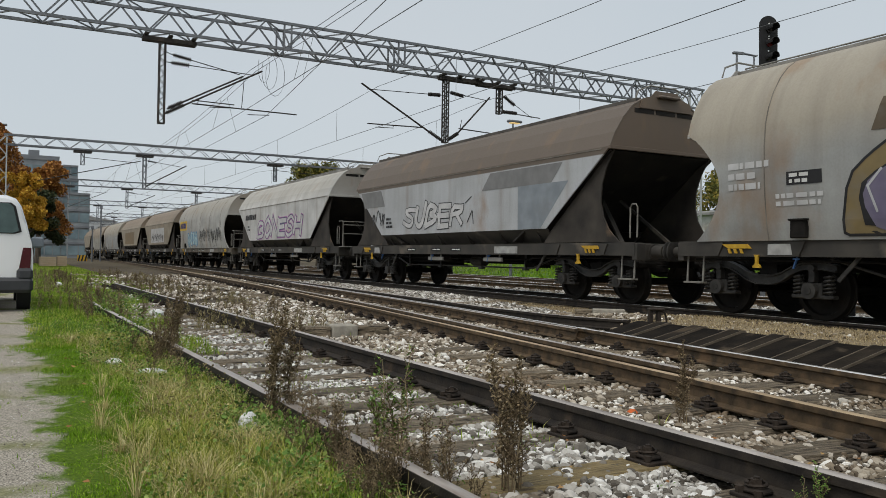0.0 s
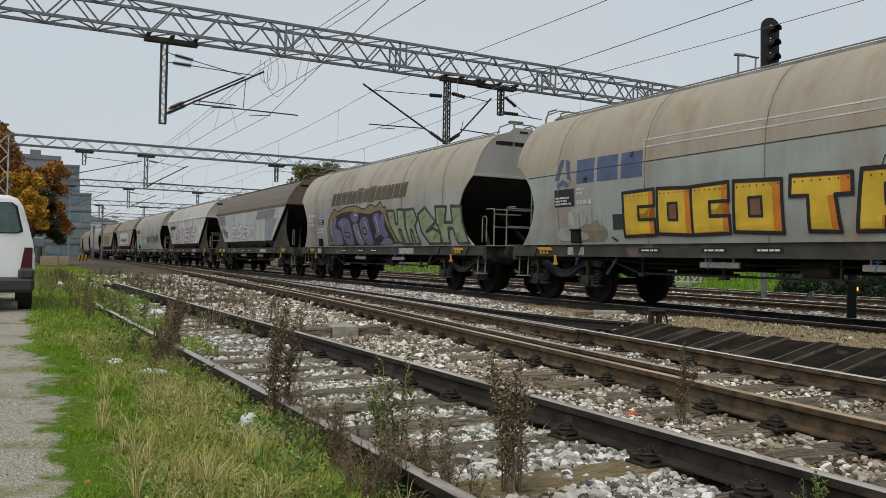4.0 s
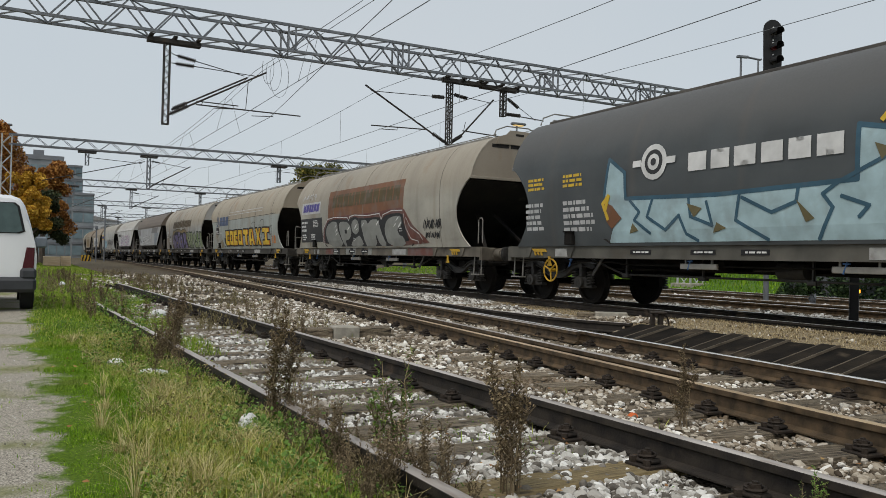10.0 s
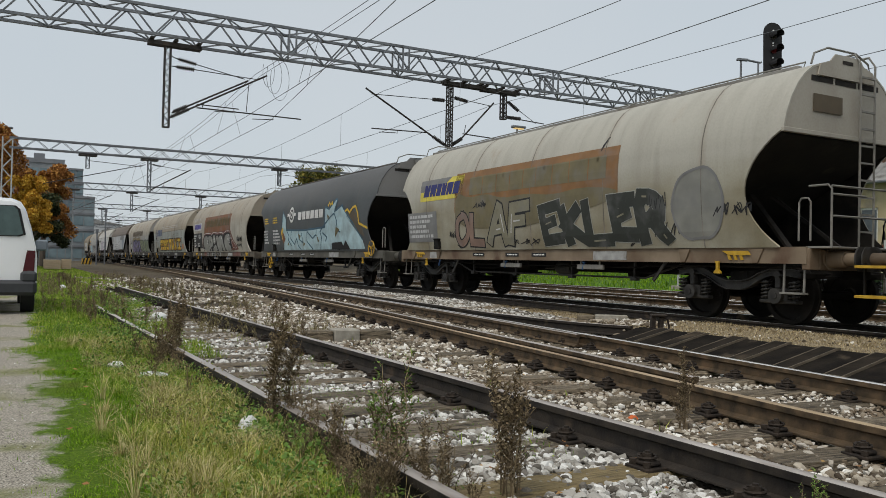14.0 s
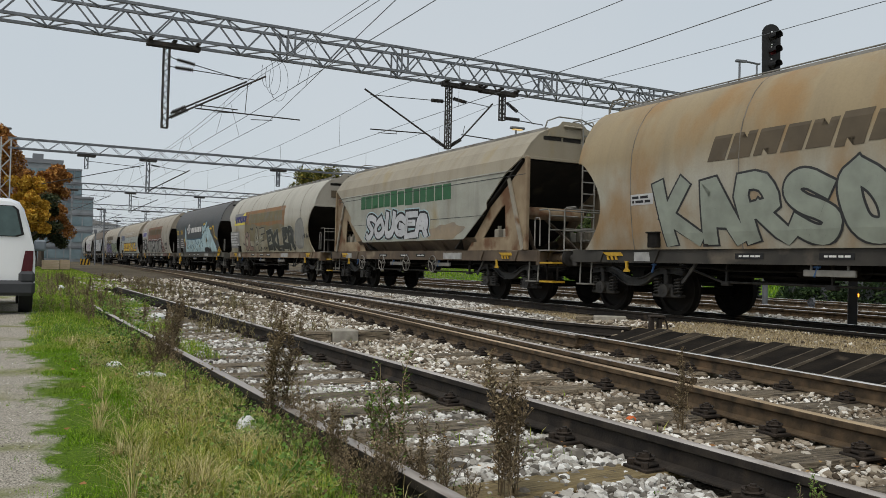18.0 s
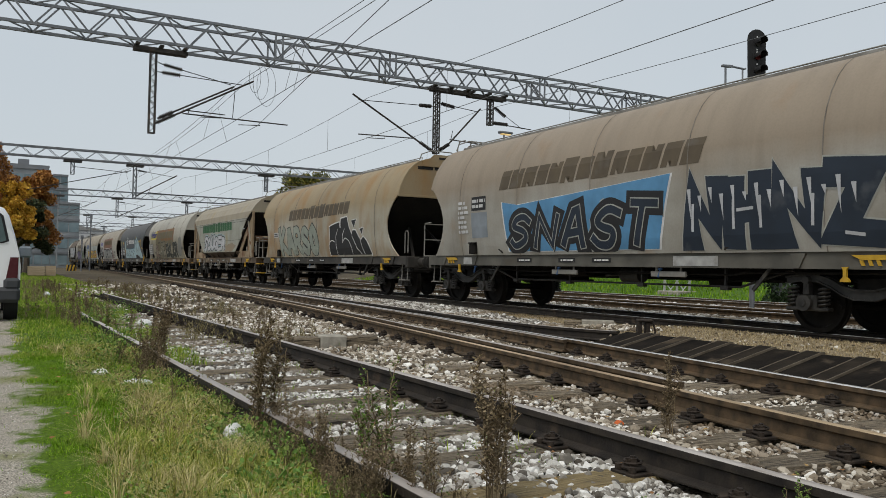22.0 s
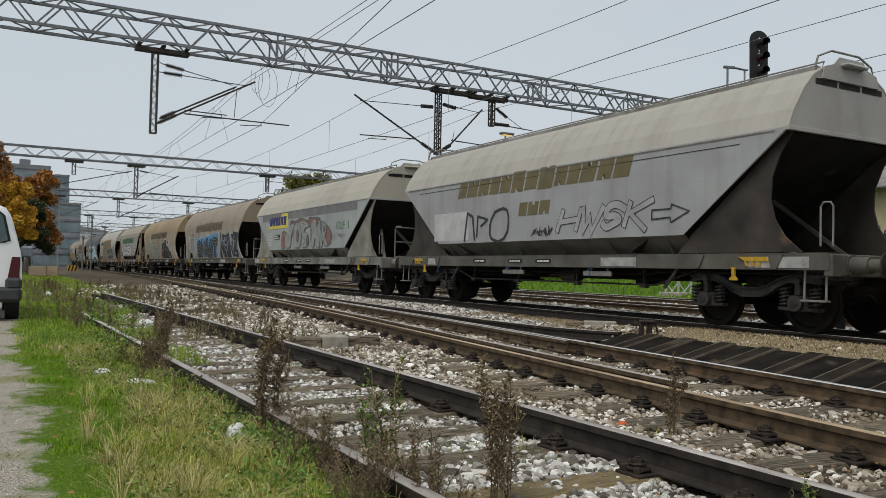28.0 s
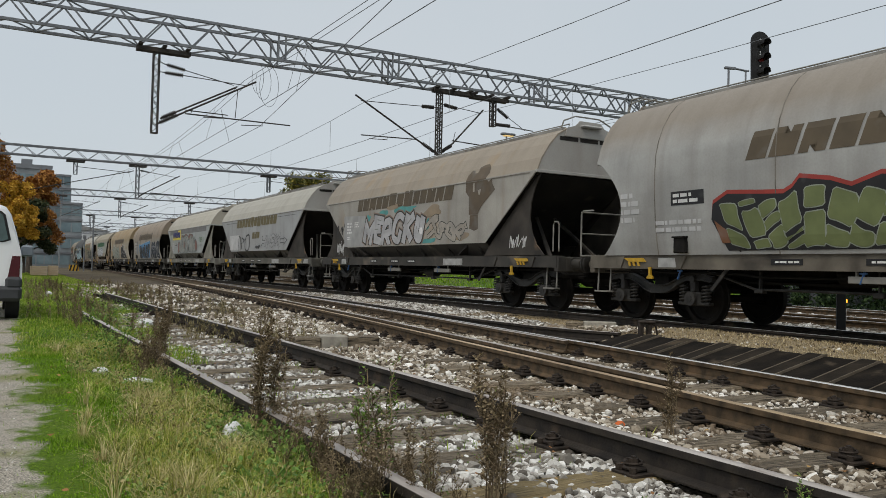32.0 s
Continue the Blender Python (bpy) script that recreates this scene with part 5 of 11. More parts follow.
def under_shape(s):
    """Lower hopper sheet that slopes in from the angled side."""
    for e in (-1, 1):
        s.extrude([(e * 1.45, 1.56), (e * 1.40, 1.56), (e * 1.02, 1.22), (e * 1.07, 1.22)], "y", -HALF + 3.35, HALF - 3.35)


def post_shape(s):
    s.box(-1.40, -1.30, -0.05, 0.05, 1.23, 3.40, 0.01)


def stay_shape(s):
    s.beam((-1.37, 0.1, 1.24), (-1.37, 0.76, 2.98), 0.05, 0.1)


def end_sheet_shape(s):
    """Rusty side sheet under the end of the hood, cut out in the middle: (distance from the post, height)."""
    outer = [(0.0, 1.23), (2.7, 1.23), (1.62, 2.3), (0.6, 2.95), (0.06, 3.36)]
    hole = [(0.9, 1.55), (1.92, 1.55), (1.45, 2.0), (1.1, 2.28), (0.95, 2.34)]
    tri = tessellate_polygon([[Vector((a, b, 0)) for a, b in outer], [Vector((a, b, 0)) for a, b in hole]])
    pts, n = outer + hole, len(outer) + len(hole)
    f = [tuple(t) for t in tri] + [tuple(i + n for i in t)[::-1] for t in tri]
    for start, k in ((0, len(outer)), (len(outer), len(hole))):
        f += [(start + i, start + (i + 1) % k, start + (i + 1) % k + n, start + i + n) for i in range(k)]
    s.add([(x, a, b) for x in (-1.33, -1.30) for a, b in pts], f)


def valve_shape(s):
    s.box(-1.22, -1.02, -0.09, 0.09, 1.5, 1.76, 0.02)
    s.cyl((-1.12, 0, 1.76), (-1.12, 0, 1.84), 0.05, 8)


def drum_shape(s):
    s.cyl((-1.15, 0, 2.12), (0.5, 0, 2.12), 0.15, 14)


def foot_bar_shape(s):
    s.box(-1.34, -0.98, -0.24, 0.24, -0.02, 0.02, 0.005)


def foot_stay_shape(s):
    for y in (-0.2, 0.2):
        s.beam((-1.16, y, 0.5), (-1.16, y, 1.0), 0.03, 0.03)


def funnel_shape(s):
    s.loft([[(r * math.cos(q), r * 0.6 * math.sin(q) + 0.18, z) for q in np.linspace(0, 2 * math.pi, 13)[:-1]] for z, r in ((3.72, 0.07), (3.95, 0.14), (4.28, 0.21), (4.31, 0.24))])
    s.box(-0.07, 0.07, 0.05, 0.2, 2.75, 3.72, 0.015)
    s.cyl((-0.3, 0.12, 3.55), (0.12, 0.12, 3.55), 0.06, 8)


def riser_shape(s):
    s.tube([(-0.62, 0.1, 1.25), (-0.62, 0.1, 4.05), (-0.5, 0.02, 4.18)], 0.022, 6)


def build_bogie(wagon, y):
    b = part("bogie", shared("bogie_bolster", bolster_shape, M_UNDER), wagon, "two-axle bogie, sooty and dusty, with shade in its dark colour", pose(0, y, 0))
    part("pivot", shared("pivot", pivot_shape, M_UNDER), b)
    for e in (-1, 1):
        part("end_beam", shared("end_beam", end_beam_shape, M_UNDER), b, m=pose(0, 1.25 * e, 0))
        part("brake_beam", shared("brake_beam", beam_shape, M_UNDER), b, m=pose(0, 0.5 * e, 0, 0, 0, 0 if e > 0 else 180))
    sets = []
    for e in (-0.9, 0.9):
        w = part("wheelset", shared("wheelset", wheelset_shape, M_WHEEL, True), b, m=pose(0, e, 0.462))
        sets.append(w)
    for x, turn in ((-1.0, 0), (1.0, 180)):
        part("side_frame", shared("side_frame", side_frame_shape, M_BOGIE), b, m=pose(x, 0, 0, 0, 0, turn))
        for e in (-0.9, 0.9):
            part("axle_box", shared("axle_box", axle_box_shape, M_BOGIE), b, m=pose(x, e, 0, 0, 0, turn))
            for k in (-0.26, 0.26):
                part("coil_spring", shared("coil_spring", spring_shape, M_BOGIE), b, m=pose(x - (0.03 if x < 0 else -0.03), e + k, 0))
    return sets


def build_wagon(kind, skin, sill, label, ladder=True, platform=-1, grey_hood=None, hand_wheel=False, posts=False, roof_rail=True, boxed=True, patches=((-2.6, 1.0), (4.9, 0.55)), under_wheels=False, saddle=None):
    """A bogie hopper wagon about its middle, rail tops at 0. platform: which end has the railed platform."""
    w = tagged(empty("hopper_wagon"), label, "wagon", "wagons of the grain train")
    hood = grey_hood or skin
    body = shared("body_" + kind, skin_shape(kind), skin, kind == "round")
    # Inner faces take the near-black that holds the shade inside the body.
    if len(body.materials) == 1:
        body.materials.append(M_SOOT_SHADE)
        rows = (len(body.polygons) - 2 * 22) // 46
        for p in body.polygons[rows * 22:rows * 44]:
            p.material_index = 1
    part("body", body, w)
    e0 = end_at(kind, 3.5)
    for sgn in (1, -1):
        turn = pose(0, sgn * (HALF - e0), 0, 0, 0, 0 if sgn > 0 else 180)
        part("end_plate", shared("end_" + kind, hood_shape(kind), hood), w, m=turn @ pose(0, -0.036, 0))
        part("roof_crown", shared("roof_crown", crown_shape, hood), w, m=turn @ pose(0, 0.004, -0.02))
        # Slots are dark plates; slots and recess parts carry shade in their colour.
        part("crown_slot", shared("crown_slot", eye_shape, M_SOOT_SHADE), w, m=turn @ pose(0, 0.004, -0.02))
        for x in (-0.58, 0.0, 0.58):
            part("vent_slot", shared("vent_slot", slot_shape, M_SOOT_SHADE), w, m=turn @ pose(x, -0.034, 0))
        part("slope_sheet", shared("slope_" + kind, slope_shape(kind), M_SOOT_SHADE), w, m=turn @ pose(0, -0.06, 0, 0, 0, 180))
        part("end_brace", shared("end_brace", brace_shape, M_SOOT_SHADE if kind == "round" else sill), w, m=turn @ pose(0, -0.35, 0))
        part("headstock", shared("headstock", headstock_shape, sill), w, m=pose(0, sgn * (HALF - 0.68), 0, 0, 0, 0 if sgn > 0 else 180))
        part("draw_hook", shared("draw_hook", hook_shape, M_UNDER), w, m=pose(0, sgn * (HALF - 0.62), 0, 0, 0, 0 if sgn > 0 else 180))
        for x in (-0.875, 0.875):
            bf = part("buffer", shared("buffer", buffer_shape, sill, True), w, m=pose(x, sgn * (HALF - 0.61), 1.05, 0, 0, 0 if sgn > 0 else 180))
            part("buffer_plate", shared("buffer_plate", plate_shape, M_BOGIE, True), bf)
        part("roof_hoop", shared("roof_hoop", hoop_shape, M_GREYBAR), w, m=turn @ pose(0, -0.08, 0))
        for x in (-1.27, 1.27):
            part("yellow_jack_mark", shared("jack", jack_shape, M_YELLOW), w, m=pose(x - 0.07, sgn * (HALF - 2.35), 0))
            part("hazard_stripe", shared("stripe", stripe_shape, M_YELLOW), w, m=pose(x - 0.08, sgn * (HALF - 1.95), 0))
            for k in (-0.1, 0.02, 0.14):
                part("hazard_dash", shared("dash", dash_shape, M_YELLOW), w, m=pose(x - 0.08, sgn * (HALF - 1.95) + k, 0))
            part("step", shared("step", step_shape, M_GREYBAR), w, m=pose(x, sgn * (HALF - 0.95), 0))
        for sx in (-1, 1):
            part("gusset", shared("gusset", gusset_shape, sill), w, m=pose(sx * 1.345, sgn * (HALF - 3.1), 0))
            part("gusset", shared("gusset", gusset_shape, sill), w, m=pose(sx * 1.345, sgn * (HALF - 1.55), 0))
    for x in (-1.27, 1.27):
        part("side_sill", shared("side_sill", sill_shape, sill), w, m=pose(x, 0, 0, 0, 0, 0 if x < 0 else 180))
        for k in (-1.9, 1.1):
            part("brake_lever", shared("lever", lever_shape, M_GREYBAR), w, m=pose(x * 0.98, k, 0))
    for y in (2.6,):
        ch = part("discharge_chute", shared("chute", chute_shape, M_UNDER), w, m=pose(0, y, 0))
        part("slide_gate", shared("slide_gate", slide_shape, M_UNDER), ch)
    part("roof_walkway", shared("roof_walkway", walkway_shape, M_WALKWAY_DARK if skin in (P_SLATE, P_BROWNTOP) else M_WALKWAY), w)
    part("truss_rod", shared("truss_rod", truss_shape, M_BOGIE), w)
    for y in (-3.0, -1.0, 1.2, 3.2):
        part("rod_hanger", shared("rod_hanger", hanger_shape, M_BOGIE), w, m=pose(0, y, 0))
    part("brake_cylinder", shared("brake_cylinder", cylinder_shape, M_BOGIE, True), w, m=pose(0, -0.4, 0.12))
    for y in (-4.05, 3.7):
        part("frame_strut", shared("frame_strut", strut_shape, M_BOGIE), w, m=pose(0, y, 0))
    for sgn in (1, -1):
        part("brake_hose", shared("brake_hose", hose_shape, M_BLACK, True), w, m=pose(0, sgn * (HALF - 0.68), 0, 0, 0, 0 if sgn > 0 else 180))
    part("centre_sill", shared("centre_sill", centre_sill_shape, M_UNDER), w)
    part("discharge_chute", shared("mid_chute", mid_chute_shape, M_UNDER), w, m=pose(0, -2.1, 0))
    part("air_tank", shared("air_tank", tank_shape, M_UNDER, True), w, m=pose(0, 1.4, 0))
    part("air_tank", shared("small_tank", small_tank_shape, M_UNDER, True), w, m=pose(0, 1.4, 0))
    for y in (-1.7, 1.3, HALF - 3.0):
        part("brake_tap", shared("tap", tap_shape, M_TAP), w, "small blue handle", pose(-1.25, y, 0))
    for y, wd in patches:
        part("sill_patch", shared("patch%g" % wd, patch_shape(wd), M_PATCH), w, "pale painted patch", pose(-1.336, y, 0))
    for u in (5.25, 6.8, 7.9):
        plate = part("data_plate", shared("data_plate", data_plate_shape, M_BLACK), w, "black data plate", pose(-1.337, HALF - u, 0))
        part("lettering", shared("data_plate_lettering", plate_text_shape, M_WHITEPAINT), plate)
    part("brake_pipe", shared("brake_pipe", pipe_shape, M_UNDER), w)
    part("roof_hatch", shared("roof_hatch", hatch_shape, hood), w)
    if roof_rail:
        part("roof_rail", shared("roof_rail", rail_bar_shape, M_GREYBAR), w)
    if boxed and kind == "round":
        part("document_box", shared("doc_box", box_shape, M_UNDER), w, m=pose(-1.45, HALF - 3.2, 0))
    if kind == "round" and skin is not P_SLATE:
        for k in range(5):
            part("seam_ring", shared("seam_ring", ring_shape(kind), M_SEAM), w, m=pose(0, -HALF + 2.6 + k * (LEN - 5.2) / 4, 0))
    if kind != "round":
        part("side_seam", shared("side_seam", seam_shape, M_SEAM), w, m=pose(-1.474, 0, 0))
        part("lower_sheet", shared("lower_sheet", under_shape, sill), w)
        for k in range(6):
            part("rib", shared("rib", rib_shape, sill), w, m=pose(0, -HALF + 3.8 + k * (LEN - 7.6) / 5, 0))
        if posts:
            for sgn in (1, -1):
                for side in (1, -1):
                    at = pose(0, sgn * (HALF - 1.1), 0, 0, 0, 0 if side > 0 else 180)
                    lay = lambda key, make, mat, label="", dy=0.0: part(key, shared(key + ("_m" if sgn * side > 0 else ""), mirrored(make) if sgn * side > 0 else make, mat), w, label, at @ pose(0, dy if sgn * side < 0 else -dy, 0))
                    lay("end_post", post_shape, M_RUSTBEAM, "rusty end post")
                    lay("end_stay", stay_shape, M_STAY, "pale slanting stay")
                    lay("end_sheet", end_sheet_shape, M_RUSTBEAM, "rust-streaked beige sheet with a cut-out")
                    for dy in (0.75, 1.1, 1.5):
                        lay("valve_box", valve_shape, M_STAY, "", dy)
                part("air_drum", shared("air_drum", drum_shape, M_RUSTBEAM, True), w, "rusty beige drum", pose(0, sgn * (HALF - 1.45), 0))
                for z in (0.52, 0.94):
                    part("foot_step", shared("foot_step", foot_bar_shape, M_YELLOW), w, "yellow foot step", pose(0, sgn * (HALF - 0.32), z))
                part("step_stay", shared("step_stay", foot_stay_shape, M_UNDER), w, m=pose(0, sgn * (HALF - 0.32), 0))
        else:
            for sgn in (1, -1):
                for side in (1, -1):
                    part("saddle", shared("saddle" + ("r" if sgn * side < 0 else ""), saddle_shape if sgn * side > 0 else mirrored(saddle_shape), saddle or M_SADDLE), w,
                         m=pose(0, 0, 0, 0, 0, 0 if side > 0 else 180))
    if platform:
        at = pose(0, platform * (HALF - 0.68), 0, 0, 0, 180 if platform > 0 else 0)
        part("end_platform", shared("platform", platform_shape, M_GREYBAR), w, m=at)
        if ladder:
            part("ladder", shared("ladder", ladder_shape, M_GREYBAR), w, m=at @ pose(0, 0.27 + (0.2 if kind != "round" else 0), 0))
    for x in (-1.3,):
        part("grab_rail", shared("grab", grab_shape, M_GREYBAR), w, m=pose(x, -HALF + 0.78, 0.12))
    if under_wheels:
        for y in (3.6, 2.0, 0.2, -1.5):
            part("hand_wheel", shared("hand_wheel", small_wheel_shape, M_GREYBAR), w, "grey valve handwheel", pose(-1.36, y, 0.86))
    if hand_wheel:
        for y in (-HALF + 1.45, HALF - 2.5):
            part("brake_wheel", shared("brake_wheel", wheel_shape, M_YELLOW), w, "yellow brake handwheel", pose(-1.42, y, 0.70 if y > 0 else 1.3))
        for sgn in (1, -1):
            at = pose(0, sgn * (HALF - e0), 0, 0, 0, 0 if sgn > 0 else 180)
            part("end_funnel", shared("end_funnel", funnel_shape, hood), w, "grey funnel and downpipe on the end", at)
            part("riser_pipe", shared("riser_pipe", riser_shape, M_GREYBAR), w, m=at)
    sets = build_bogie(w, HALF - 2.25) + build_bogie(w, -HALF + 2.25)
    return w, sets


def mirrored(make):
    def flip(s):
        t = Shape()
        make(t)
        s.add([(x, -y, z) for x, y, z in t.v], t.f)
    return flip


M_STAY = material("pale_beige_stay_paint", (0.22, 0.20, 0.16), (0.36, 0.33, 0.27), 2.0, 0.75, 0, (0.16, 0.09, 0.045), 2.0, 0.56, 0.15, 20)
M_SADDLE = material("dirty_saddle_paint", (0.02, 0.017, 0.014), (0.065, 0.056, 0.047), 1.5, 0.8, 0, (0.12, 0.08, 0.05), 1.6, 0.6, 0.15, 20)
M_SADDLE_PALE = material("pale_saddle_paint", (0.15, 0.145, 0.12), (0.30, 0.29, 0.25), 1.5, 0.7, 0, (0.08, 0.06, 0.045), 1.6, 0.58, 0.15, 20)
M_WALKWAY = material("dull_galvanised_walkway", (0.17, 0.16, 0.145), (0.30, 0.29, 0.27), 2.0, 0.7, 0.1, (0.12, 0.095, 0.07), 1.5, 0.6)
M_WALKWAY_DARK = material("sooty_roof_walkway", (0.05, 0.045, 0.04), (0.11, 0.10, 0.09), 2.0, 0.8, 0, (0.16, 0.14, 0.11), 1.5, 0.6)
M_TAP = plain("blue_handle_paint", (0.04, 0.11, 0.27), 0.6)
M_PATCH = material("pale_sill_patch", (0.27, 0.27, 0.26), (0.42, 0.42, 0.41), 5.0, 0.7, 0, (0.2, 0.19, 0.17), 4.0, 0.56)
M_SEAM = material("dirty_seam", (0.10, 0.09, 0.075), (0.24, 0.22, 0.19), 3.0, 0.8)
# Soot and the shade of the end recesses, both put into one near-black.
M_SOOT_SHADE = material("shaded_sooty_steel", (0.008, 0.007, 0.006), (0.028, 0.024, 0.020), 2.0, 0.9, 0, (0.065, 0.052, 0.04), 1.2, 0.62, 0.2, 20)
M_GREYBAR = material("grey_handrail_paint", (0.16, 0.155, 0.14), (0.27, 0.26, 0.235), 5.0, 0.6, 0.1, (0.12, 0.08, 0.05), 3.0, 0.62)
M_RUSTBEAM = material("rusty_beige_beam", (0.20, 0.14, 0.085), (0.33, 0.26, 0.17), 2.0, 0.8, 0, (0.14, 0.07, 0.035), 1.6, 0.52, 0.2, 20)
SILL_DARK = material("sill_dark", (0.028, 0.026, 0.023), (0.06, 0.054, 0.046), 2.0, 0.7, 0, (0.13, 0.11, 0.085), 1.2, 0.58, 0.15, 20)
SILL_BROWN = material("sill_brown", (0.07, 0.05, 0.034), (0.135, 0.10, 0.068), 2.0, 0.7, 0, (0.24, 0.19, 0.125), 1.2, 0.6, 0.15, 20)
SILL_RUST = material("sill_rusty", (0.135, 0.092, 0.058), (0.255, 0.20, 0.14), 1.6, 0.75, 0, (0.10, 0.055, 0.034), 1.0, 0.56, 0.15, 20)
SILL_BEIGE = material("sill_beige", (0.07, 0.06, 0.047), (0.165, 0.145, 0.115), 2.0, 0.7, 0, (0.05, 0.042, 0.034), 1.2, 0.58, 0.15, 20)
SILL_PALE = material("sill_pale", (0.13, 0.13, 0.115), (0.26, 0.255, 0.225), 2.0, 0.7, 0, (0.07, 0.06, 0.05), 1.4, 0.56, 0.15, 20)
SILL_GREY = material("sill_grey", (0.065, 0.062, 0.053), (0.125, 0.118, 0.10), 2.0, 0.7, 0, (0.08, 0.07, 0.055), 1.2, 0.58, 0.15, 20)

P_WHITE = paint("white_grey_paint", (0.50, 0.50, 0.49), (0.40, 0.385, 0.35))
P_DULL = paint("dull_grey_paint", (0.36, 0.36, 0.345), (0.33, 0.31, 0.27))
P_BROWNTOP = paint("white_paint_under_brown_top", (0.37, 0.385, 0.40), (0.125, 0.10, 0.08), 2.98, crisp=True, low2=(0.33, 0.34, 0.35))
P_TAN = paint("tan_paint", (0.30, 0.26, 0.20), (0.24, 0.19, 0.14))
P_BEIGE0 = paint("beige_grey_paint", (0.305, 0.312, 0.305), (0.345, 0.312, 0.255), 2.6, rust_at=0.57)
P_VTG = paint("pale_grey_beige_paint", (0.285, 0.312, 0.298), (0.335, 0.295, 0.23), 2.75, rust_at=0.6, crisp=True, low2=(0.25, 0.265, 0.245))
P_CREAM = paint("cream_beige_paint", (0.345, 0.33, 0.285), (0.325, 0.29, 0.235), 2.7, rust_at=0.62)
P_SLATE = paint("slate_grey_paint", (0.065, 0.073, 0.078), (0.085, 0.085, 0.085), rust_at=0.8, streak=0.2, grime=(0.10, 0.10, 0.095))
P_CREAM4 = paint("pale_cream_paint", (0.30, 0.285, 0.225), (0.40, 0.385, 0.335), 2.4, rust_at=0.66, low2=(0.20, 0.175, 0.115))
P_GREENISH = paint("greenish_cream_paint", (0.33, 0.335, 0.29), (0.31, 0.275, 0.21), 3.13, crisp=True, rust_at=0.6, rust=(0.30, 0.22, 0.08))
P_OCHRE = paint("ochre_stained_cream_paint", (0.30, 0.275, 0.215), (0.30, 0.235, 0.14), 2.6, rust_at=0.49, rust=(0.30, 0.17, 0.06), low2=(0.36, 0.345, 0.29))
P_TAUPE = paint("taupe_paint", (0.315, 0.305, 0.275), (0.275, 0.225, 0.17), 2.55, rust_at=0.64, low2=(0.25, 0.235, 0.20))
P_LIGHT8 = paint("light_grey_paint", (0.31, 0.335, 0.335), (0.40, 0.375, 0.315), 3.13, rust_at=0.72, crisp=True, low2=(0.285, 0.305, 0.30), streak=0.2)
P_LIGHT9 = paint("light_grey_cream_paint", (0.305, 0.315, 0.32), (0.37, 0.355, 0.31), 3.13, rust_at=0.76, crisp=True, low2=(0.265, 0.27, 0.275))
P_WARM10 = paint("warm_grey_paint", (0.32, 0.305, 0.275), (0.285, 0.245, 0.195), 3.13, rust_at=0.6, rust=(0.34, 0.22, 0.10), crisp=True)
P_SLATEHOOD = paint("weathered_slate_end_paint", (0.19, 0.195, 0.195), (0.21, 0.21, 0.205), rust_at=0.72, grime=(0.08, 0.075, 0.07))
P_HOOD = paint("pale_grey_end_paint", (0.40, 0.40, 0.385), (0.38, 0.38, 0.365), rust_at=0.68)
P_GREY11 = paint("grey_paint_under_brown_top", (0.33, 0.33, 0.32), (0.25, 0.22, 0.185), 3.2, rust_at=0.72)

# kind, paint, sill, far end of the wagon at the start, options
ENDS = (134.6, 119.2, 103.7, 88.3, 72.8, 57.4, 41.9, 26.35, 11.05, -4.4, -20.3, -36.4, -51.9, -67.4, -81.8, -97.35, -112.95, -128.1, -143.5, -158.8)
WAGONS = []
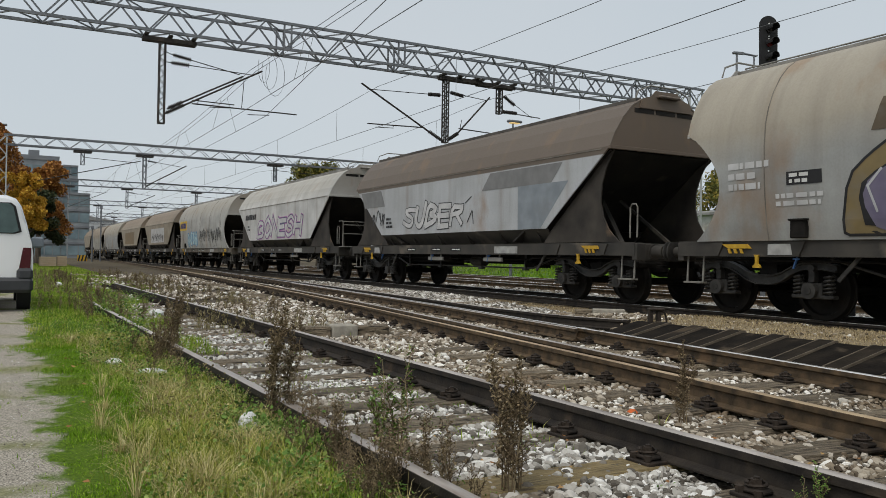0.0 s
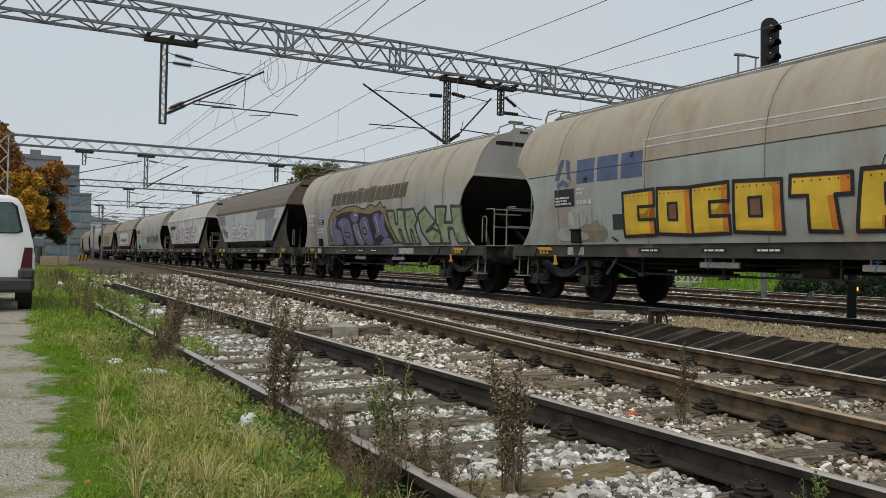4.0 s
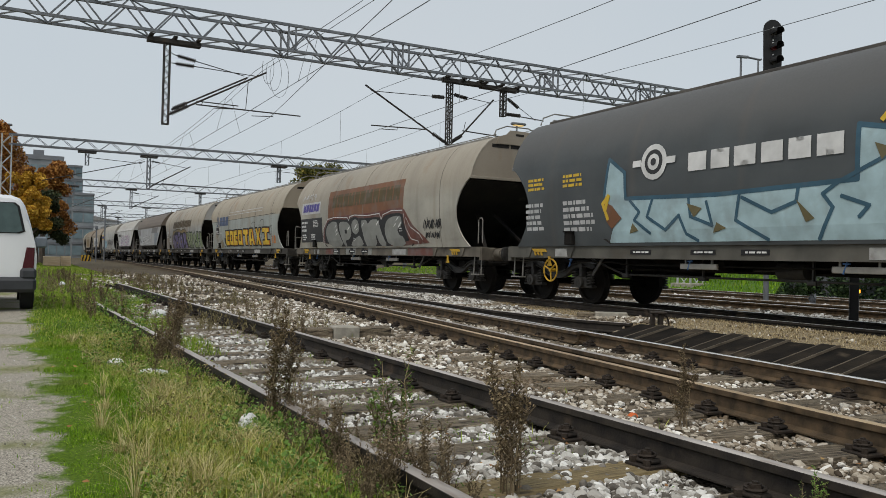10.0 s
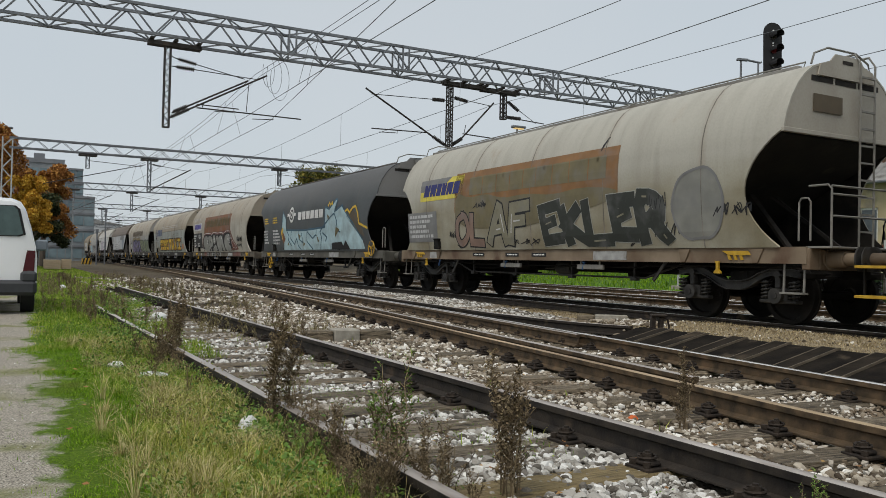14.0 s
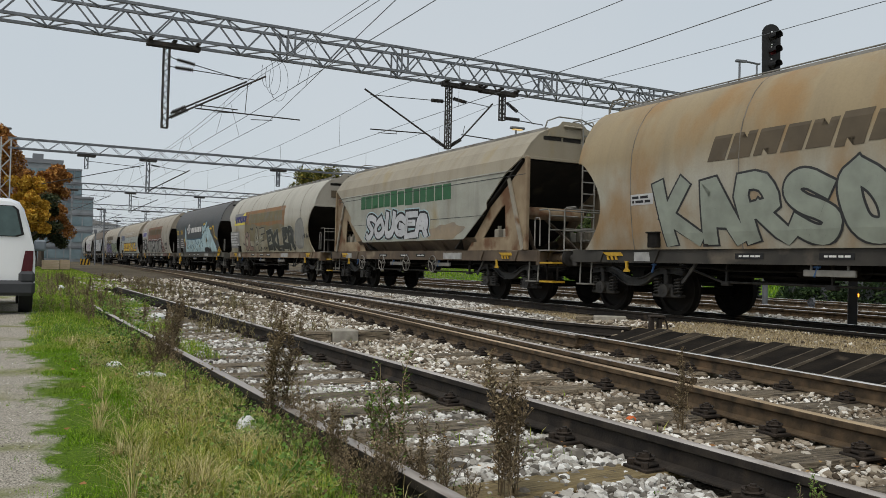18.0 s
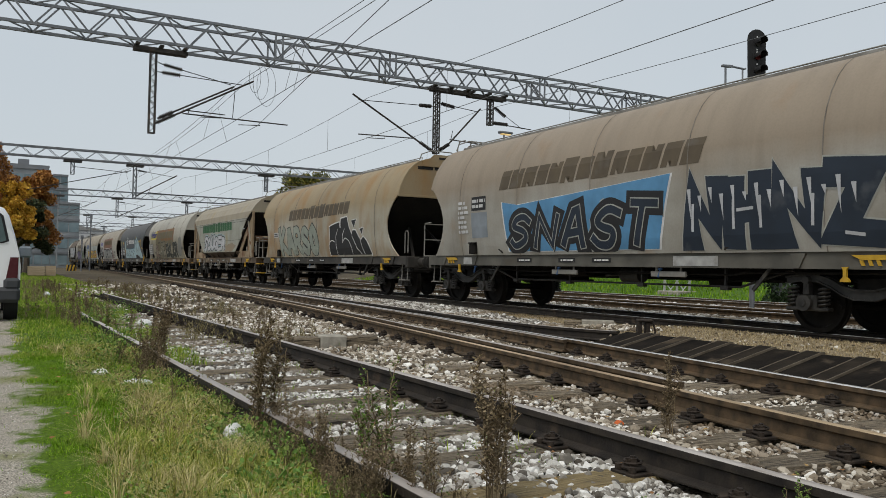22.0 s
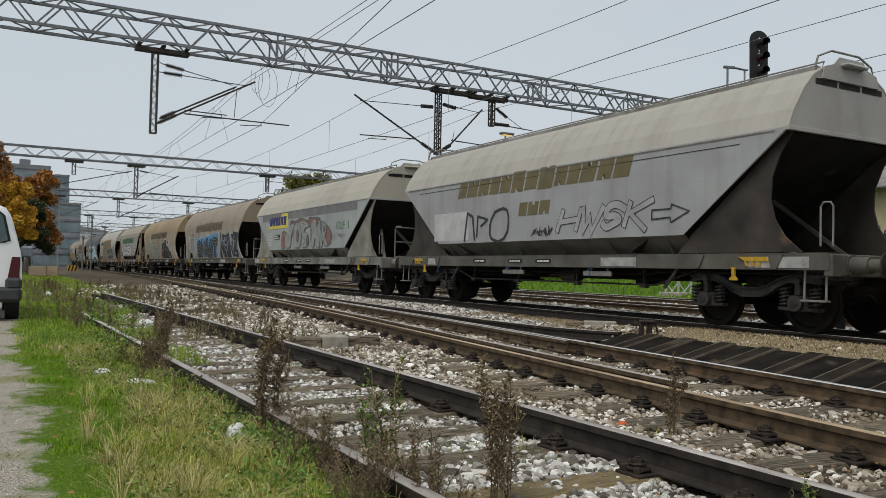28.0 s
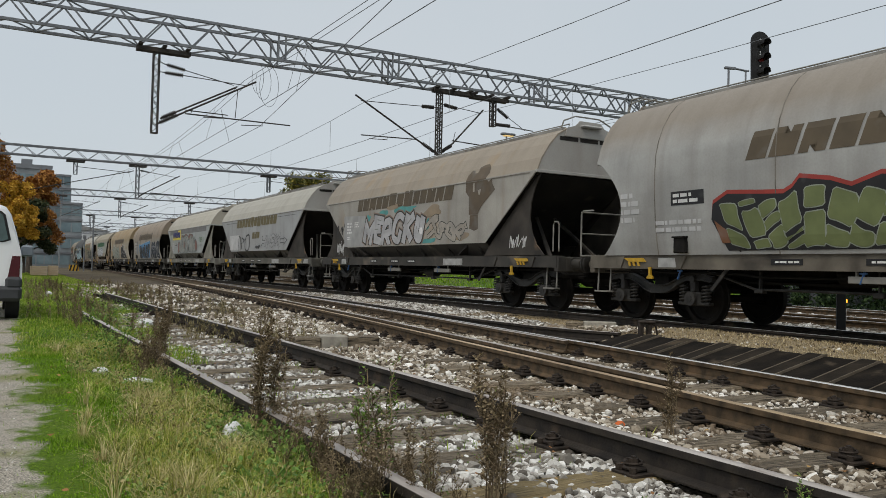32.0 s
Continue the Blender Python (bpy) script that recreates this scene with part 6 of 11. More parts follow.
KINDS = (
    ("angled", P_TAN, SILL_DARK, "tan hopper wagon far down the grain train", {}),
    ("round", P_TAUPE, SILL_DARK, "rounded taupe hopper wagon far down the train", {}),
    ("round", P_BEIGE0, SILL_DARK, "rounded beige hopper wagon far down the train", {}),
    ("angled", P_TAN, SILL_DARK, "tan angled hopper wagon with brown panel", {}),
    ("angled", P_TAN, SILL_DARK, "tan angled hopper wagon with a pale panel", {}),
    ("round", P_DULL, SILL_BEIGE, "dull grey rounded hopper wagon with black tags", {}),
    ("angled", P_WHITE, SILL_DARK, "white angled hopper wagon with purple graffiti", {}),
    ("angled", P_BROWNTOP, SILL_DARK, "angled hopper wagon, brown above and white below", {"roof_rail": False, "platform": 0}),
    ("round", P_BEIGE0, SILL_DARK, "beige rounded hopper wagon with purple and green graffiti", {"grey_hood": P_HOOD}),
    ("round", P_VTG, SILL_DARK, "pale rounded hopper wagon with orange graffiti lettering", {"platform": 1}),
    ("round", P_CREAM, SILL_BEIGE, "cream rounded hopper wagon with a rust-red panel", {"platform": 1}),
    ("round", P_SLATE, SILL_GREY, "slate-grey rounded hopper wagon with pale blue graffiti", {"hand_wheel": True, "platform": 0, "roof_rail": False, "grey_hood": P_SLATEHOOD}),
    ("round", P_CREAM4, SILL_RUST, "pale cream rounded hopper wagon with a brown panel", {}),
    ("stepped", P_GREENISH, SILL_BROWN, "greenish cream angled hopper wagon with rusty end posts", {"posts": True, "roof_rail": False, "under_wheels": True}),
    ("round", P_OCHRE, SILL_DARK, "ochre-stained rounded hopper wagon with black graffiti", {"platform": 1}),
    ("round", P_TAUPE, SILL_GREY, "taupe rounded hopper wagon with blue graffiti", {"platform": 1}),
    ("angled", P_LIGHT8, SILL_PALE, "light grey angled hopper wagon with bubble graffiti", {"platform": 1, "saddle": M_SADDLE_PALE, "patches": ((-2.6, 1.0), (6.2, 1.3))}),
    ("angled", P_LIGHT9, SILL_GREY, "light grey angled hopper wagon with thin tags", {"grey_hood": P_HOOD, "platform": 1, "patches": ((-2.6, 1.0), (4.9, 0.55), (-6.2, 1.1))}),
    ("angled", P_WARM10, SILL_DARK, "warm grey angled hopper wagon with white graffiti", {"grey_hood": P_HOOD, "platform": 1}),
    ("round", P_GREY11, SILL_BEIGE, "grey rounded hopper wagon with green graffiti", {"platform": 1}),
)
HALVES = {}
for (kind, skin, sill, label, more), far, after in zip(KINDS, ENDS, ENDS[1:] + (ENDS[-1] - 15.45,)):
    # most wagons are 15.45 m over the buffers, a few are longer or shorter
    LEN = far - after if abs(far - after - 15.45) > 0.25 else 15.45
    HALF = LEN / 2
    SIZE[0] = round(LEN, 2)
    WAGONS.append((*build_wagon(kind, skin, sill, label, **more), far - HALF, kind))
    HALVES[WAGONS[-1][0].name] = HALF
SIZE[0] = 0.0


# ---- lettering, panels and graffiti on the wagons ----
def spray(name, c, rough=0.6, wear=0.62):
    return material(name, [x * 0.8 for x in c], [min(1, x * 1.1) for x in c], 3.0, rough, 0, [x * 0.45 + 0.09 for x in c], 2.2, wear, 0.05, 30, soft=0.25)


S_BROWN = spray("faded_brown_lettering", (0.105, 0.08, 0.05), wear=0.58)
S_OLIVE = spray("faded_olive_lettering", (0.15, 0.125, 0.06), wear=0.58)
S_GREEN = spray("green_lettering", (0.03, 0.12, 0.05))
S_BLUE = spray("violet_blue_lettering", (0.09, 0.075, 0.30))
S_NAVY = spray("navy_lettering", (0.03, 0.035, 0.16))
S_STEELBLUE = spray("grey_blue_lettering", (0.085, 0.115, 0.20))
S_RUSTRUN = spray("rusty_water_stain", (0.235, 0.20, 0.135), wear=0.42)
S_BLACK = spray("black_spray", (0.018, 0.018, 0.02))
S_DARK = spray("dark_panel_paint", (0.035, 0.036, 0.038))
S_GREY = spray("grey_patch_paint", (0.20, 0.20, 0.20))
S_BLUEGREY = spray("blue_grey_patch_paint", (0.24, 0.27, 0.30), wear=0.56)
S_WHITE = spray("white_spray", (0.66, 0.66, 0.65))
S_PALE = spray("pale_panel_paint", (0.52, 0.52, 0.52))
S_RUST = spray("rust_red_patch", (0.20, 0.088, 0.042), wear=0.48)
S_TANPATCH = spray("brown_patch", (0.20, 0.14, 0.07), wear=0.5)
S_ORANGE = spray("orange_spray", (0.62, 0.20, 0.02))
S_YELLOW = spray("yellow_spray", (0.66, 0.44, 0.04))
S_PURPLE = spray("purple_spray", (0.125, 0.105, 0.215), wear=0.52)
S_PINK = spray("pink_spray", (0.45, 0.16, 0.40))
S_LEAF = spray("dull_green_spray", (0.26, 0.30, 0.19))
S_LIME = spray("yellow_green_spray", (0.155, 0.185, 0.075))
S_SKY = spray("pale_blue_spray", (0.40, 0.545, 0.585), wear=0.5)
S_AZURE = spray("azure_spray", (0.10, 0.27, 0.47))
S_INK = spray("blue_black_spray", (0.018, 0.028, 0.045))
S_PETROL = spray("petrol_blue_spray", (0.045, 0.11, 0.16), wear=0.54)
S_TEAL = spray("teal_spray", (0.09, 0.30, 0.29))
S_RED = spray("red_spray", (0.32, 0.045, 0.035))
S_SILVER = spray("silver_spray", (0.50, 0.51, 0.53))
S_STEEL = spray("dull_chrome_spray", (0.25, 0.255, 0.235), wear=0.5)
S_OCHREHAZE = spray("ochre_haze", (0.30, 0.235, 0.16), wear=0.45)
S_OLIVEDARK = spray("dark_olive_lettering", (0.105, 0.075, 0.03), wear=0.5)
S_MINT = spray("pale_green_grey_spray", (0.29, 0.32, 0.27))
S_PAINT9 = spray("pale_grey_touch_up", (0.36, 0.365, 0.37))
S_TEALDARK = spray("dark_teal_line", (0.06, 0.12, 0.13))
S_TEALWORN = spray("worn_dark_teal_line", (0.10, 0.15, 0.16), wear=0.46)
S_CHALK = spray("chalky_grey_spray", (0.42, 0.42, 0.43), wear=0.5)
S_WASHED = spray("washed_out_cream_spray", (0.32, 0.325, 0.30), wear=0.46)
S_CREAM = spray("pale_cream_spray", (0.37, 0.375, 0.34), wear=0.5)
S_REDPALE = spray("faded_red_spray", (0.27, 0.135, 0.11), wear=0.5)
S_ROSE = spray("brownish_pink_spray", (0.24, 0.16, 0.125), wear=0.5)
S_WARMFILL = spray("warm_grey_touch_up", (0.35, 0.32, 0.275), wear=0.5)
S_LEMON = spray("lemon_panel_paint", (0.68, 0.58, 0.09), wear=0.66)
S_FADEDORANGE = spray("faded_orange_lettering", (0.24, 0.125, 0.05), wear=0.5)
S_OLIVE12 = spray("olive_dirt", (0.17, 0.145, 0.08), wear=0.46)
S_DRIP = spray("dull_ochre_spray", (0.22, 0.165, 0.075), wear=0.5)
S_VIOLET = spray("grey_violet_spray", (0.17, 0.15, 0.235), wear=0.5)
S_DARKGREEN = spray("dark_green_spray", (0.045, 0.06, 0.042), wear=0.56)
S_MEADOW = spray("meadow_green_spray", (0.15, 0.25, 0.07), wear=0.5)
S_LEAFTAG = spray("bright_green_tag", (0.10, 0.23, 0.09), wear=0.6)
S_OXBLOOD = spray("oxblood_spray", (0.15, 0.055, 0.04), wear=0.46)
S_KHAKI = spray("khaki_spray", (0.23, 0.215, 0.15), wear=0.5)
S_SMUDGE = spray("grey_smudge", (0.24, 0.24, 0.215), wear=0.42)
S_BLACKISH = spray("greenish_black_spray", (0.032, 0.036, 0.03), wear=0.5)
S_UMBER = spray("umber_splash", (0.115, 0.085, 0.055), wear=0.5)
S_GREYWASH = spray("grey_wash_paint", (0.36, 0.36, 0.355), wear=0.52)


def on_side(wagon, kind, polys, mat, name, label="", lift=1):
    """Paint on the side that faces the path. Outlines in (metres from the far buffers, height)."""
    if len(polys) > 1 and name in ("panel", "emblem", "graffiti", "graffiti_halo"):
        for p in polys:
            on_side(wagon, kind, [p], mat, name, label, lift)
        return None
    bm = bmesh.new()
    for i, p in enumerate(polys):
        vs = [bm.verts.new((u, z, (i % 22) * 0.00013)) for u, z in p]
        try:
            bm.faces.new(vs)
        except ValueError:
            pass
    bmesh.ops.triangulate(bm, faces=bm.faces[:])
    if kind == "round":
        for z in [1.36 + 0.14 * k for k in range(12)] + [q for q, _ in ROUND if q > 3.0]:
            bmesh.ops.bisect_plane(bm, geom=bm.verts[:] + bm.edges[:] + bm.faces[:], plane_co=(0, z, 0), plane_no=(0, 1, 0))
    elif max(v.co.y for v in bm.verts) > 3.0:
        for z in [q for q, _ in PROFILES[kind] if q > 3.0]:
            bmesh.ops.bisect_plane(bm, geom=bm.verts[:] + bm.edges[:] + bm.faces[:], plane_co=(0, z, 0), plane_no=(0, 1, 0))
    half = HALVES[wagon.name]
    for v in bm.verts:
        u, z, up = v.co
        v.co = (-half_width(kind, z) - 0.0035 * lift - 0.002 - up, half - u, z)
    bmesh.ops.recalc_face_normals(bm, faces=bm.faces[:])
    me = bpy.data.meshes.new(name)
    bm.to_mesh(me)
    bm.free()
    me.materials.append(mat)
    ob = part(name, me, wagon, label)
    if len(polys) > 1:
        tagged(ob, kind="stuff")
    return ob


def name_on(wagon, kind, polys, mat, label, lift=1):
    """A painted name, every block a part of its own."""
    for p in polys:
        on_side(wagon, kind, [p], mat, "letter", label, lift)


GLYPHS = {
    "A": [[(0, 0), (0.42, 1), (0.6, 1), (1, 0)], [(0.2, 0.34), (0.8, 0.34)]],
    "B": [[(0, 0), (0, 1), (0.8, 0.95), (0.85, 0.62), (0.3, 0.52), (0.95, 0.4), (0.9, 0.05), (0, 0)]],
    "C": [[(1, 0.82), (0.65, 1), (0.2, 0.9), (0, 0.5), (0.18, 0.1), (0.6, 0), (1, 0.16)]],
    "E": [[(1, 1), (0, 0.96), (0.06, 0), (1, 0.04)], [(0, 0.5), (0.8, 0.54)]],
    "F": [[(1, 1), (0, 0.97), (0.06, 0)], [(0, 0.52), (0.75, 0.55)]],
    "G": [[(1, 0.82), (0.6, 1), (0.15, 0.85), (0, 0.45), (0.2, 0.05), (0.7, 0), (1, 0.2), (0.95, 0.48), (0.55, 0.45)]],
    "H": [[(0, 0), (0.06, 1)], [(1, 0), (0.94, 1)], [(0, 0.5), (1, 0.52)]],
    "I": [[(0.5, 0), (0.45, 0.64)], [(0.42, 0.86), (0.52, 1.0)]],
    "K": [[(0, 0), (0.04, 1)], [(0.95, 1), (0.12, 0.46), (1, 0)]],
    "L": [[(0, 1), (0.04, 0), (1, 0.04)]],
    "M": [[(0, 0), (0.1, 1), (0.5, 0.36), (0.9, 1), (1, 0)]],
    "N": [[(0, 0), (0.04, 1), (0.95, 0), (1, 1)]],
    "O": [[(0.5, 1), (0.14, 0.85), (0, 0.5), (0.14, 0.14), (0.5, 0), (0.86, 0.15), (1, 0.5), (0.86, 0.86), (0.5, 1)]],
    "P": [[(0.06, 0), (0, 1), (0.75, 1), (0.98, 0.78), (0.92, 0.5), (0.1, 0.42)]],
    "R": [[(0.04, 0), (0, 1), (0.75, 1), (0.95, 0.78), (0.85, 0.52), (0.15, 0.46)], [(0.42, 0.46), (1, 0)]],
    "S": [[(0.98, 0.84), (0.6, 1), (0.2, 0.95), (0.04, 0.72), (0.3, 0.54), (0.75, 0.46), (0.96, 0.24), (0.7, 0.02), (0.3, 0), (0, 0.16)]],
    "T": [[(0, 0.96), (1, 1)], [(0.48, 0), (0.52, 0.98)]],
    "U": [[(0, 1), (0.06, 0.2), (0.5, 0), (0.94, 0.2), (1, 1)]],
    "W": [[(0, 1), (0.2, 0), (0.5, 0.62), (0.78, 0), (1, 1)]],
    "Z": [[(0, 1), (0.95, 0.96), (0.05, 0.05), (1, 0)]],
}


def rounded(pts):
    out = [pts[0]]
    for (a, b), (c, d) in zip(pts, pts[1:]):
        out += [(a * 0.75 + c * 0.25, b * 0.75 + d * 0.25), (a * 0.25 + c * 0.75, b * 0.25 + d * 0.75)]
    return out + [pts[-1]]


def thick(pts, w):
    """A stroke of even width with mitred corners, as one outline."""
    n = len(pts)
    left, right = [], []
    for i, (u, z) in enumerate(pts):
        a = pts[max(0, i - 1)]
        b = pts[min(n - 1, i + 1)]
        d1 = Vector((u - a[0], z - a[1])) if i else Vector((b[0] - u, b[1] - z))
        d2 = Vector((b[0] - u, b[1] - z)) if i < n - 1 else d1
        d1.normalize()
        d2.normalize()
        m = Vector((-(d1.y + d2.y), d1.x + d2.x))
        m = m.normalized() if m.length > 0.05 else Vector((-d1.y, d1.x))
        k = w / 2 / max(0.55, m.dot(Vector((-d1.y, d1.x))))
        end = d1 * (-w * 0.42 if i == 0 else w * 0.42 if i == n - 1 else 0)
        left.append((u + m.x * k + end.x, z + m.y * k + end.y))
        right.append((u - m.x * k + end.x, z - m.y * k + end.y))
    return [[left[i], left[i + 1], right[i + 1], right[i]] for i in range(n - 1)]


def letter_row(wagon, kind, word, u0, u1, z0, z1, layers, label, seed, slant=0.1, jitter=0.06, shine=None, fat=0.2):
    """Sprayed letters: each a part built of strokes, with wider coats below. layers: (material, extra width), widest first."""
    r = random.Random(seed)
    k = (u1 - u0) / len(word)
    lo = 1.26 if kind == "round" else 1.58
    glints = []
    for i, ch in enumerate(word):
        w = fat * r.uniform(0.85, 1.15)
        a, b = u0 + i * k + w * 0.55, u0 + (i + 1) * k - w * 0.35
        c, d = z0 + w * 0.4 + r.uniform(0, jitter), z1 - w * 0.4 - r.uniform(0, jitter * 1.5)
        warp = [(r.uniform(-1, 1) * jitter * 0.6, r.uniform(-1, 1) * jitter * 0.6) for _ in range(40)]
        strokes, q = [], 0
        for st in GLYPHS[ch]:
            pts = []
            for x, y in st:
                du, dz = warp[q % 40]
                q += 1
                pts.append((a + (b - a) * x + slant * (y - 0.5) + du, c + (d - c) * y + dz))
            strokes.append(rounded(rounded(pts)) if ch in "OCSGU" else rounded(pts) if ch in "RPB" else pts)
        for j, (mat, extra) in enumerate(layers):
            polys = [p for st in strokes for p in thick(st, w + extra)]
            top = j == len(layers) - 1
            on_side(wagon, kind, clip_z(polys, lo, 3.6), mat, "graffiti_letter" if top else "graffiti_outline", label if top else "", 1.4 + j * 1.0 + 0.12 * (i % 2))
        for st in strokes:
            if shine and r.random() < 0.8:
                e = r.randint(0, len(st) - 2)
                p, t = Vector(st[e]), Vector(st[e + 1])
                glints += ribbon([tuple(p.lerp(t, 0.2)), tuple(p.lerp(t, 0.75))], w * 0.13)
    if glints:
        on_side(wagon, kind, clip_z(glints, lo, 3.6), shine, "graffiti_linework", lift=1.4 + len(layers))


def rect(u0, u1, z0, z1, skew=0.0):
    return [(u0, z0), (u1, z0), (u1 + skew, z1), (u0 + skew, z1)]


def slab(u, z, w, h, skew, nick, slot):
    """A plain letter-sized block; nick: a shallow notch below (-1), above (1) or none (0)."""
    a, b, e = w * (0.5 - slot / 2), w * (0.5 + slot / 2), h * 0.24
    pts = [(0, 0)] + ([(a, 0), (a, e), (b, e), (b, 0)] if nick < 0 else []) + [(w, 0), (w, h)] + ([(b, h), (b, h - e), (a, h - e), (a, h)] if nick > 0 else []) + [(0, h)]
    return [(u + p + skew * q / h, z + q) for p, q in pts]


def name_blocks(u0, u1, z0, z1, count, skew=0.06, gap=0.12, seed=1, slot=0.24, tall=()):
    """A painted name as a row of plain blocks; those in tall stand higher."""
    r = random.Random(seed)
    ws = [r.uniform(0.86, 1.14) * (1.12 if i in tall else 1) for i in range(count)]
    k = (u1 - u0) / sum(ws)
    out, u = [], u0
    for i, w in enumerate(ws):
        h = (z1 - z0) * (1.0 if i in tall or not tall else 0.84)
        out.append(slab(u, z0 - (0.03 if i in tall else 0), w * k * (1 - gap), h, skew, (i + seed) % 3 - 1, slot * r.uniform(0.8, 1.2)))
        u += w * k
    return out


def text_bars(u0, u1, z0, z1, rows, seed=1):
    r = random.Random(seed)
    out, h = [], (z1 - z0) / rows
    for i in range(rows):
        u, z = u0, z1 - (i + 1) * h
        stop = u0 + (u1 - u0) * r.uniform(0.6, 1)
        while u < stop - 0.03:
            w = min(r.uniform(0.05, 0.22), stop - u)
            out.append(rect(u, u + w, z + h * 0.2, z + h * 0.8))
            u += w + r.uniform(0.02, 0.05)
    return out


def blob(r, u, z, w, h, n=13, rough=0.16, square=0.6, skew=0.1):
    out = []
    for i in range(n):
        a = 2 * math.pi * (i + 0.3 * r.random()) / n
        c, s = math.cos(a), math.sin(a)
        k = (abs(c) ** 4 + abs(s) ** 4) ** -0.25 * square + (1 - square)
        q = k * (1 + r.uniform(-rough, rough))
        out.append((u + w / 2 * c * q + skew * s * q, z + h / 2 * s * q))
    return out


def grow(poly, d):
    n = len(poly)
    cu, cz = sum(p[0] for p in poly) / n, sum(p[1] for p in poly) / n
    out = []
    for u, z in poly:
        L = math.hypot(u - cu, z - cz) or 1
        out.append((u + (u - cu) / L * d, z + (z - cz) / L * d))
    return out


def ribbon(pts, w):
    out = []
    for (a, b), (c, d) in zip(pts, pts[1:]):
        L = math.hypot(c - a, d - b)
        if L < 1e-4:
            continue
        x, y = -(d - b) / L * w / 2, (c - a) / L * w / 2
        e, g = (c - a) / L * w * 0.3, (d - b) / L * w * 0.3
        out.append([(a + x - e, b + y - g), (a - x - e, b - y - g), (c - x + e, d - y + g), (c + x + e, d + y + g)])
    return out


def loop(poly, w):
    return ribbon(list(poly) + [poly[0]], w)


def scribble(r, u0, u1, z0, z1, n, w):
    """A quick handwritten tag: n looping strokes."""
    out, k, h = [], (u1 - u0) / n, z1 - z0
    for i in range(n):
        a, z = u0 + i * k, z0 + h * r.uniform(0.1, 0.4)
        pts = [(a, z)]
        for j in range(r.randint(4, 7)):
            pts.append((a + k * (0.1 + 1.1 * r.random()), z0 + h * (0.85 * ((j + 1) % 2) + r.uniform(-0.1, 0.25))))
        out += ribbon(rounded(rounded(pts)), w * r.uniform(0.7, 1.1))
    return out


def clip_z(polys, lo=1.26, hi=3.5):
    return [[(u, max(lo, min(hi, z))) for u, z in p] for p in polys]


def throw_up(wagon, kind, u0, u1, z0, z1, n, fill, edge, seed, label, inner=None, halo=None, thick=0.05, skew=0.12, holes=True, rough=0.2):
    """A row of fat sprayed letter shapes with outlines and marks inside."""
    r = random.Random(seed)
    k = (u1 - u0) / n
    bodies = []
    for i in range(n):
        h = (z1 - z0) * r.uniform(0.86, 1.02)
        bodies.append(blob(r, u0 + (i + 0.5) * k, z0 + (z1 - z0) / 2 + r.uniform(-0.05, 0.05), k * r.uniform(0.84, 1.0), h * 0.92, r.randint(11, 15), rough, 0.7, skew))
    floor_z = 1.27 if kind == "round" else 1.58
    if halo:
        on_side(wagon, kind, clip_z([grow(b, thick * 1.9) for b in bodies], floor_z), halo, "graffiti_halo", lift=1)
    on_side(wagon, kind, clip_z([grow(b, thick * 0.8) for b in bodies], floor_z), edge, "graffiti_outline", lift=2)
    if fill:
        on_side(wagon, kind, clip_z([grow(b, -thick * 0.5) for b in bodies], floor_z + 0.02), fill, "graffiti", label, lift=3)
    marks = []
    for i, b in enumerate(bodies):
        cu, cz = u0 + (i + 0.5) * k, (z0 + z1) / 2
        for j in range(r.randint(2, 3)):
            a = (cu + r.uniform(-0.3, 0.3) * k, cz + r.uniform(-0.38, 0.3) * (z1 - z0))
            pts = [a]
            for q in range(r.randint(2, 4)):
                a = (a[0] + r.uniform(-0.16, 0.16) * k, a[1] + r.uniform(-0.22, 0.22) * (z1 - z0))
                pts.append(a)
            marks += ribbon(pts, thick * r.uniform(0.5, 1.0))
        if holes:
            marks.append(blob(r, cu + r.uniform(-0.1, 0.1) * k, cz + r.uniform(-0.15, 0.25) * (z1 - z0), 0.18 * k, 0.2 * (z1 - z0), 8, 0.2))
    on_side(wagon, kind, clip_z(marks, floor_z + 0.02), inner or edge, "graffiti_linework", lift=4)


def wall_text(wagon, kind, words, u0, u1, z0, z1, mat, label, bold=0.0, lift=3, slant=0.0, jitter=0.0, seed=1):
    """Sprayed capital letters that fill a box."""
    r = random.Random(seed)
    polys = []
    k = (u1 - u0) / len(words)
    for i, ch in enumerate(words):
        cu = bpy.data.curves.new("letter", "FONT")
        cu.body, cu.offset = ch, bold
        cu.resolution_u = 3
        ob = bpy.data.objects.new("letter", cu)
        me = bpy.data.meshes.new_from_object(ob)
        xs = [v.co.x for v in me.vertices]
        ys = [v.co.y for v in me.vertices]
        if xs:
            a, b, c, d = min(xs), max(xs), min(ys), max(ys)
            wide = 0.2 if ch == "." else 0.4 if ch in "I1'" else 0.86
            tall = 0.16 if ch == "." else 1.0
            dz, top = r.uniform(-jitter, jitter), r.uniform(-jitter, jitter)
            for p in me.polygons:
                q = []
                for vi in p.vertices:
                    v = me.vertices[vi].co
                    fz = tall * (v.y - c) / (d - c)
                    q.append((u0 + (i + (1 - wide) / 2 + wide * (v.x - a) / (b - a)) * k + slant * fz, z0 + dz + (z1 - z0 + top - dz) * fz))
                polys.append(q)
        bpy.data.objects.remove(ob)
        bpy.data.curves.remove(cu)
        bpy.data.meshes.remove(me)
    return on_side(wagon, kind, polys, mat, "graffiti_lettering", label, lift)


def disc(u, z, r, n=20):
    return [(u + r * math.cos(2 * math.pi * k / n), z + r * math.sin(2 * math.pi * k / n)) for k in range(n)]


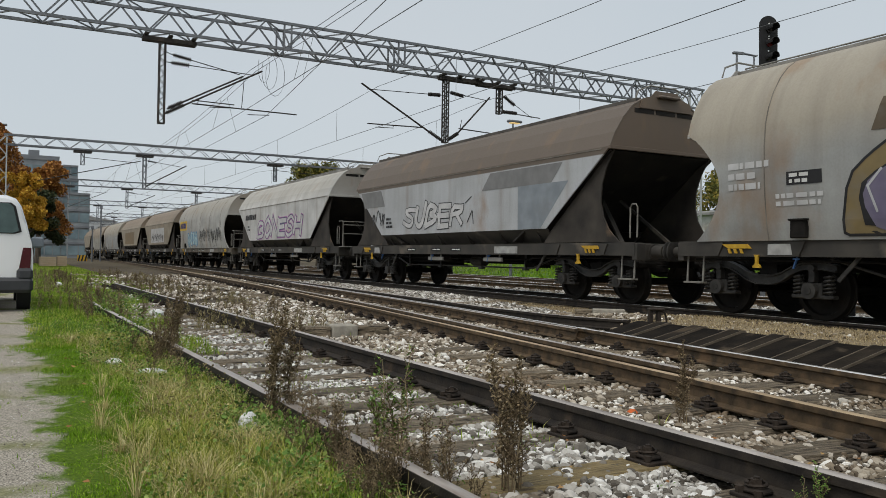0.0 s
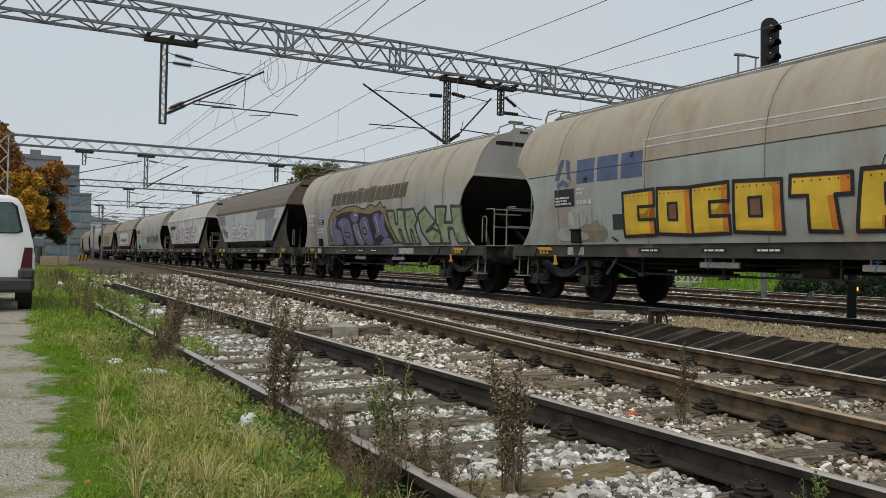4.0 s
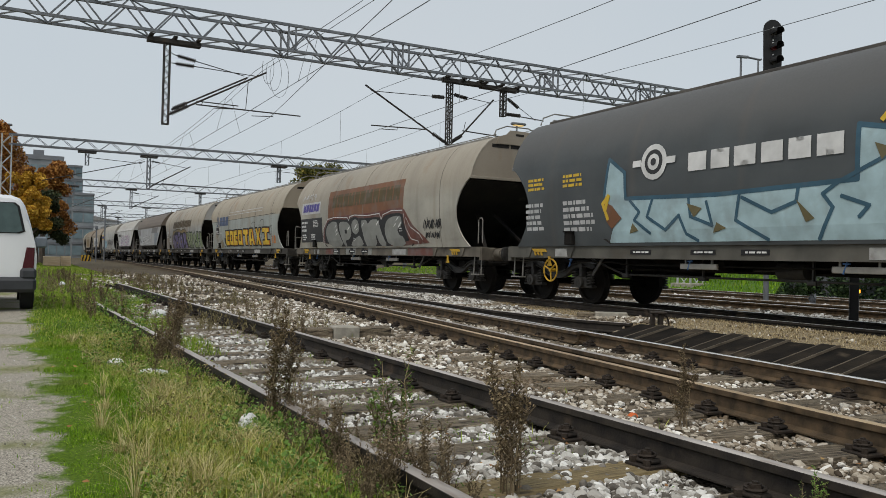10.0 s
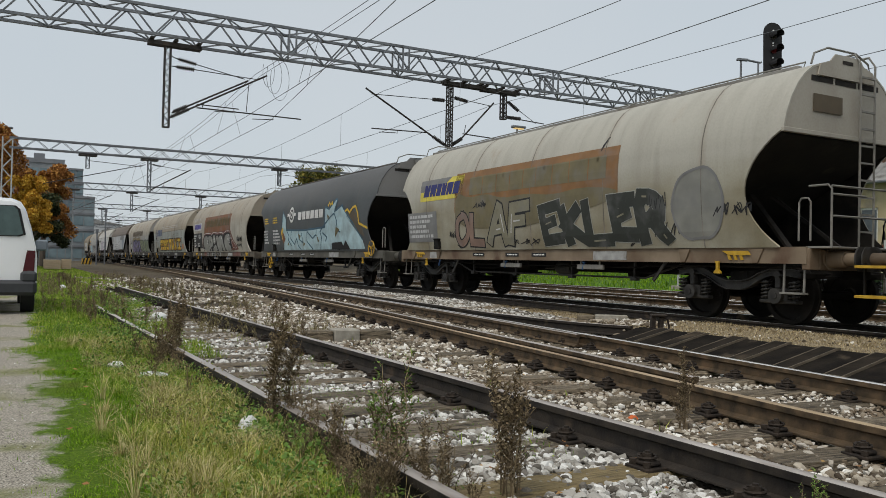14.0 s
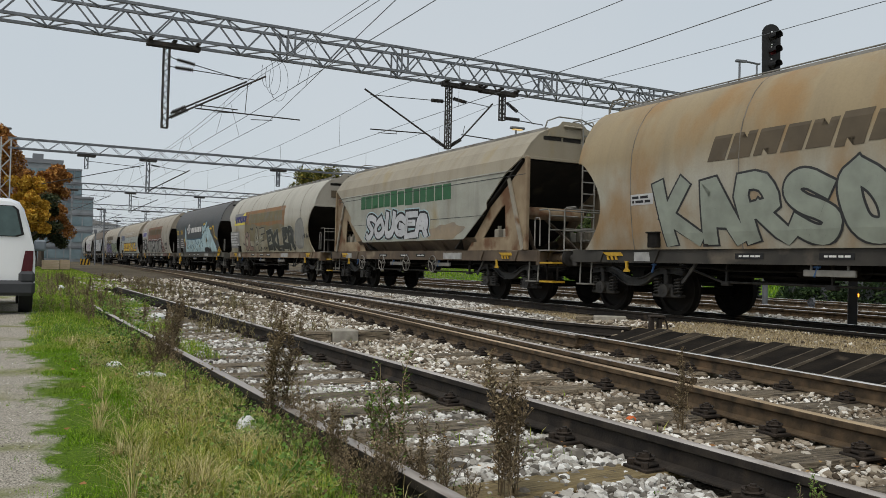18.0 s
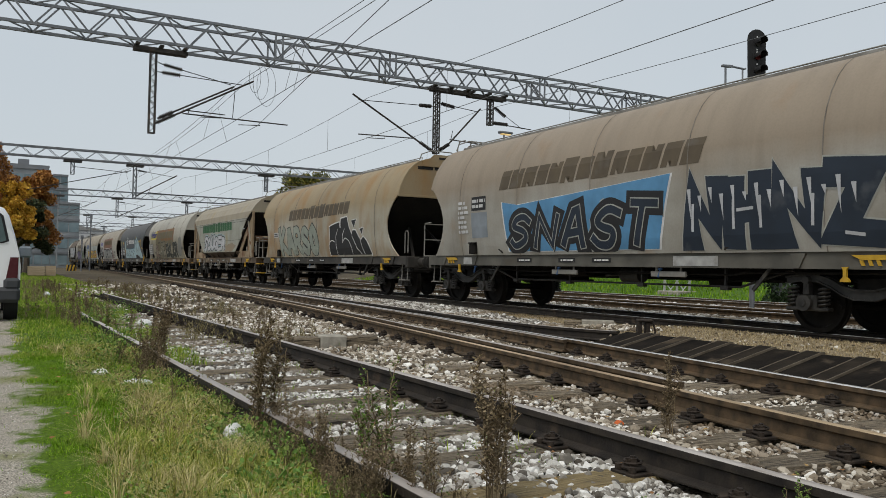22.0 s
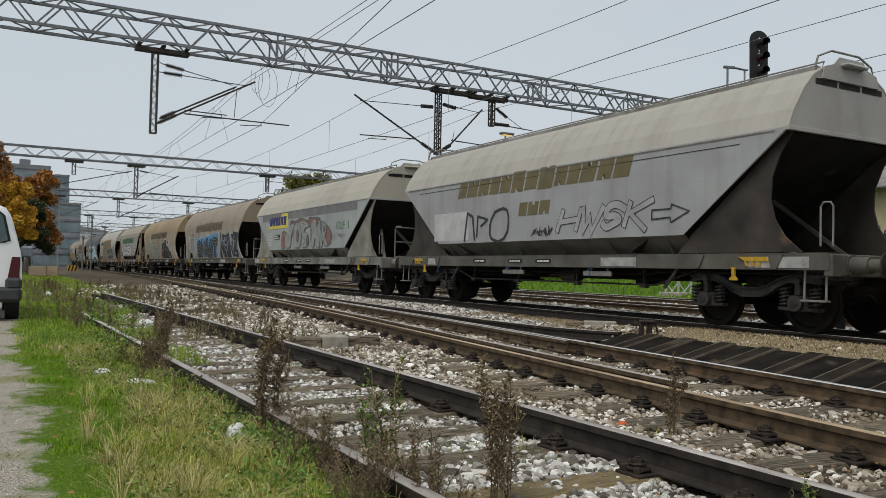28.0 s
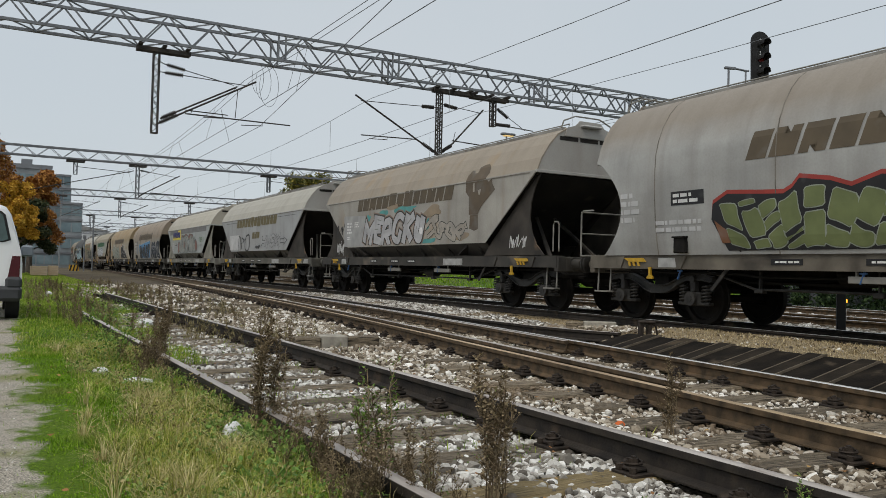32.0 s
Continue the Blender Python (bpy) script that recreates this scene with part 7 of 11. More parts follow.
def eased(poly, times=1):
    """A closed outline with its corners cut."""
    for _ in range(times):
        out = []
        for (a, b), (c, d) in zip(poly, poly[1:] + poly[:1]):
            out += [(a * 0.78 + c * 0.22, b * 0.78 + d * 0.22), (a * 0.22 + c * 0.78, b * 0.22 + d * 0.78)]
        poly = out
    return poly


def line(pts, w, closed=False):
    """An even sprayed line with round bends."""
    pts = list(pts) + ([pts[0]] if closed else [])
    return ribbon(pts, w) + [disc(u, z, w / 2, 7) for u, z in pts[:-1 if closed else None]]


def form(w, kind, poly, fill, edge, width, label, lift, ease=1, low=None):
    """One sprayed shape: a filled part and its drawn edge."""
    low = low or (1.255 if kind == "round" else 1.575)
    poly = eased(list(poly), ease) if ease else list(poly)
    on_side(w, kind, clip_z([poly], low), fill, "graffiti_letter", label, lift)
    if edge:
        on_side(w, kind, clip_z(line(poly, width, True), low), edge, "graffiti_linework", lift=lift + 1)


BLOCKS = {
    "C": [(0, 0), (1, 0.02), (1, 0.36), (0.5, 0.36), (0.5, 0.64), (1, 0.64), (1, 1), (0, 0.97)],
    "O": [(0, 0.04), (1, 0), (1, 0.96), (0.03, 1)],
    "T": [(0, 0.64), (0.02, 1), (1, 0.97), (1, 0.62), (0.74, 0.62), (0.8, 0), (0.3, 0.02), (0.3, 0.63)],
    "A": [(0, 0), (0.1, 1), (0.72, 1), (1.05, 0), (0.66, 0.02), (0.6, 0.22), (0.42, 0.22), (0.4, 0)],
    "X": [(0, 0), (0.32, 0.5), (0.02, 0.98), (0.42, 1), (0.55, 0.72), (0.7, 0.98), (1.1, 1), (0.75, 0.52), (1.08, 0), (0.62, 0.02), (0.5, 0.28), (0.38, 0)],
    "I": [(0, 0), (0.02, 0.3), (0.33, 0.3), (0.3, 0.7), (0, 0.7), (0, 1), (0.95, 0.97), (0.97, 0.68), (0.66, 0.68), (0.66, 0.3), (1, 0.3), (1, 0)],
}


def block_word(w, word, at, z0, z1, label):
    """Fat block letters, yellow shading to orange at their far edges, outlined in black."""
    for ch, (u0, u1) in zip(word, at):
        put = lambda x, y: (u0 + (u1 - u0) * x, z0 + (z1 - z0) * y)
        full = [put(x, y) for x, y in BLOCKS[ch]]
        form(w, "round", full, S_ORANGE, None, 0, label, 2, 0)
        on_side(w, "round", [[put(x * 0.8 + 0.02, y * 0.9 + 0.05) for x, y in BLOCKS[ch]]], S_YELLOW, "graffiti_letter", "", 3)
        on_side(w, "round", line(full, 0.06, True), S_BLACK, "graffiti_linework", lift=4)
        if ch in "OA":
            hole = [(0.34, 0.33), (0.6, 0.32), (0.6, 0.67), (0.34, 0.67)] if ch == "O" else [(0.42, 0.42), (0.58, 0.42), (0.55, 0.74), (0.42, 0.74)]
            on_side(w, "round", [[put(x, y) for x, y in hole]], S_RUST, "graffiti_letter", "", 4)
            on_side(w, "round", line([put(x, y) for x, y in hole], 0.045, True), S_BLACK, "graffiti_linework", lift=5)
        on_side(w, "round", [disc(u0 + 0.09 + k * (u1 - u0 - 0.15) / 6, z1 - 0.1, 0.014, 6) for k in range(7)], S_BLACK, "graffiti_linework", lift=5)


def paint_train():
    W = [w[0] for w in WAGONS]
    rnd = random.Random(5)
    # far wagons
    for i, (u0, u1) in ((3, (4.5, 10.5)), (4, (4.5, 10.5))):
        on_side(W[i], "angled", [rect(u0, u1, 1.7, 2.8)], S_PALE if i == 4 else S_TANPATCH, "panel")
    on_side(W[4], "angled", scribble(rnd, 5, 10, 1.7, 2.5, 7, 0.06), S_BLACK, "graffiti_linework", "black tags", 2)
    on_side(W[5], "round", [rect(1.5, 3.8, 2.4, 3.0)], S_YELLOW, "panel")
    name_on(W[5], "round", name_blocks(1.7, 3.6, 2.52, 2.88, 6), S_NAVY, "", 2)
    throw_up(W[5], "round", 4, 7, 1.35, 2.3, 4, S_SKY, S_AZURE, 4, "pale blue graffiti")
    on_side(W[5], "round", scribble(rnd, 7.5, 13, 1.4, 2.6, 8, 0.06), S_BLACK, "graffiti_linework", "black tags")
    name_on(W[6], "angled", name_blocks(2.6, 4.5, 2.55, 2.8, 6), S_DARK, "", 1)
    on_side(W[6], "angled", text_bars(3.0, 3.6, 2.0, 2.3, 2), S_DARK, "lettering")
    letter_row(W[6], "angled", "BONESH", 4.8, 11.2, 1.6, 2.6, ((S_PINK, 0.1), (S_PURPLE, 0.04), (S_PALE, -0.04)), "purple outlined graffiti letters", 7, 0.2, 0.1, None, 0.2)
    # brown-topped wagon
    w = W[7]
    on_side(w, "angled", [rect(9.4, 12.3, 2.55, 2.96, 0.4), rect(2.0, 3.6, 2.45, 2.96, -0.3)], S_GREY, "panel")
    on_side(w, "angled", [[(11.0, 1.56), (11.9, 1.56), (12.9, 2.55), (11.0, 2.55)]], S_BLUEGREY, "panel")
    letter_row(w, "angled", "SUBER", 5.0, 8.5, 1.68, 2.42, ((S_DARK, 0.05), (S_PALE, 0.0)), "thin dark outlined graffiti letters", 3, 0.15, 0.1, None, 0.13)
    on_side(w, "angled", ribbon([(8.6, 2.3), (8.9, 2.45)], 0.03) + ribbon([(8.7, 1.8), (8.95, 2.1), (9.0, 1.75)], 0.03), S_DARK, "graffiti_linework", lift=2)
    on_side(w, "angled", scribble(rnd, 2.6, 3.6, 1.8, 2.4, 3, 0.05), S_DARK, "graffiti_linework", lift=2)
    on_side(w, "angled", text_bars(3.7, 4.2, 1.75, 2.1, 3), S_BLACK, "lettering", lift=2)
    # beige wagon, purple and green
    w = W[8]
    on_side(w, "round", text_bars(1.9, 2.7, 2.0, 2.5, 3, 2), S_PALE, "lettering", lift=2)
    on_side(w, "round", [rect(3.0, 3.6, 2.05, 2.25)], S_BLACK, "panel", lift=2)
    on_side(w, "round", text_bars(3.05, 3.55, 2.06, 2.24, 2, 3), S_WHITE, "lettering", lift=3)
    on_side(w, "round", text_bars(2.8, 4.0, 1.72, 1.95, 2, 4), S_PALE, "lettering", lift=2)
    name_on(w, "round", name_blocks(4.35, 10.6, 2.70, 3.23, 13, 0.14, tall=(5, 7)), S_BROWN, "faded brown slab lettering", 2)
    form(w, "round", [(3.88, 1.33), (4.01, 2.11), (4.32, 2.38), (4.70, 2.62), (5.01, 2.46), (5.72, 2.61), (6.78, 2.62), (7.39, 2.44), (7.96, 2.62), (8.39, 2.48), (8.75, 2.68), (8.96, 2.44), (9.16, 2.49), (9.21, 2.19), (9.46, 1.86), (9.88, 1.57), (10.15, 1.27), (4.0, 1.27)],
         S_DRIP, S_BLACK, 0.04, "ochre drips edged in black", 1, 1)
    form(w, "round", [(4.25, 1.27), (4.13, 1.94), (4.49, 2.21), (4.94, 2.34), (5.45, 2.43), (6.27, 2.45), (7.15, 2.36), (7.91, 2.28), (8.29, 2.35), (8.76, 2.39), (9.02, 2.21), (9.22, 1.87), (9.61, 1.54), (9.75, 1.27)], S_BLACK, None, 0, "black shadow of the letters", 3, 1)
    for k, q in enumerate(([(4.44, 1.28), (4.19, 1.77), (4.33, 2.09), (4.87, 2.33), (4.95, 2.15), (4.73, 1.92), (5.33, 1.78), (5.48, 1.28)], [(4.95, 2.07), (5.45, 2.24), (6.08, 2.2), (6.31, 1.86), (6.50, 1.28), (5.69, 1.28), (5.32, 1.89)],
                           [(6.24, 2.32), (6.60, 2.42), (6.95, 2.40), (6.97, 2.17), (6.67, 2.02), (6.33, 2.12)], [(6.40, 1.98), (6.86, 2.05), (7.05, 1.68), (7.36, 1.28), (6.82, 1.28), (6.55, 1.66)],
                           [(7.02, 2.08), (7.40, 2.22), (7.72, 2.18), (7.95, 1.73), (8.14, 1.28), (7.42, 1.28), (7.11, 1.75)], [(8.08, 2.26), (8.66, 2.32), (8.72, 1.96), (8.81, 2.31), (9.10, 2.14), (9.03, 1.82), (9.36, 1.52), (8.83, 1.51), (8.73, 1.63), (8.42, 1.50), (8.21, 1.50), (8.41, 1.71)],
                           [(8.84, 1.42), (9.03, 1.52), (9.47, 1.45), (9.61, 1.28), (8.43, 1.28)])):
        form(w, "round", q, S_PURPLE if k % 3 else S_VIOLET, None, 0, "violet graffiti letter edged in black", 4, 1)
    for q in ([(5.68, 1.73), (6.09, 1.71), (6.14, 1.55), (5.76, 1.57)], [(7.31, 1.83), (7.55, 1.84), (7.62, 1.63), (7.35, 1.64)]):
        form(w, "round", q, S_DRIP, S_BLACK, 0.05, "", 5, 0)
    for q in ([(4.5, 2.17), (4.3, 1.95), (4.42, 1.6)], [(5.4, 2.12), (5.55, 1.95)], [(6.66, 2.3), (6.82, 2.28)], [(7.5, 2.05), (7.72, 1.8)], [(8.35, 2.2), (8.5, 1.95), (8.6, 1.7)], [(6.9, 1.75), (7.05, 1.5)]):
        on_side(w, "round", line(q, 0.035), S_SILVER, "graffiti_linework", lift=6)
    for q in ([(9.26, 2.33), (9.77, 2.31), (9.87, 1.91), (10.03, 1.90), (10.00, 2.33), (10.43, 2.32), (10.52, 1.81), (10.74, 1.28), (10.45, 1.28), (10.23, 1.71), (10.05, 1.73), (10.32, 1.28), (9.97, 1.35), (9.46, 1.86)],
              [(10.54, 2.30), (11.11, 2.31), (11.33, 1.99), (11.16, 1.81), (11.40, 1.28), (11.12, 1.28), (10.98, 1.69), (10.85, 1.70), (10.94, 1.28), (10.74, 1.28), (10.55, 1.81)],
              [(11.38, 2.14), (11.83, 2.31), (12.46, 1.89), (11.84, 1.62), (12.27, 1.71), (12.69, 1.59), (12.65, 1.28), (11.97, 1.28), (11.54, 1.66)],
              [(12.45, 2.31), (13.07, 2.28), (12.96, 1.85), (13.39, 1.85), (13.33, 2.28), (13.88, 2.25), (13.91, 1.85), (14.16, 1.28), (13.60, 1.28), (13.40, 1.68), (13.14, 1.70), (13.14, 1.28), (12.75, 1.28), (12.59, 1.77), (12.49, 1.83)]):
        form(w, "round", q, S_LEAF, S_DARKGREEN, 0.085, "dull green graffiti letter edged in dark green", 3, 0)
    form(w, "round", [(12.55, 2.2), (12.95, 2.18), (12.85, 1.75), (12.7, 1.7)], S_MEADOW, None, 0, "", 5, 1)
    for u, z, q in ((9.6, 2.15, 0.07), (10.25, 2.1, 0.05), (10.2, 1.55, 0.06), (10.8, 2.1, 0.06), (11.0, 1.95, 0.07), (11.8, 2.05, 0.06), (12.35, 1.5, 0.09), (13.6, 1.5, 0.1), (13.6, 2.0, 0.07), (11.2, 1.5, 0.08)):
        on_side(w, "round", [blob(rnd, u, z, q * 2, q * 1.8, 9, 0.2, 0.2)], S_MEADOW, "graffiti_letter", "", 5)
    # orange lettering
    w = W[9]
    on_side(w, "round", [[(2.5, 2.6), (2.66, 2.58), (2.8, 3.02), (2.68, 3.04)], [(2.86, 3.02), (2.98, 2.98), (3.06, 2.56), (2.92, 2.62)], [(2.56, 2.5), (2.78, 2.6), (3.0, 2.5), (2.94, 2.42), (2.78, 2.48), (2.62, 2.4)]] + name_blocks(3.25, 5.3, 2.48, 2.97, 3, 0.0, 0.14, 3), S_STEELBLUE, "lettering", "grey-blue lettering")
    on_side(w, "round", [rect(2.49, 3.18, 2.02, 2.39)], S_BLACK, "panel", "black data panel")
    on_side(w, "round", text_bars(2.53, 3.14, 2.05, 2.24, 3, 9) + text_bars(3.26, 3.6, 2.24, 2.4, 2, 3) + text_bars(3.26, 3.92, 2.02, 2.16, 1, 4), S_PALE, "lettering", lift=2)
    on_side(w, "round", clip_z([eased(blob(rnd, 3.62, 1.45, 0.95, 0.5, 18, 0.3, 0.2, 0.0), 2)], 1.27), S_RUSTRUN, "graffiti_halo", "rusty water stain", 1)
    on_side(w, "round", [q for u, z in ((3.3, 1.85), (3.55, 1.8), (3.72, 1.95), (4.02, 1.7)) for q in ribbon([(u, 1.3), (u + 0.01, z)], 0.022)], S_RUSTRUN, "graffiti_linework", lift=2)
    form(w, "round", [(2.45, 1.3), (2.6, 1.56), (2.95, 1.6), (2.93, 1.92), (3.12, 1.9), (3.2, 1.5), (3.55, 1.45), (3.6, 1.3)], S_CREAM, None, 0, "pale repainted patch", 2, 1)
    on_side(w, "round", loop(rect(5.2, 11.7, 3.02, 3.16), 0.025), S_PALE, "panel")
    on_side(w, "round", ribbon([(1.5, 2.72), (14, 2.80)], 0.018), S_DARK, "seam")
    block_word(w, "COCOTAXI", ((4.68, 5.52), (5.58, 6.42), (6.42, 7.24), (7.32, 8.26), (8.4, 9.42), (9.46, 10.5), (10.62, 11.58), (11.84, 13.06)), 1.36, 2.22, "orange and yellow block graffiti letter")
    wall_text(w, "round", "18", 13.3, 13.9, 1.45, 1.8, S_ORANGE, "small orange sprayed number", 0.02, 2, 0.05)
    for u, z, a, b in ((10.2, 2.3, 0.7, 0.4), (11.7, 2.35, 0.75, 0.45), (11.6, 1.9, 0.3, 0.5), (13.2, 2.05, 0.4, 0.4)):
        on_side(w, "round", line(blob(rnd, u, z, a, b, 9, 0.1, 0.9), 0.02, True), S_DARK, "graffiti_linework", lift=1)
    on_side(w, "round", [rect(4.35, 4.9, 1.5, 1.8)], S_DARK, "panel", "dark data panel")
    # rust-red panel
    w = W[10]
    on_side(w, "round", [rect(1.75, 3.9, 2.55, 3.0)], S_PALE, "panel", "white name panel")
    name_on(w, "round", name_blocks(1.9, 3.75, 2.63, 2.93, 6, 0.09, 0.14, 2), S_BLUE, "violet-blue lettering", 2)
    on_side(w, "round", [rect(1.6, 4.1, 1.45, 2.38)], S_DARK, "panel", "black data panel")
    on_side(w, "round", text_bars(1.75, 2.5, 1.85, 2.3, 3, 2) + text_bars(1.75, 2.3, 1.52, 1.78, 3, 5) + text_bars(3.1, 3.8, 2.02, 2.3, 5, 7) + text_bars(2.8, 3.5, 1.52, 1.78, 3, 8), S_WHITE, "lettering", lift=2)
    on_side(w, "round", scribble(rnd, 1.7, 3.2, 3.05, 3.4, 4, 0.035), S_PALE, "graffiti_linework")
    on_side(w, "round", [rect(4.75, 11.2, 2.25, 3.3)], S_RUST, "panel", "rust-red painted panel", 0.5)
    name_on(w, "round", name_blocks(5.2, 11.0, 2.68, 3.14, 11, 0.02, 0.14, 8), S_OLIVEDARK, "", 2)
    form(w, "round", [(4.09, 1.27), (4.14, 1.89), (4.76, 2.35), (6.19, 2.36), (8.03, 2.36), (9.48, 2.38), (10.21, 2.42), (11.19, 2.44), (11.58, 2.08), (11.87, 1.84), (12.36, 1.61), (12.91, 1.27)], S_OXBLOOD, None, 0, "dark red sprayed haze", 1.5, 1)
    form(w, "round", [(4.33, 1.27), (4.38, 1.88), (4.76, 2.20), (5.50, 2.27), (6.72, 2.2), (7.40, 2.29), (7.81, 2.2), (9.48, 2.21), (9.56, 2.10), (10.03, 2.27), (11.16, 2.27), (11.20, 1.99), (11.62, 1.27)], S_BLACK, None, 0, "black shadow of the letters", 3, 1)
    for q in ([(4.80, 1.27), (4.46, 1.75), (4.70, 2.07), (5.29, 2.19), (5.70, 2.15), (5.75, 1.83), (6.27, 1.27)], [(5.87, 2.14), (6.53, 2.15), (6.95, 2.02), (7.04, 1.68), (6.75, 1.50), (6.40, 1.48), (6.52, 1.27), (6.30, 1.27), (5.92, 1.75)],
              [(7.06, 2.08), (7.40, 2.22), (7.70, 2.11), (7.75, 1.80), (7.42, 1.65), (7.09, 1.79)], [(7.42, 1.56), (7.77, 1.66), (8.10, 1.27), (6.84, 1.27), (7.08, 1.46)],
              [(7.86, 2.13), (8.37, 2.15), (8.48, 1.99), (8.79, 2.14), (9.36, 2.13), (9.56, 1.70), (9.92, 1.27), (9.38, 1.27), (9.10, 1.72), (9.15, 1.27), (8.48, 1.27), (8.22, 1.27)],
              [(9.78, 1.76), (10.02, 2.10), (10.55, 2.19), (11.08, 2.18), (11.09, 1.88), (10.74, 1.78), (10.86, 1.60), (11.16, 1.54), (11.30, 1.27), (10.04, 1.27)]):
        form(w, "round", q, S_STEEL, None, 0, "dull silver graffiti letter edged in black", 4, 1)
    on_side(w, "round", [eased([(6.42, 1.86), (6.62, 1.86), (6.62, 1.72), (6.42, 1.72)])], S_BLACK, "graffiti_letter", "", 5)
    for u, z in ((5.55, 2.0), (5.62, 1.86), (5.6, 1.72), (7.45, 1.95), (7.56, 1.85), (8.1, 2.0), (9.3, 2.02), (10.8, 2.1), (10.62, 1.92), (10.95, 1.92), (6.8, 1.9)):
        on_side(w, "round", [blob(rnd, u, z, rnd.uniform(0.05, 0.12), rnd.uniform(0.08, 0.16), 9, 0.2, 0.2)], S_WHITE, "graffiti_letter", "", 5)
    for q, b in (([(4.2, 1.3), (4.28, 1.95), (4.76, 2.28), (5.50, 2.33), (6.72, 2.28), (6.85, 2.17), (6.97, 2.31), (7.40, 2.34), (8.47, 2.28), (9.48, 2.31), (9.61, 2.12), (9.76, 2.26), (10.38, 2.36), (11.16, 2.34)], 0.028), ([(11.24, 2.25), (11.36, 1.81), (11.67, 1.47), (12.13, 1.40), (12.03, 1.27)], 0.022),
                 ([(11.39, 2.12), (11.66, 1.83), (12.23, 1.61), (12.43, 1.42), (12.37, 1.27)], 0.022), ([(7.2, 1.45), (7.22, 1.56), (7.4, 1.5), (7.2, 1.45)], 0.015), ([(10.9, 1.72), (11.1, 1.72), (11.1, 1.8), (10.9, 1.8)], 0.02)):
        on_side(w, "round", line(q, b), S_WHITE, "graffiti_linework", "white lightning line", 6)
    on_side(w, "round", scribble(rnd, 12.5, 13.6, 1.7, 2.05, 6, 0.035) + scribble(rnd, 12.6, 13.5, 1.45, 1.7, 5, 0.03), S_BLACK, "graffiti_linework", "black handwritten tag", 3)
    for u0, u1, mat in ((4.15, 4.95, S_OXBLOOD), (11.25, 12.85, S_OXBLOOD), (4.98, 5.3, S_STEEL), (6.2, 6.6, S_STEEL), (6.9, 7.15, S_STEEL), (8.2, 8.5, S_STEEL), (5.4, 5.6, S_BLACK), (6.65, 6.85, S_BLACK), (7.7, 7.85, S_BLACK)):
        y = HALVES[w.name] - (u0 + u1) / 2
        part("sill_graffiti", Shape().box(-1.334, -1.331, y - (u1 - u0) / 2, y + (u1 - u0) / 2, 0.985, 1.20).mesh("sill_graffiti", mat), w, "overspray on the side sill")
    # slate wagon
    w = W[11]
    on_side(w, "round", text_bars(1.7, 2.6, 2.45, 2.75, 3, 1) + text_bars(3.0, 3.9, 2.45, 2.75, 3, 4), S_YELLOW, "lettering")
    on_side(w, "round", text_bars(1.6, 2.3, 1.55, 2.2, 5, 2) + text_bars(3.0, 4.1, 1.5, 2.2, 5, 3), S_PALE, "lettering")
    ice = [(4.42, 1.28), (4.62, 1.62), (4.36, 2.2), (4.5, 2.92), (4.96, 2.62), (4.98, 2.12), (7.2, 2.06), (9.74, 2.12), (9.76, 2.88), (10.2, 2.78), (10.85, 3.12), (11.0, 3.06), (10.75, 2.66), (11.5, 2.86), (11.66, 2.72),
           (12.5, 2.2), (13.3, 1.62), (13.42, 1.28)]
    on_side(w, "round", [ice], S_SKY, "graffiti", "pale icy blue graffiti", 1)
    on_side(w, "round", clip_z(loop(ice[2:-1], 0.075)[:-1], 1.27), S_PETROL, "graffiti_outline", lift=2)
    jags = ([(5.1, 2.08), (5.35, 1.85), (5.2, 1.7), (5.6, 1.45)], [(5.7, 2.05), (5.55, 1.75), (6.0, 1.5), (6.35, 1.75), (6.5, 1.42), (6.75, 1.3)], [(6.6, 2.04), (6.62, 1.72), (7.1, 1.55), (7.0, 1.95)], [(7.7, 2.04), (7.6, 1.62), (8.2, 1.3)],
            [(7.75, 1.98), (8.3, 1.72), (8.75, 1.86), (8.8, 2.08)], [(9.1, 1.3), (9.35, 1.75), (9.2, 1.95), (9.45, 2.1), (10.4, 2.5), (10.75, 2.6), (11.0, 2.3), (10.9, 2.0), (11.3, 1.9)], [(9.5, 1.9), (9.9, 1.75), (9.75, 1.6)])
    for q in jags:
        on_side(w, "round", line(q, 0.06), S_PETROL, "graffiti_linework", lift=3)
    for q in ([(6.55, 1.95), (6.9, 1.85), (6.7, 1.7)], [(8.75, 1.9), (9.05, 1.6), (8.9, 1.55)], [(10.75, 1.7), (11.25, 2.0), (10.9, 2.1)], [(10.0, 2.6), (10.25, 2.5), (10.1, 2.35)], [(5.05, 1.45), (5.3, 1.5), (5.15, 1.65)], [(7.1, 1.42), (7.4, 1.5), (7.2, 1.6)]):
        on_side(w, "round", [q], S_OLIVE, "graffiti", "olive shard", lift=4)
    on_side(w, "round", [[(10.3, 1.28), (10.4, 1.52), (11.4, 1.55), (11.5, 1.4), (11.8, 1.6), (12.1, 1.28)]], S_BLACK, "graffiti", lift=4)
    on_side(w, "round", [[(4.4, 1.7), (4.35, 2.1), (4.6, 2.0), (4.85, 1.75), (4.55, 1.55)]], S_RUST, "graffiti", lift=4)
    on_side(w, "round", [[(11.9, 2.45), (12.6, 2.62), (13.1, 2.3), (13.4, 1.9), (13.5, 1.7), (12.9, 1.85)]], S_BROWN, "graffiti_halo", lift=1)
    on_side(w, "round", ribbon([(4.45, 1.75), (4.32, 2.05), (4.5, 2.2), (4.4, 1.95)], 0.08), S_YELLOW, "graffiti_linework", lift=5)
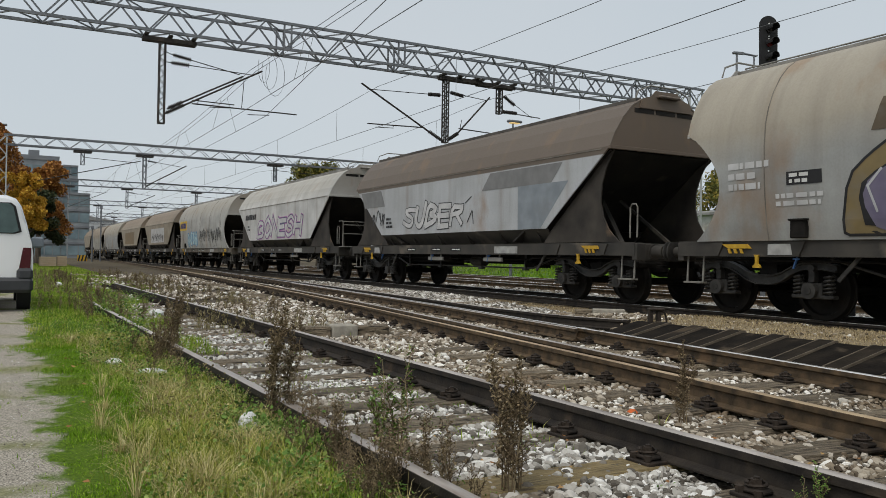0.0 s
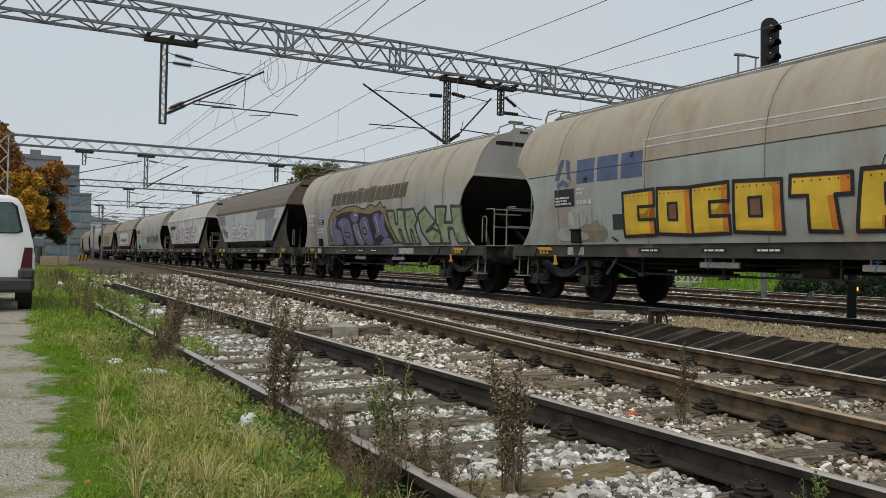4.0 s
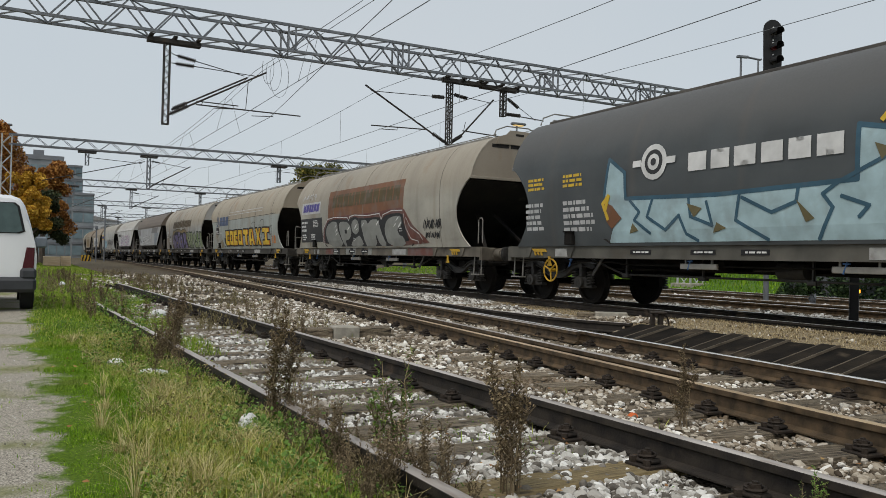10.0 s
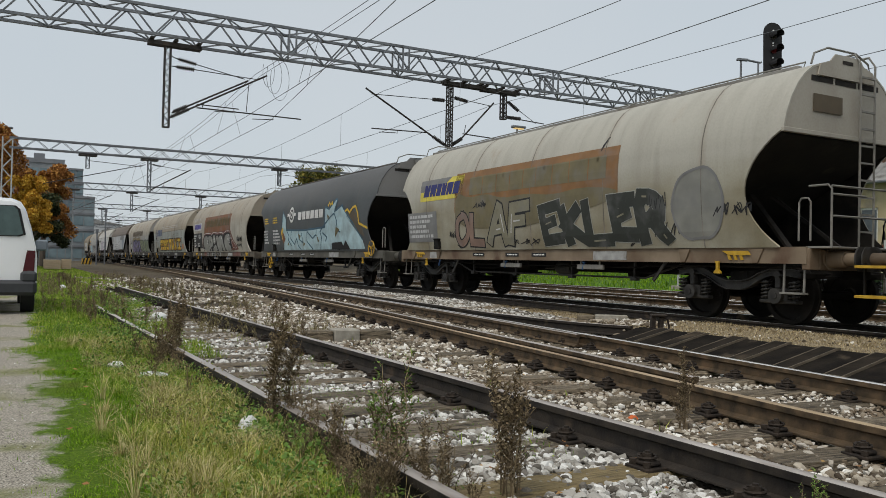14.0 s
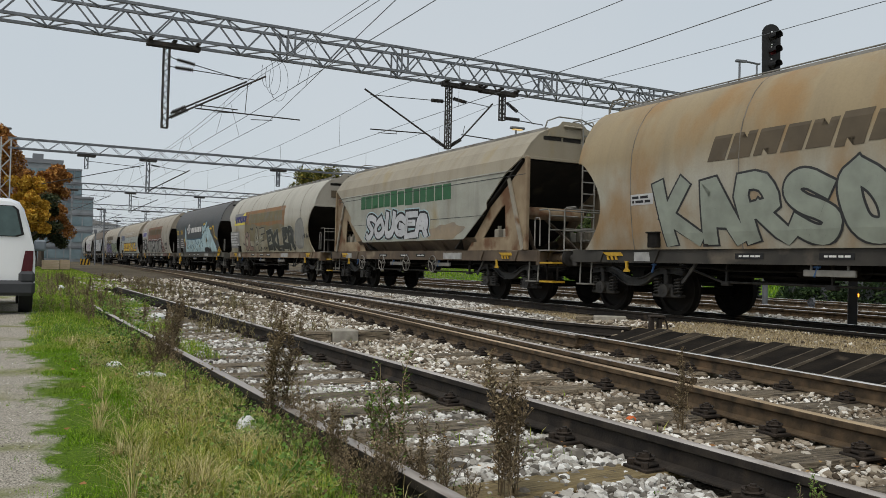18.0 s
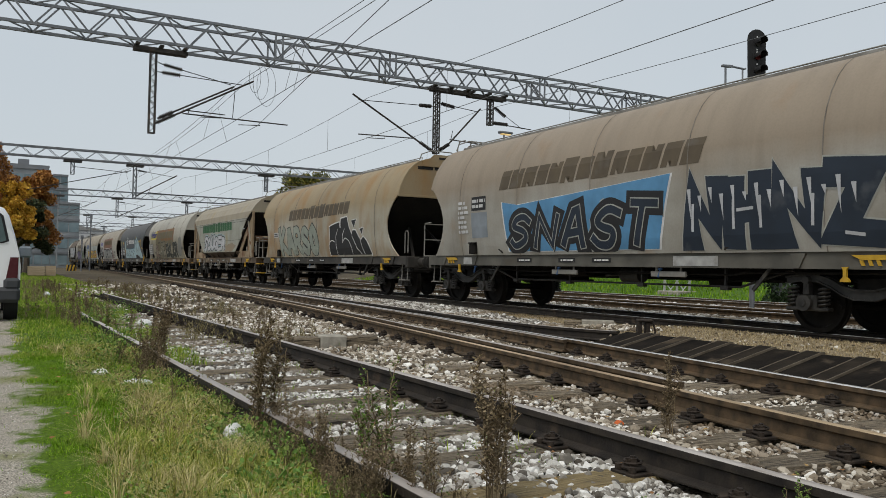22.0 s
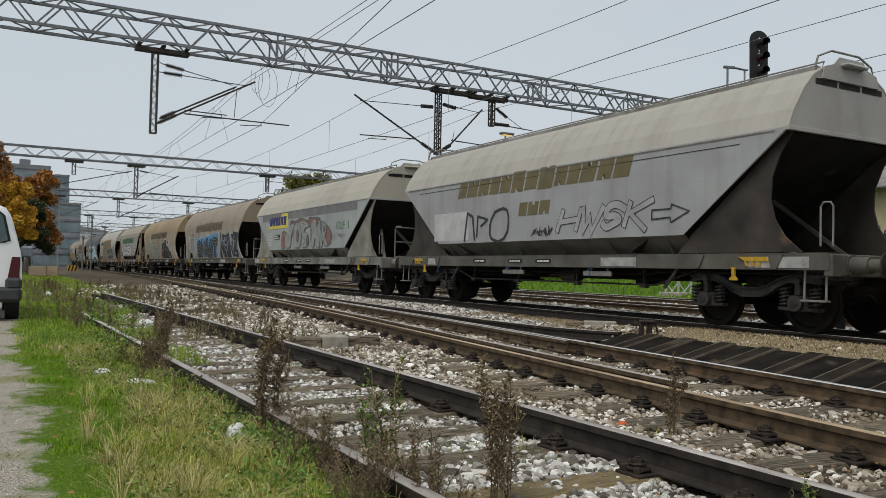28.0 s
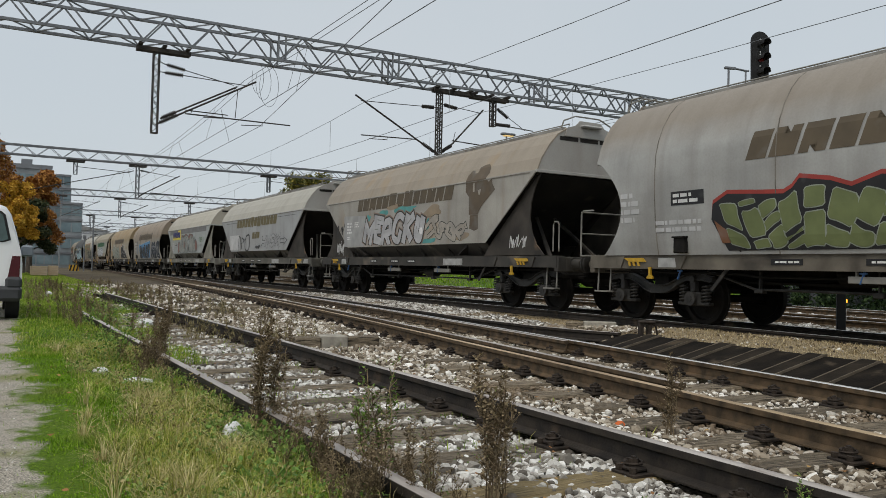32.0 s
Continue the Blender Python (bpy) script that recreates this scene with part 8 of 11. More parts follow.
    on_side(w, "round", ribbon([(10.1, 2.9), (10.2, 3.02), (10.35, 2.92), (10.5, 3.02), (10.55, 2.92)], 0.07), S_YELLOW, "graffiti_linework", lift=5)
    on_side(w, "round", ribbon([(11.85, 2.62), (12.05, 2.68), (12.25, 2.56), (12.55, 2.72), (12.8, 2.76), (13.0, 2.5), (13.1, 2.15), (13.4, 2.08), (13.8, 1.98)], 0.08), S_YELLOW, "graffiti_linework", "yellow scribble", lift=5)
    ring = [disc(5.75, 2.75, 0.33)]
    on_side(w, "round", ring, S_WHITE, "emblem", "white ring emblem", 4)
    on_side(w, "round", [disc(5.75, 2.75, 0.23)], S_DARK, "emblem", lift=5)
    on_side(w, "round", [disc(5.75, 2.75, 0.15), rect(5.2, 5.42, 2.69, 2.81), rect(6.08, 6.3, 2.69, 2.81)], S_WHITE, "emblem", lift=6)
    on_side(w, "round", [disc(5.75, 2.75, 0.07)], S_DARK, "emblem", lift=7)
    name_on(w, "round", name_blocks(6.6, 9.65, 2.5, 2.82, 6, 0.0, 0.2, 4, 0.34), S_WHITE, "white rounded lettering", 4)
    # pale cream wagon
    w = W[12]
    on_side(w, "round", [rect(2.2, 4.65, 2.6, 3.2)], S_LEMON, "panel", "yellow name panel")
    on_side(w, "round", [[(2.2, 2.86), (3.0, 2.9), (3.6, 2.98), (4.0, 3.2), (2.2, 3.2)]], S_GREY, "panel", lift=1.5)
    name_on(w, "round", name_blocks(2.4, 4.45, 2.72, 3.05, 6, 0.09, 0.12, 2), S_NAVY, "", 2)
    on_side(w, "round", [rect(4.23, 10.73, 2.2, 3.24)], S_FADEDORANGE, "panel", "faded rust-orange panel")
    form(w, "round", [(4.25, 1.8), (4.28, 2.75), (5.0, 2.55), (5.8, 2.62), (6.6, 2.45), (7.6, 2.5), (8.6, 2.4), (9.6, 2.5), (10.7, 2.4), (10.7, 2.2), (9.0, 1.9), (7.0, 1.7)], S_OLIVE12, None, 0, "olive dirt over the lower half of the panel", 1.2, 1)
    name_on(w, "round", name_blocks(5.0, 10.4, 2.62, 3.08, 9, 0.0, 0.05, 6, 0.12), S_OLIVE12, "faded olive lettering", 2)
    on_side(w, "round", [rect(1.4, 3.2, 1.45, 2.3)], S_GREY, "panel")
    on_side(w, "round", text_bars(1.5, 3.1, 1.55, 2.25, 5, 6), S_PALE, "lettering", lift=2)
    letter_row(w, "round", "OL", 4.2, 5.75, 1.28, 2.26, ((S_BLACK, 0.07), (S_ROSE, 0.0)), "brownish pink graffiti letters with black outlines", 31, 0.1, 0.08, None, 0.2)
    letter_row(w, "round", "AF", 5.9, 7.7, 1.28, 2.4, ((S_BLACK, 0.08), (S_KHAKI, 0.0)), "khaki graffiti letters with black outlines", 33, 0.1, 0.08, S_PALE, 0.23)
    for u0, u1, z0, z1 in ((3.9, 4.25, 1.5, 1.75), (5.2, 5.9, 2.25, 2.45), (6.9, 8.1, 1.3, 1.5), (11.55, 12.0, 1.9, 2.25), (11.7, 12.3, 1.4, 1.75)):
        on_side(w, "round", scribble(rnd, u0, u1, z0, z1, 3, 0.025), S_BLACK, "graffiti_linework", lift=2)
    form(w, "round", blob(rnd, 12.75, 1.98, 1.15, 1.25, 16, 0.06, 0.4, 0.0), S_SMUDGE, S_GREY, 0.05, "plain grey sprayed oval with a darker edge", 1, 1)
    letter_row(w, "round", "EKLER", 8.1, 12.0, 1.26, 2.30, ((S_CREAM, 0.06), (S_BLACKISH, 0.03)), "black graffiti letters edged in cream", 32, -0.15, 0.1, S_KHAKI, 0.25)
    on_side(w, "round", scribble(rnd, 13.1, 13.9, 1.7, 2.0, 4, 0.025), S_BLACK, "graffiti_linework")
    on_side(w, "round", ribbon([(10.15, 3.2), (10.3, 3.45)], 0.05), S_BLACK, "graffiti_linework")
    sign = Shape().box(-0.35, 0.35, -0.005, 0.005, 3.38, 3.66)
    part("end_notice", sign.mesh("end_notice", S_BROWN), w, "dark brown notice", pose(-0.45, -HALVES[w.name] + end_at("round", 3.5) - 0.012, 0))
    # greenish wagon
    w = W[13]
    name_on(w, "stepped", name_blocks(3.66, 9.95, 2.62, 3.12, 13, 0.0, tall=(5, 7)), S_GREEN, "green slab lettering", 1)
    letter_row(w, "stepped", "SOUGER", 4.1, 8.6, 1.58, 2.42, ((S_SKY, 0.2), (S_BLACK, 0.13), (S_SILVER, 0.0)), "silver graffiti letters edged in black", 41, 0.12, 0.12, S_STEEL, 0.21)
    on_side(w, "stepped", [eased(blob(rnd, 9.6, 1.75, 2.0, 0.42, 16, 0.3, 0.4))], S_OCHREHAZE, "graffiti_halo", "faded ochre sprayed haze")
    on_side(w, "stepped", ribbon([(2.6, 2.1), (11.6, 2.1)], 0.012) + ribbon([(1.6, 2.98), (13.4, 2.98)], 0.015), S_DARK, "seam")
    # ochre wagon
    w = W[14]
    name_on(w, "round", name_blocks(4.5, 10.75, 2.68, 3.18, 13, 0.14, tall=(5, 7)), S_BROWN, "faded dark slab lettering", 1)
    on_side(w, "round", [rect(2.6, 3.2, 2.05, 2.25)], S_PALE, "panel")
    on_side(w, "round", text_bars(2.65, 3.15, 2.07, 2.23, 2, 5), S_BLACK, "lettering", lift=2)
    letter_row(w, "round", "KARSO", 3.3, 7.8, 1.26, 2.42, ((S_DARK, 0.075), (S_MINT, 0.0)), "pale green graffiti letters with dark outlines", 51, -0.25, 0.05, None, 0.30)
    dark = [(8.98, 1.28), (8.92, 1.6), (9.05, 1.78), (9.03, 2.28), (9.5, 2.36), (9.95, 2.4), (9.99, 2.2), (10.06, 2.22), (10.08, 2.52), (10.62, 2.56), (10.8, 2.2), (11.0, 1.95), (11.12, 2.1), (11.35, 2.08), (11.6, 1.85),
            (11.75, 1.75), (11.95, 1.86), (12.2, 1.72), (12.4, 1.5), (12.52, 1.28)]
    tips = [[(11.0, 2.42), (11.42, 2.45), (11.22, 2.18)], [(11.68, 2.12), (11.98, 2.15), (11.86, 1.94)]]
    on_side(w, "round", loop(dark, 0.09)[:-1], S_WHITE, "graffiti_outline", lift=1)
    on_side(w, "round", [q for t in tips for q in loop(t, 0.05)], S_WHITE, "graffiti_outline", lift=1)
    on_side(w, "round", [dark], S_BLACK, "graffiti", "black graffiti shape edged in white", 2)
    for t in tips:
        on_side(w, "round", [t], S_BLACK, "graffiti", lift=2)
    on_side(w, "round", ribbon([(9.05, 1.76), (9.25, 1.8), (9.45, 1.74)], 0.03) + ribbon([(9.66, 1.3), (9.58, 1.6), (9.62, 1.95), (9.8, 2.16)], 0.03) + ribbon([(10.2, 1.7), (10.25, 2.0), (10.42, 2.16)], 0.03)
            + ribbon([(10.2, 1.74), (10.45, 1.86), (10.75, 1.75), (10.95, 1.5), (11.0, 1.3)], 0.03) + ribbon([(11.05, 1.9), (11.4, 1.5), (11.75, 1.3)], 0.03) + ribbon([(11.7, 1.75), (11.85, 1.5), (11.98, 1.3)], 0.03), S_WHITE, "graffiti_linework", lift=3)
    # taupe wagon, blue
    w = W[15]
    name_on(w, "round", name_blocks(4.4, 10.6, 2.74, 3.26, 13, 0.14, tall=(5, 7)), S_BROWN, "faded dark slab lettering", 1)
    on_side(w, "round", [rect(3.15, 3.88, 1.65, 2.27)], S_BLUEGREY, "panel", "faded blue-grey patch")
    on_side(w, "round", [rect(3.17, 3.83, 2.32, 2.66)], S_BLACK, "panel", "black data panel")
    on_side(w, "round", text_bars(2.52, 3.1, 1.75, 2.6, 7, 1) + text_bars(3.2, 3.8, 2.36, 2.62, 2, 2), S_PALE, "lettering", lift=2)
    blue = [(4.75, 1.3), (4.55, 2.45), (5.2, 2.35), (9.9, 2.62), (9.55, 1.3)]
    on_side(w, "round", [grow(blue, 0.05)], S_WHITE, "graffiti_halo", lift=1)
    on_side(w, "round", clip_z([blue], 1.28), S_AZURE, "graffiti", "azure graffiti panel", 2)
    letter_row(w, "round", "SNAST", 4.75, 9.6, 1.24, 2.32, ((S_CREAM, 0.13), (S_BLACK, 0.08), (S_CREAM, -0.17), (S_INK, -0.22)), "black graffiti letters lined in cream", 61, 0.2, 0.08, None, 0.36)
    letter_row(w, "round", "NHNZ", 10.15, 13.7, 1.26, 2.5, ((S_CREAM, 0.1), (S_INK, 0.05)), "navy graffiti letters with white streaks", 62, 0.0, 0.06, S_SILVER, 0.38)
    on_side(w, "round", [[(10.3 + 0.23 * k, 2.3 - 0.12 * (k % 2)), (10.38 + 0.23 * k, 2.3 - 0.12 * (k % 2)), (10.37 + 0.23 * k, 1.75 + 0.14 * (k % 3))] for k in range(14)], S_SILVER, "graffiti_linework", lift=5)
    # light grey, bubble letters
    w = W[16]
    on_side(w, "angled", [rect(2.2, 12.9, 2.80, 3.1)], S_GREY, "panel", "grey stripe under the roof")
    on_side(w, "angled", [rect(3.15, 5.75, 2.45, 3.06)], S_LEMON, "panel", "yellow name panel", 2)
    on_side(w, "angled", [[(3.15, 2.7), (4.0, 2.72), (4.7, 2.82), (5.0, 3.06), (3.15, 3.06)]], S_GREY, "panel", lift=2.5)
    name_on(w, "angled", name_blocks(3.3, 5.55, 2.58, 2.94, 6, 0.09, 0.12, 2), S_NAVY, "", 3)
    on_side(w, "angled", text_bars(3.1, 3.7, 1.7, 2.3, 5, 2), S_PALE, "lettering")
    on_side(w, "angled", [rect(4.0, 4.7, 1.98, 2.2)], S_BLACK, "panel")
    on_side(w, "angled", text_bars(4.05, 4.65, 2.0, 2.18, 2, 3), S_WHITE, "lettering", lift=2)
    for q in ([(4.94, 1.60), (4.97, 2.23), (5.25, 2.35), (5.53, 2.24), (5.48, 1.60)], [(10.10, 2.44), (10.56, 2.18), (10.70, 1.94), (10.55, 1.70), (10.31, 1.64), (10.00, 1.96)],
              [(6.0, 2.5), (6.11, 2.75), (6.73, 2.66), (7.0, 2.72), (7.30, 2.78), (7.63, 2.75), (8.15, 2.60), (8.29, 2.75), (8.63, 2.74), (8.81, 2.72), (9.17, 2.71), (9.55, 2.64), (9.17, 2.45), (8.44, 2.36), (7.41, 2.47)]):
        form(w, "angled", q, S_REDPALE, S_TEALDARK, 0.03, "faded red shadow of the letters", 2, 1)
        on_side(w, "angled", line([(u * 0.96 + 0.3, 0.08 + z * 0.955) for u, z in q[1:4]], 0.02), S_TEALDARK, "graffiti_linework", lift=4)
    for q in ([(5.50, 1.60), (5.40, 2.07), (5.60, 2.32), (5.87, 2.01), (6.06, 2.34), (6.05, 2.57), (6.67, 2.60), (6.25, 2.15), (6.16, 1.62)], [(6.57, 1.62), (6.41, 2.06), (6.55, 2.47), (6.96, 2.66), (7.33, 2.52), (7.45, 2.08), (7.34, 1.66), (6.98, 1.60)],
              [(7.19, 2.61), (7.63, 2.69), (8.25, 2.52), (8.30, 2.39), (7.84, 2.36), (7.74, 2.22), (8.15, 2.15), (8.31, 1.88), (8.16, 1.63), (7.49, 1.60), (7.65, 1.76), (7.98, 1.84), (7.48, 2.06), (7.31, 2.41)],
              [(8.46, 2.50), (8.77, 2.66), (9.08, 2.65), (9.09, 2.37), (9.31, 2.35), (9.34, 2.62), (9.56, 2.60), (9.48, 1.58), (9.12, 1.58), (9.09, 1.90), (8.87, 1.91), (8.92, 1.60), (8.50, 1.62)],
              [(9.58, 2.60), (10.11, 2.45), (10.15, 2.18), (9.96, 2.00), (10.35, 1.65), (10.01, 1.61), (9.78, 1.91), (9.73, 1.61), (9.44, 1.58)]):
        form(w, "angled", q, S_WASHED, S_TEALWORN, 0.026, "pale cream graffiti letter with a dark teal outline", 5, 2)
    for q in ([(6.91, 1.87), (6.86, 2.16), (6.97, 2.35), (7.11, 2.26), (7.16, 1.98), (7.07, 1.82)], [(8.02, 1.75), (8.06, 2.01), (8.17, 2.11), (8.26, 1.96), (8.22, 1.70)], [(9.85, 2.2), (9.9, 2.35), (10.02, 2.3), (9.98, 2.15)]):
        form(w, "angled", q, S_REDPALE, S_TEALDARK, 0.045, "", 7, 1)
    for q in ([(7.0, 2.52), (7.15, 2.45)], [(6.6, 2.3), (6.52, 2.1)], [(7.5, 2.55), (7.9, 2.5)], [(8.6, 2.3), (8.6, 1.9)], [(5.2, 1.9), (5.35, 2.1)], [(9.65, 2.45), (9.65, 2.1)]):
        on_side(w, "angled", line(q, 0.025), S_TEALDARK, "graffiti_linework", lift=7)
    wall_text(w, "angled", "..", 10.85, 11.0, 2.22, 2.45, S_LEAFTAG, "", 0.0, 2)
    wall_text(w, "angled", "GOLF.1", 11.05, 12.25, 2.2, 2.47, S_LEAFTAG, "green sprayed tag", 0.0, 2)
    on_side(w, "angled", scribble(rnd, 10.8, 12.0, 1.85, 2.1, 5, 0.016), S_STEEL, "graffiti_linework")
    # light grey, thin tags
    w = W[17]
    on_side(w, "angled", ribbon([(2.2, 2.97), (13.3, 2.97)], 0.015), S_DARK, "seam")
    name_on(w, "angled", name_blocks(4.35, 10.8, 2.70, 3.18, 13, 0.14, tall=(5, 7)), S_OLIVE, "faded olive slab lettering", 1)
    name_on(w, "angled", name_blocks(7.1, 8.3, 2.12, 2.42, 3), S_OLIVE, "", 1)
    on_side(w, "angled", [rect(3.1, 4.9, 1.62, 2.35)], S_PALE, "panel")
    on_side(w, "angled", loop(blob(rnd, 6.3, 1.95, 0.8, 0.75, 14, 0.08), 0.07) + ribbon([(4.7, 1.6), (4.85, 2.3), (5.1, 2.2), (5.2, 1.62)], 0.07) + ribbon([(5.3, 1.7), (5.35, 2.2), (5.8, 2.1), (5.5, 1.95)], 0.06), S_DARK, "graffiti_linework", "dark outlined tag", 2)
    letter_row(w, "angled", "HWSK", 8.6, 11.3, 1.64, 2.3, ((S_DARK, 0.035), (S_PAINT9, 0.0)), "thin dark outlined letters", 72, 0.15, 0.1, None, 0.12)
    on_side(w, "angled", loop([(11.35, 1.85), (11.8, 1.87), (11.82, 1.78), (12.25, 1.96), (11.84, 2.1), (11.82, 2.02), (11.36, 2.02)], 0.03), S_DARK, "graffiti_linework", "outlined arrow", 2)
    on_side(w, "angled", clip_z(scribble(rnd, 7.6, 8.4, 1.62, 1.85, 4, 0.03), 1.6), S_DARK, "graffiti_linework", "thin dark tags", 2)
    # warm grey wagon
    w = W[18]
    name_on(w, "angled", name_blocks(4.15, 10.5, 2.72, 3.18, 13, 0.14, tall=(5, 7)), S_BROWN, "faded brown slab lettering", 1)
    on_side(w, "angled", [[(3.05, 1.58), (4.8, 1.58), (4.8, 2.56), (3.02, 2.62)]], S_GREYWASH, "panel", "pale grey painted-over patch")
    on_side(w, "angled", text_bars(3.3, 3.8, 2.0, 2.4, 4, 12) + text_bars(3.95, 4.4, 2.2, 2.4, 3, 13) + text_bars(3.3, 3.7, 1.8, 1.92, 2, 14), S_WHITE, "lettering", lift=2)
    splash = [(11.16, 3.27), (11.3, 3.4), (11.43, 3.39), (11.49, 3.31), (11.62, 3.32), (11.64, 3.46), (11.81, 3.5), (12.0, 3.51), (12.15, 3.41), (12.2, 3.26), (12.1, 3.13), (12.24, 3.03), (12.38, 3.11), (12.41, 2.96),
              (12.53, 2.83), (12.2, 2.63), (11.96, 2.49), (11.8, 2.34), (11.75, 2.26), (11.32, 2.27), (11.32, 2.4), (11.31, 2.73), (11.16, 2.85)]
    on_side(w, "angled", [splash, [(11.37, 2.26), (11.75, 2.25), (11.78, 1.9), (11.58, 1.86), (11.35, 1.92)]], S_UMBER, "graffiti", "dark brown ragged paint splash", 1)
    on_side(w, "angled", [[(11.51, 3.05), (11.59, 3.05), (11.59, 2.84), (11.51, 2.83)], [(11.74, 2.86), (11.9, 2.89), (11.84, 2.75), (11.79, 2.74)]], S_WARMFILL, "graffiti", "", 2)
    for u, z, a, b, mat in ((6.2, 2.56, 0.9, 0.24, S_TEAL), (7.7, 2.6, 1.3, 0.22, S_TEAL), (8.95, 2.1, 0.5, 0.4, S_TEAL), (9.1, 1.66, 0.9, 0.14, S_TEAL), (5.0, 2.45, 0.4, 0.24, S_TEAL), (9.4, 2.45, 0.9, 0.35, S_OCHREHAZE), (6.9, 2.72, 0.8, 0.16, S_OCHREHAZE), (10.9, 1.75, 0.8, 0.25, S_OCHREHAZE)):
        on_side(w, "angled", clip_z([eased(blob(rnd, u, z, a, b, 14, 0.3, 0.3))], 1.58), mat, "graffiti_halo", "hazy sprayed patch", 1)
    letter_row(w, "angled", "MERCKU", 4.75, 8.95, 1.56, 2.5, ((S_ROSE, 0.15), (S_BLACKISH, 0.08), (S_CHALK, 0.0)), "pale grey graffiti letters with dark edges", 81, 0.15, 0.16, S_STEEL, 0.24)
    on_side(w, "angled", [disc(8.75, 1.95, 0.1, 12)], S_WHITE, "graffiti", lift=5)
    letter_row(w, "angled", "BSGR", 9.2, 11.1, 1.62, 2.4, ((S_BLACKISH, 0.035), (S_WARMFILL, 0.0)), "thin dark outlined graffiti letters", 84, 0.25, 0.24, S_BLACKISH, 0.11)
    on_side(w, "angled", scribble(rnd, 2.4, 3.05, 1.95, 2.42, 2, 0.05), S_BLACK, "graffiti_linework", "black tag", 2)
    s = Shape()
    for q in scribble(rnd, 2.1, 2.75, 1.3, 1.75, 5, 0.03) + scribble(rnd, 13.0, 13.7, 1.35, 1.75, 4, 0.035):
        s.add([(-1.338, HALVES[w.name] - u, z) for u, z in q], [(0, 1, 2, 3)])
    tagged(part("graffiti_linework", s.mesh("graffiti_linework", S_WHITE), w, "white tag on the end saddle"), kind="stuff")
    # grey wagon, green
    w = W[19]
    on_side(w, "round", text_bars(1.7, 2.3, 1.8, 2.4, 4, 1) + text_bars(2.6, 3.7, 1.6, 1.85, 2, 2), S_PALE, "lettering")
    on_side(w, "round", [rect(3.0, 3.75, 2.08, 2.32)], S_BLACK, "panel")
    on_side(w, "round", text_bars(3.05, 3.7, 2.1, 2.3, 2, 3), S_WHITE, "lettering", lift=2)
    name_on(w, "round", name_blocks(4.6, 10.9, 2.70, 3.23, 13, 0.14, tall=(5, 7)), S_BROWN, "faded brown slab lettering", 1)
    crest = [(3.94, 2.05), (4.24, 2.2), (4.94, 2.15), (5.3, 2.13), (5.45, 2.2), (5.58, 2.34), (6.08, 2.26), (6.4, 2.15)] + [(6.84 + 0.5 * k, (2.28, 2.2, 2.1, 2.24, 2.3)[k % 5]) for k in range(13)] + [(13.3, 1.95)]
    field = [(4.2, 1.28), (3.9, 1.8)] + crest + [(13.45, 1.28)]
    on_side(w, "round", [[(3.9, 1.8)] + [(u, z + 0.065) for u, z in crest] + [(13.4, 1.9)]], S_RED, "graffiti_halo", lift=1)
    on_side(w, "round", [field], S_BLACK, "graffiti_outline", "black graffiti ground with a thin red edge", 2)
    on_side(w, "round", [[(3.96, 1.78), (4.3, 1.55), (4.4, 1.42), (4.1, 1.4)]], S_RUST, "graffiti_patch", "", 3)
    high = lambda u: float(np.interp(u, [q[0] for q in crest], [q[1] for q in crest])) - 0.06
    pale, green = [], []
    u = 4.12
    while u < 12.9:
        wide = rnd.uniform(0.26, 0.46)
        lean, tilt = 0.38 * math.sin(1.7 * u), 0.22 * math.sin(2.6 * u + 1)
        cuts = [1.285] + sorted(rnd.uniform(1.45, high(u) - 0.12) for _ in range(rnd.choice((1, 1, 2)))) + [high(u + wide / 2)]
        for lo, hi in zip(cuts, cuts[1:]):
            if hi - lo < 0.08:
                continue
            at = lambda f, z: (u + f * wide + lean * (1.8 - z), z + tilt * (f - 0.5))
            q = [at(0.03, lo + 0.02), at(rnd.uniform(0.4, 0.6), lo + rnd.uniform(0.0, 0.05)), at(0.97, lo + 0.02), at(rnd.uniform(0.85, 1.12), (lo + hi) / 2), at(0.98, hi - 0.02), at(0.5, hi - rnd.uniform(-0.02, 0.07)), at(0.04, hi - 0.03), at(rnd.uniform(-0.06, 0.14), (lo + hi) / 2)]
            q = eased([(a, min(max(z, 1.29), high(a))) for a, z in q])
            pale.append(grow(q, -0.004))
            green.append(grow(q, -0.022))
        u += wide + 0.012
    on_side(w, "round", clip_z(pale, 1.28), S_MINT, "graffiti_edge", lift=3)
    on_side(w, "round", clip_z(green, 1.29), S_LIME, "graffiti_patch", "yellow-green graffiti shapes", 4.2)


paint_train()


# ---- overhead line: gantries, cantilevers and wires ----
GANTRY_Y = 25.55


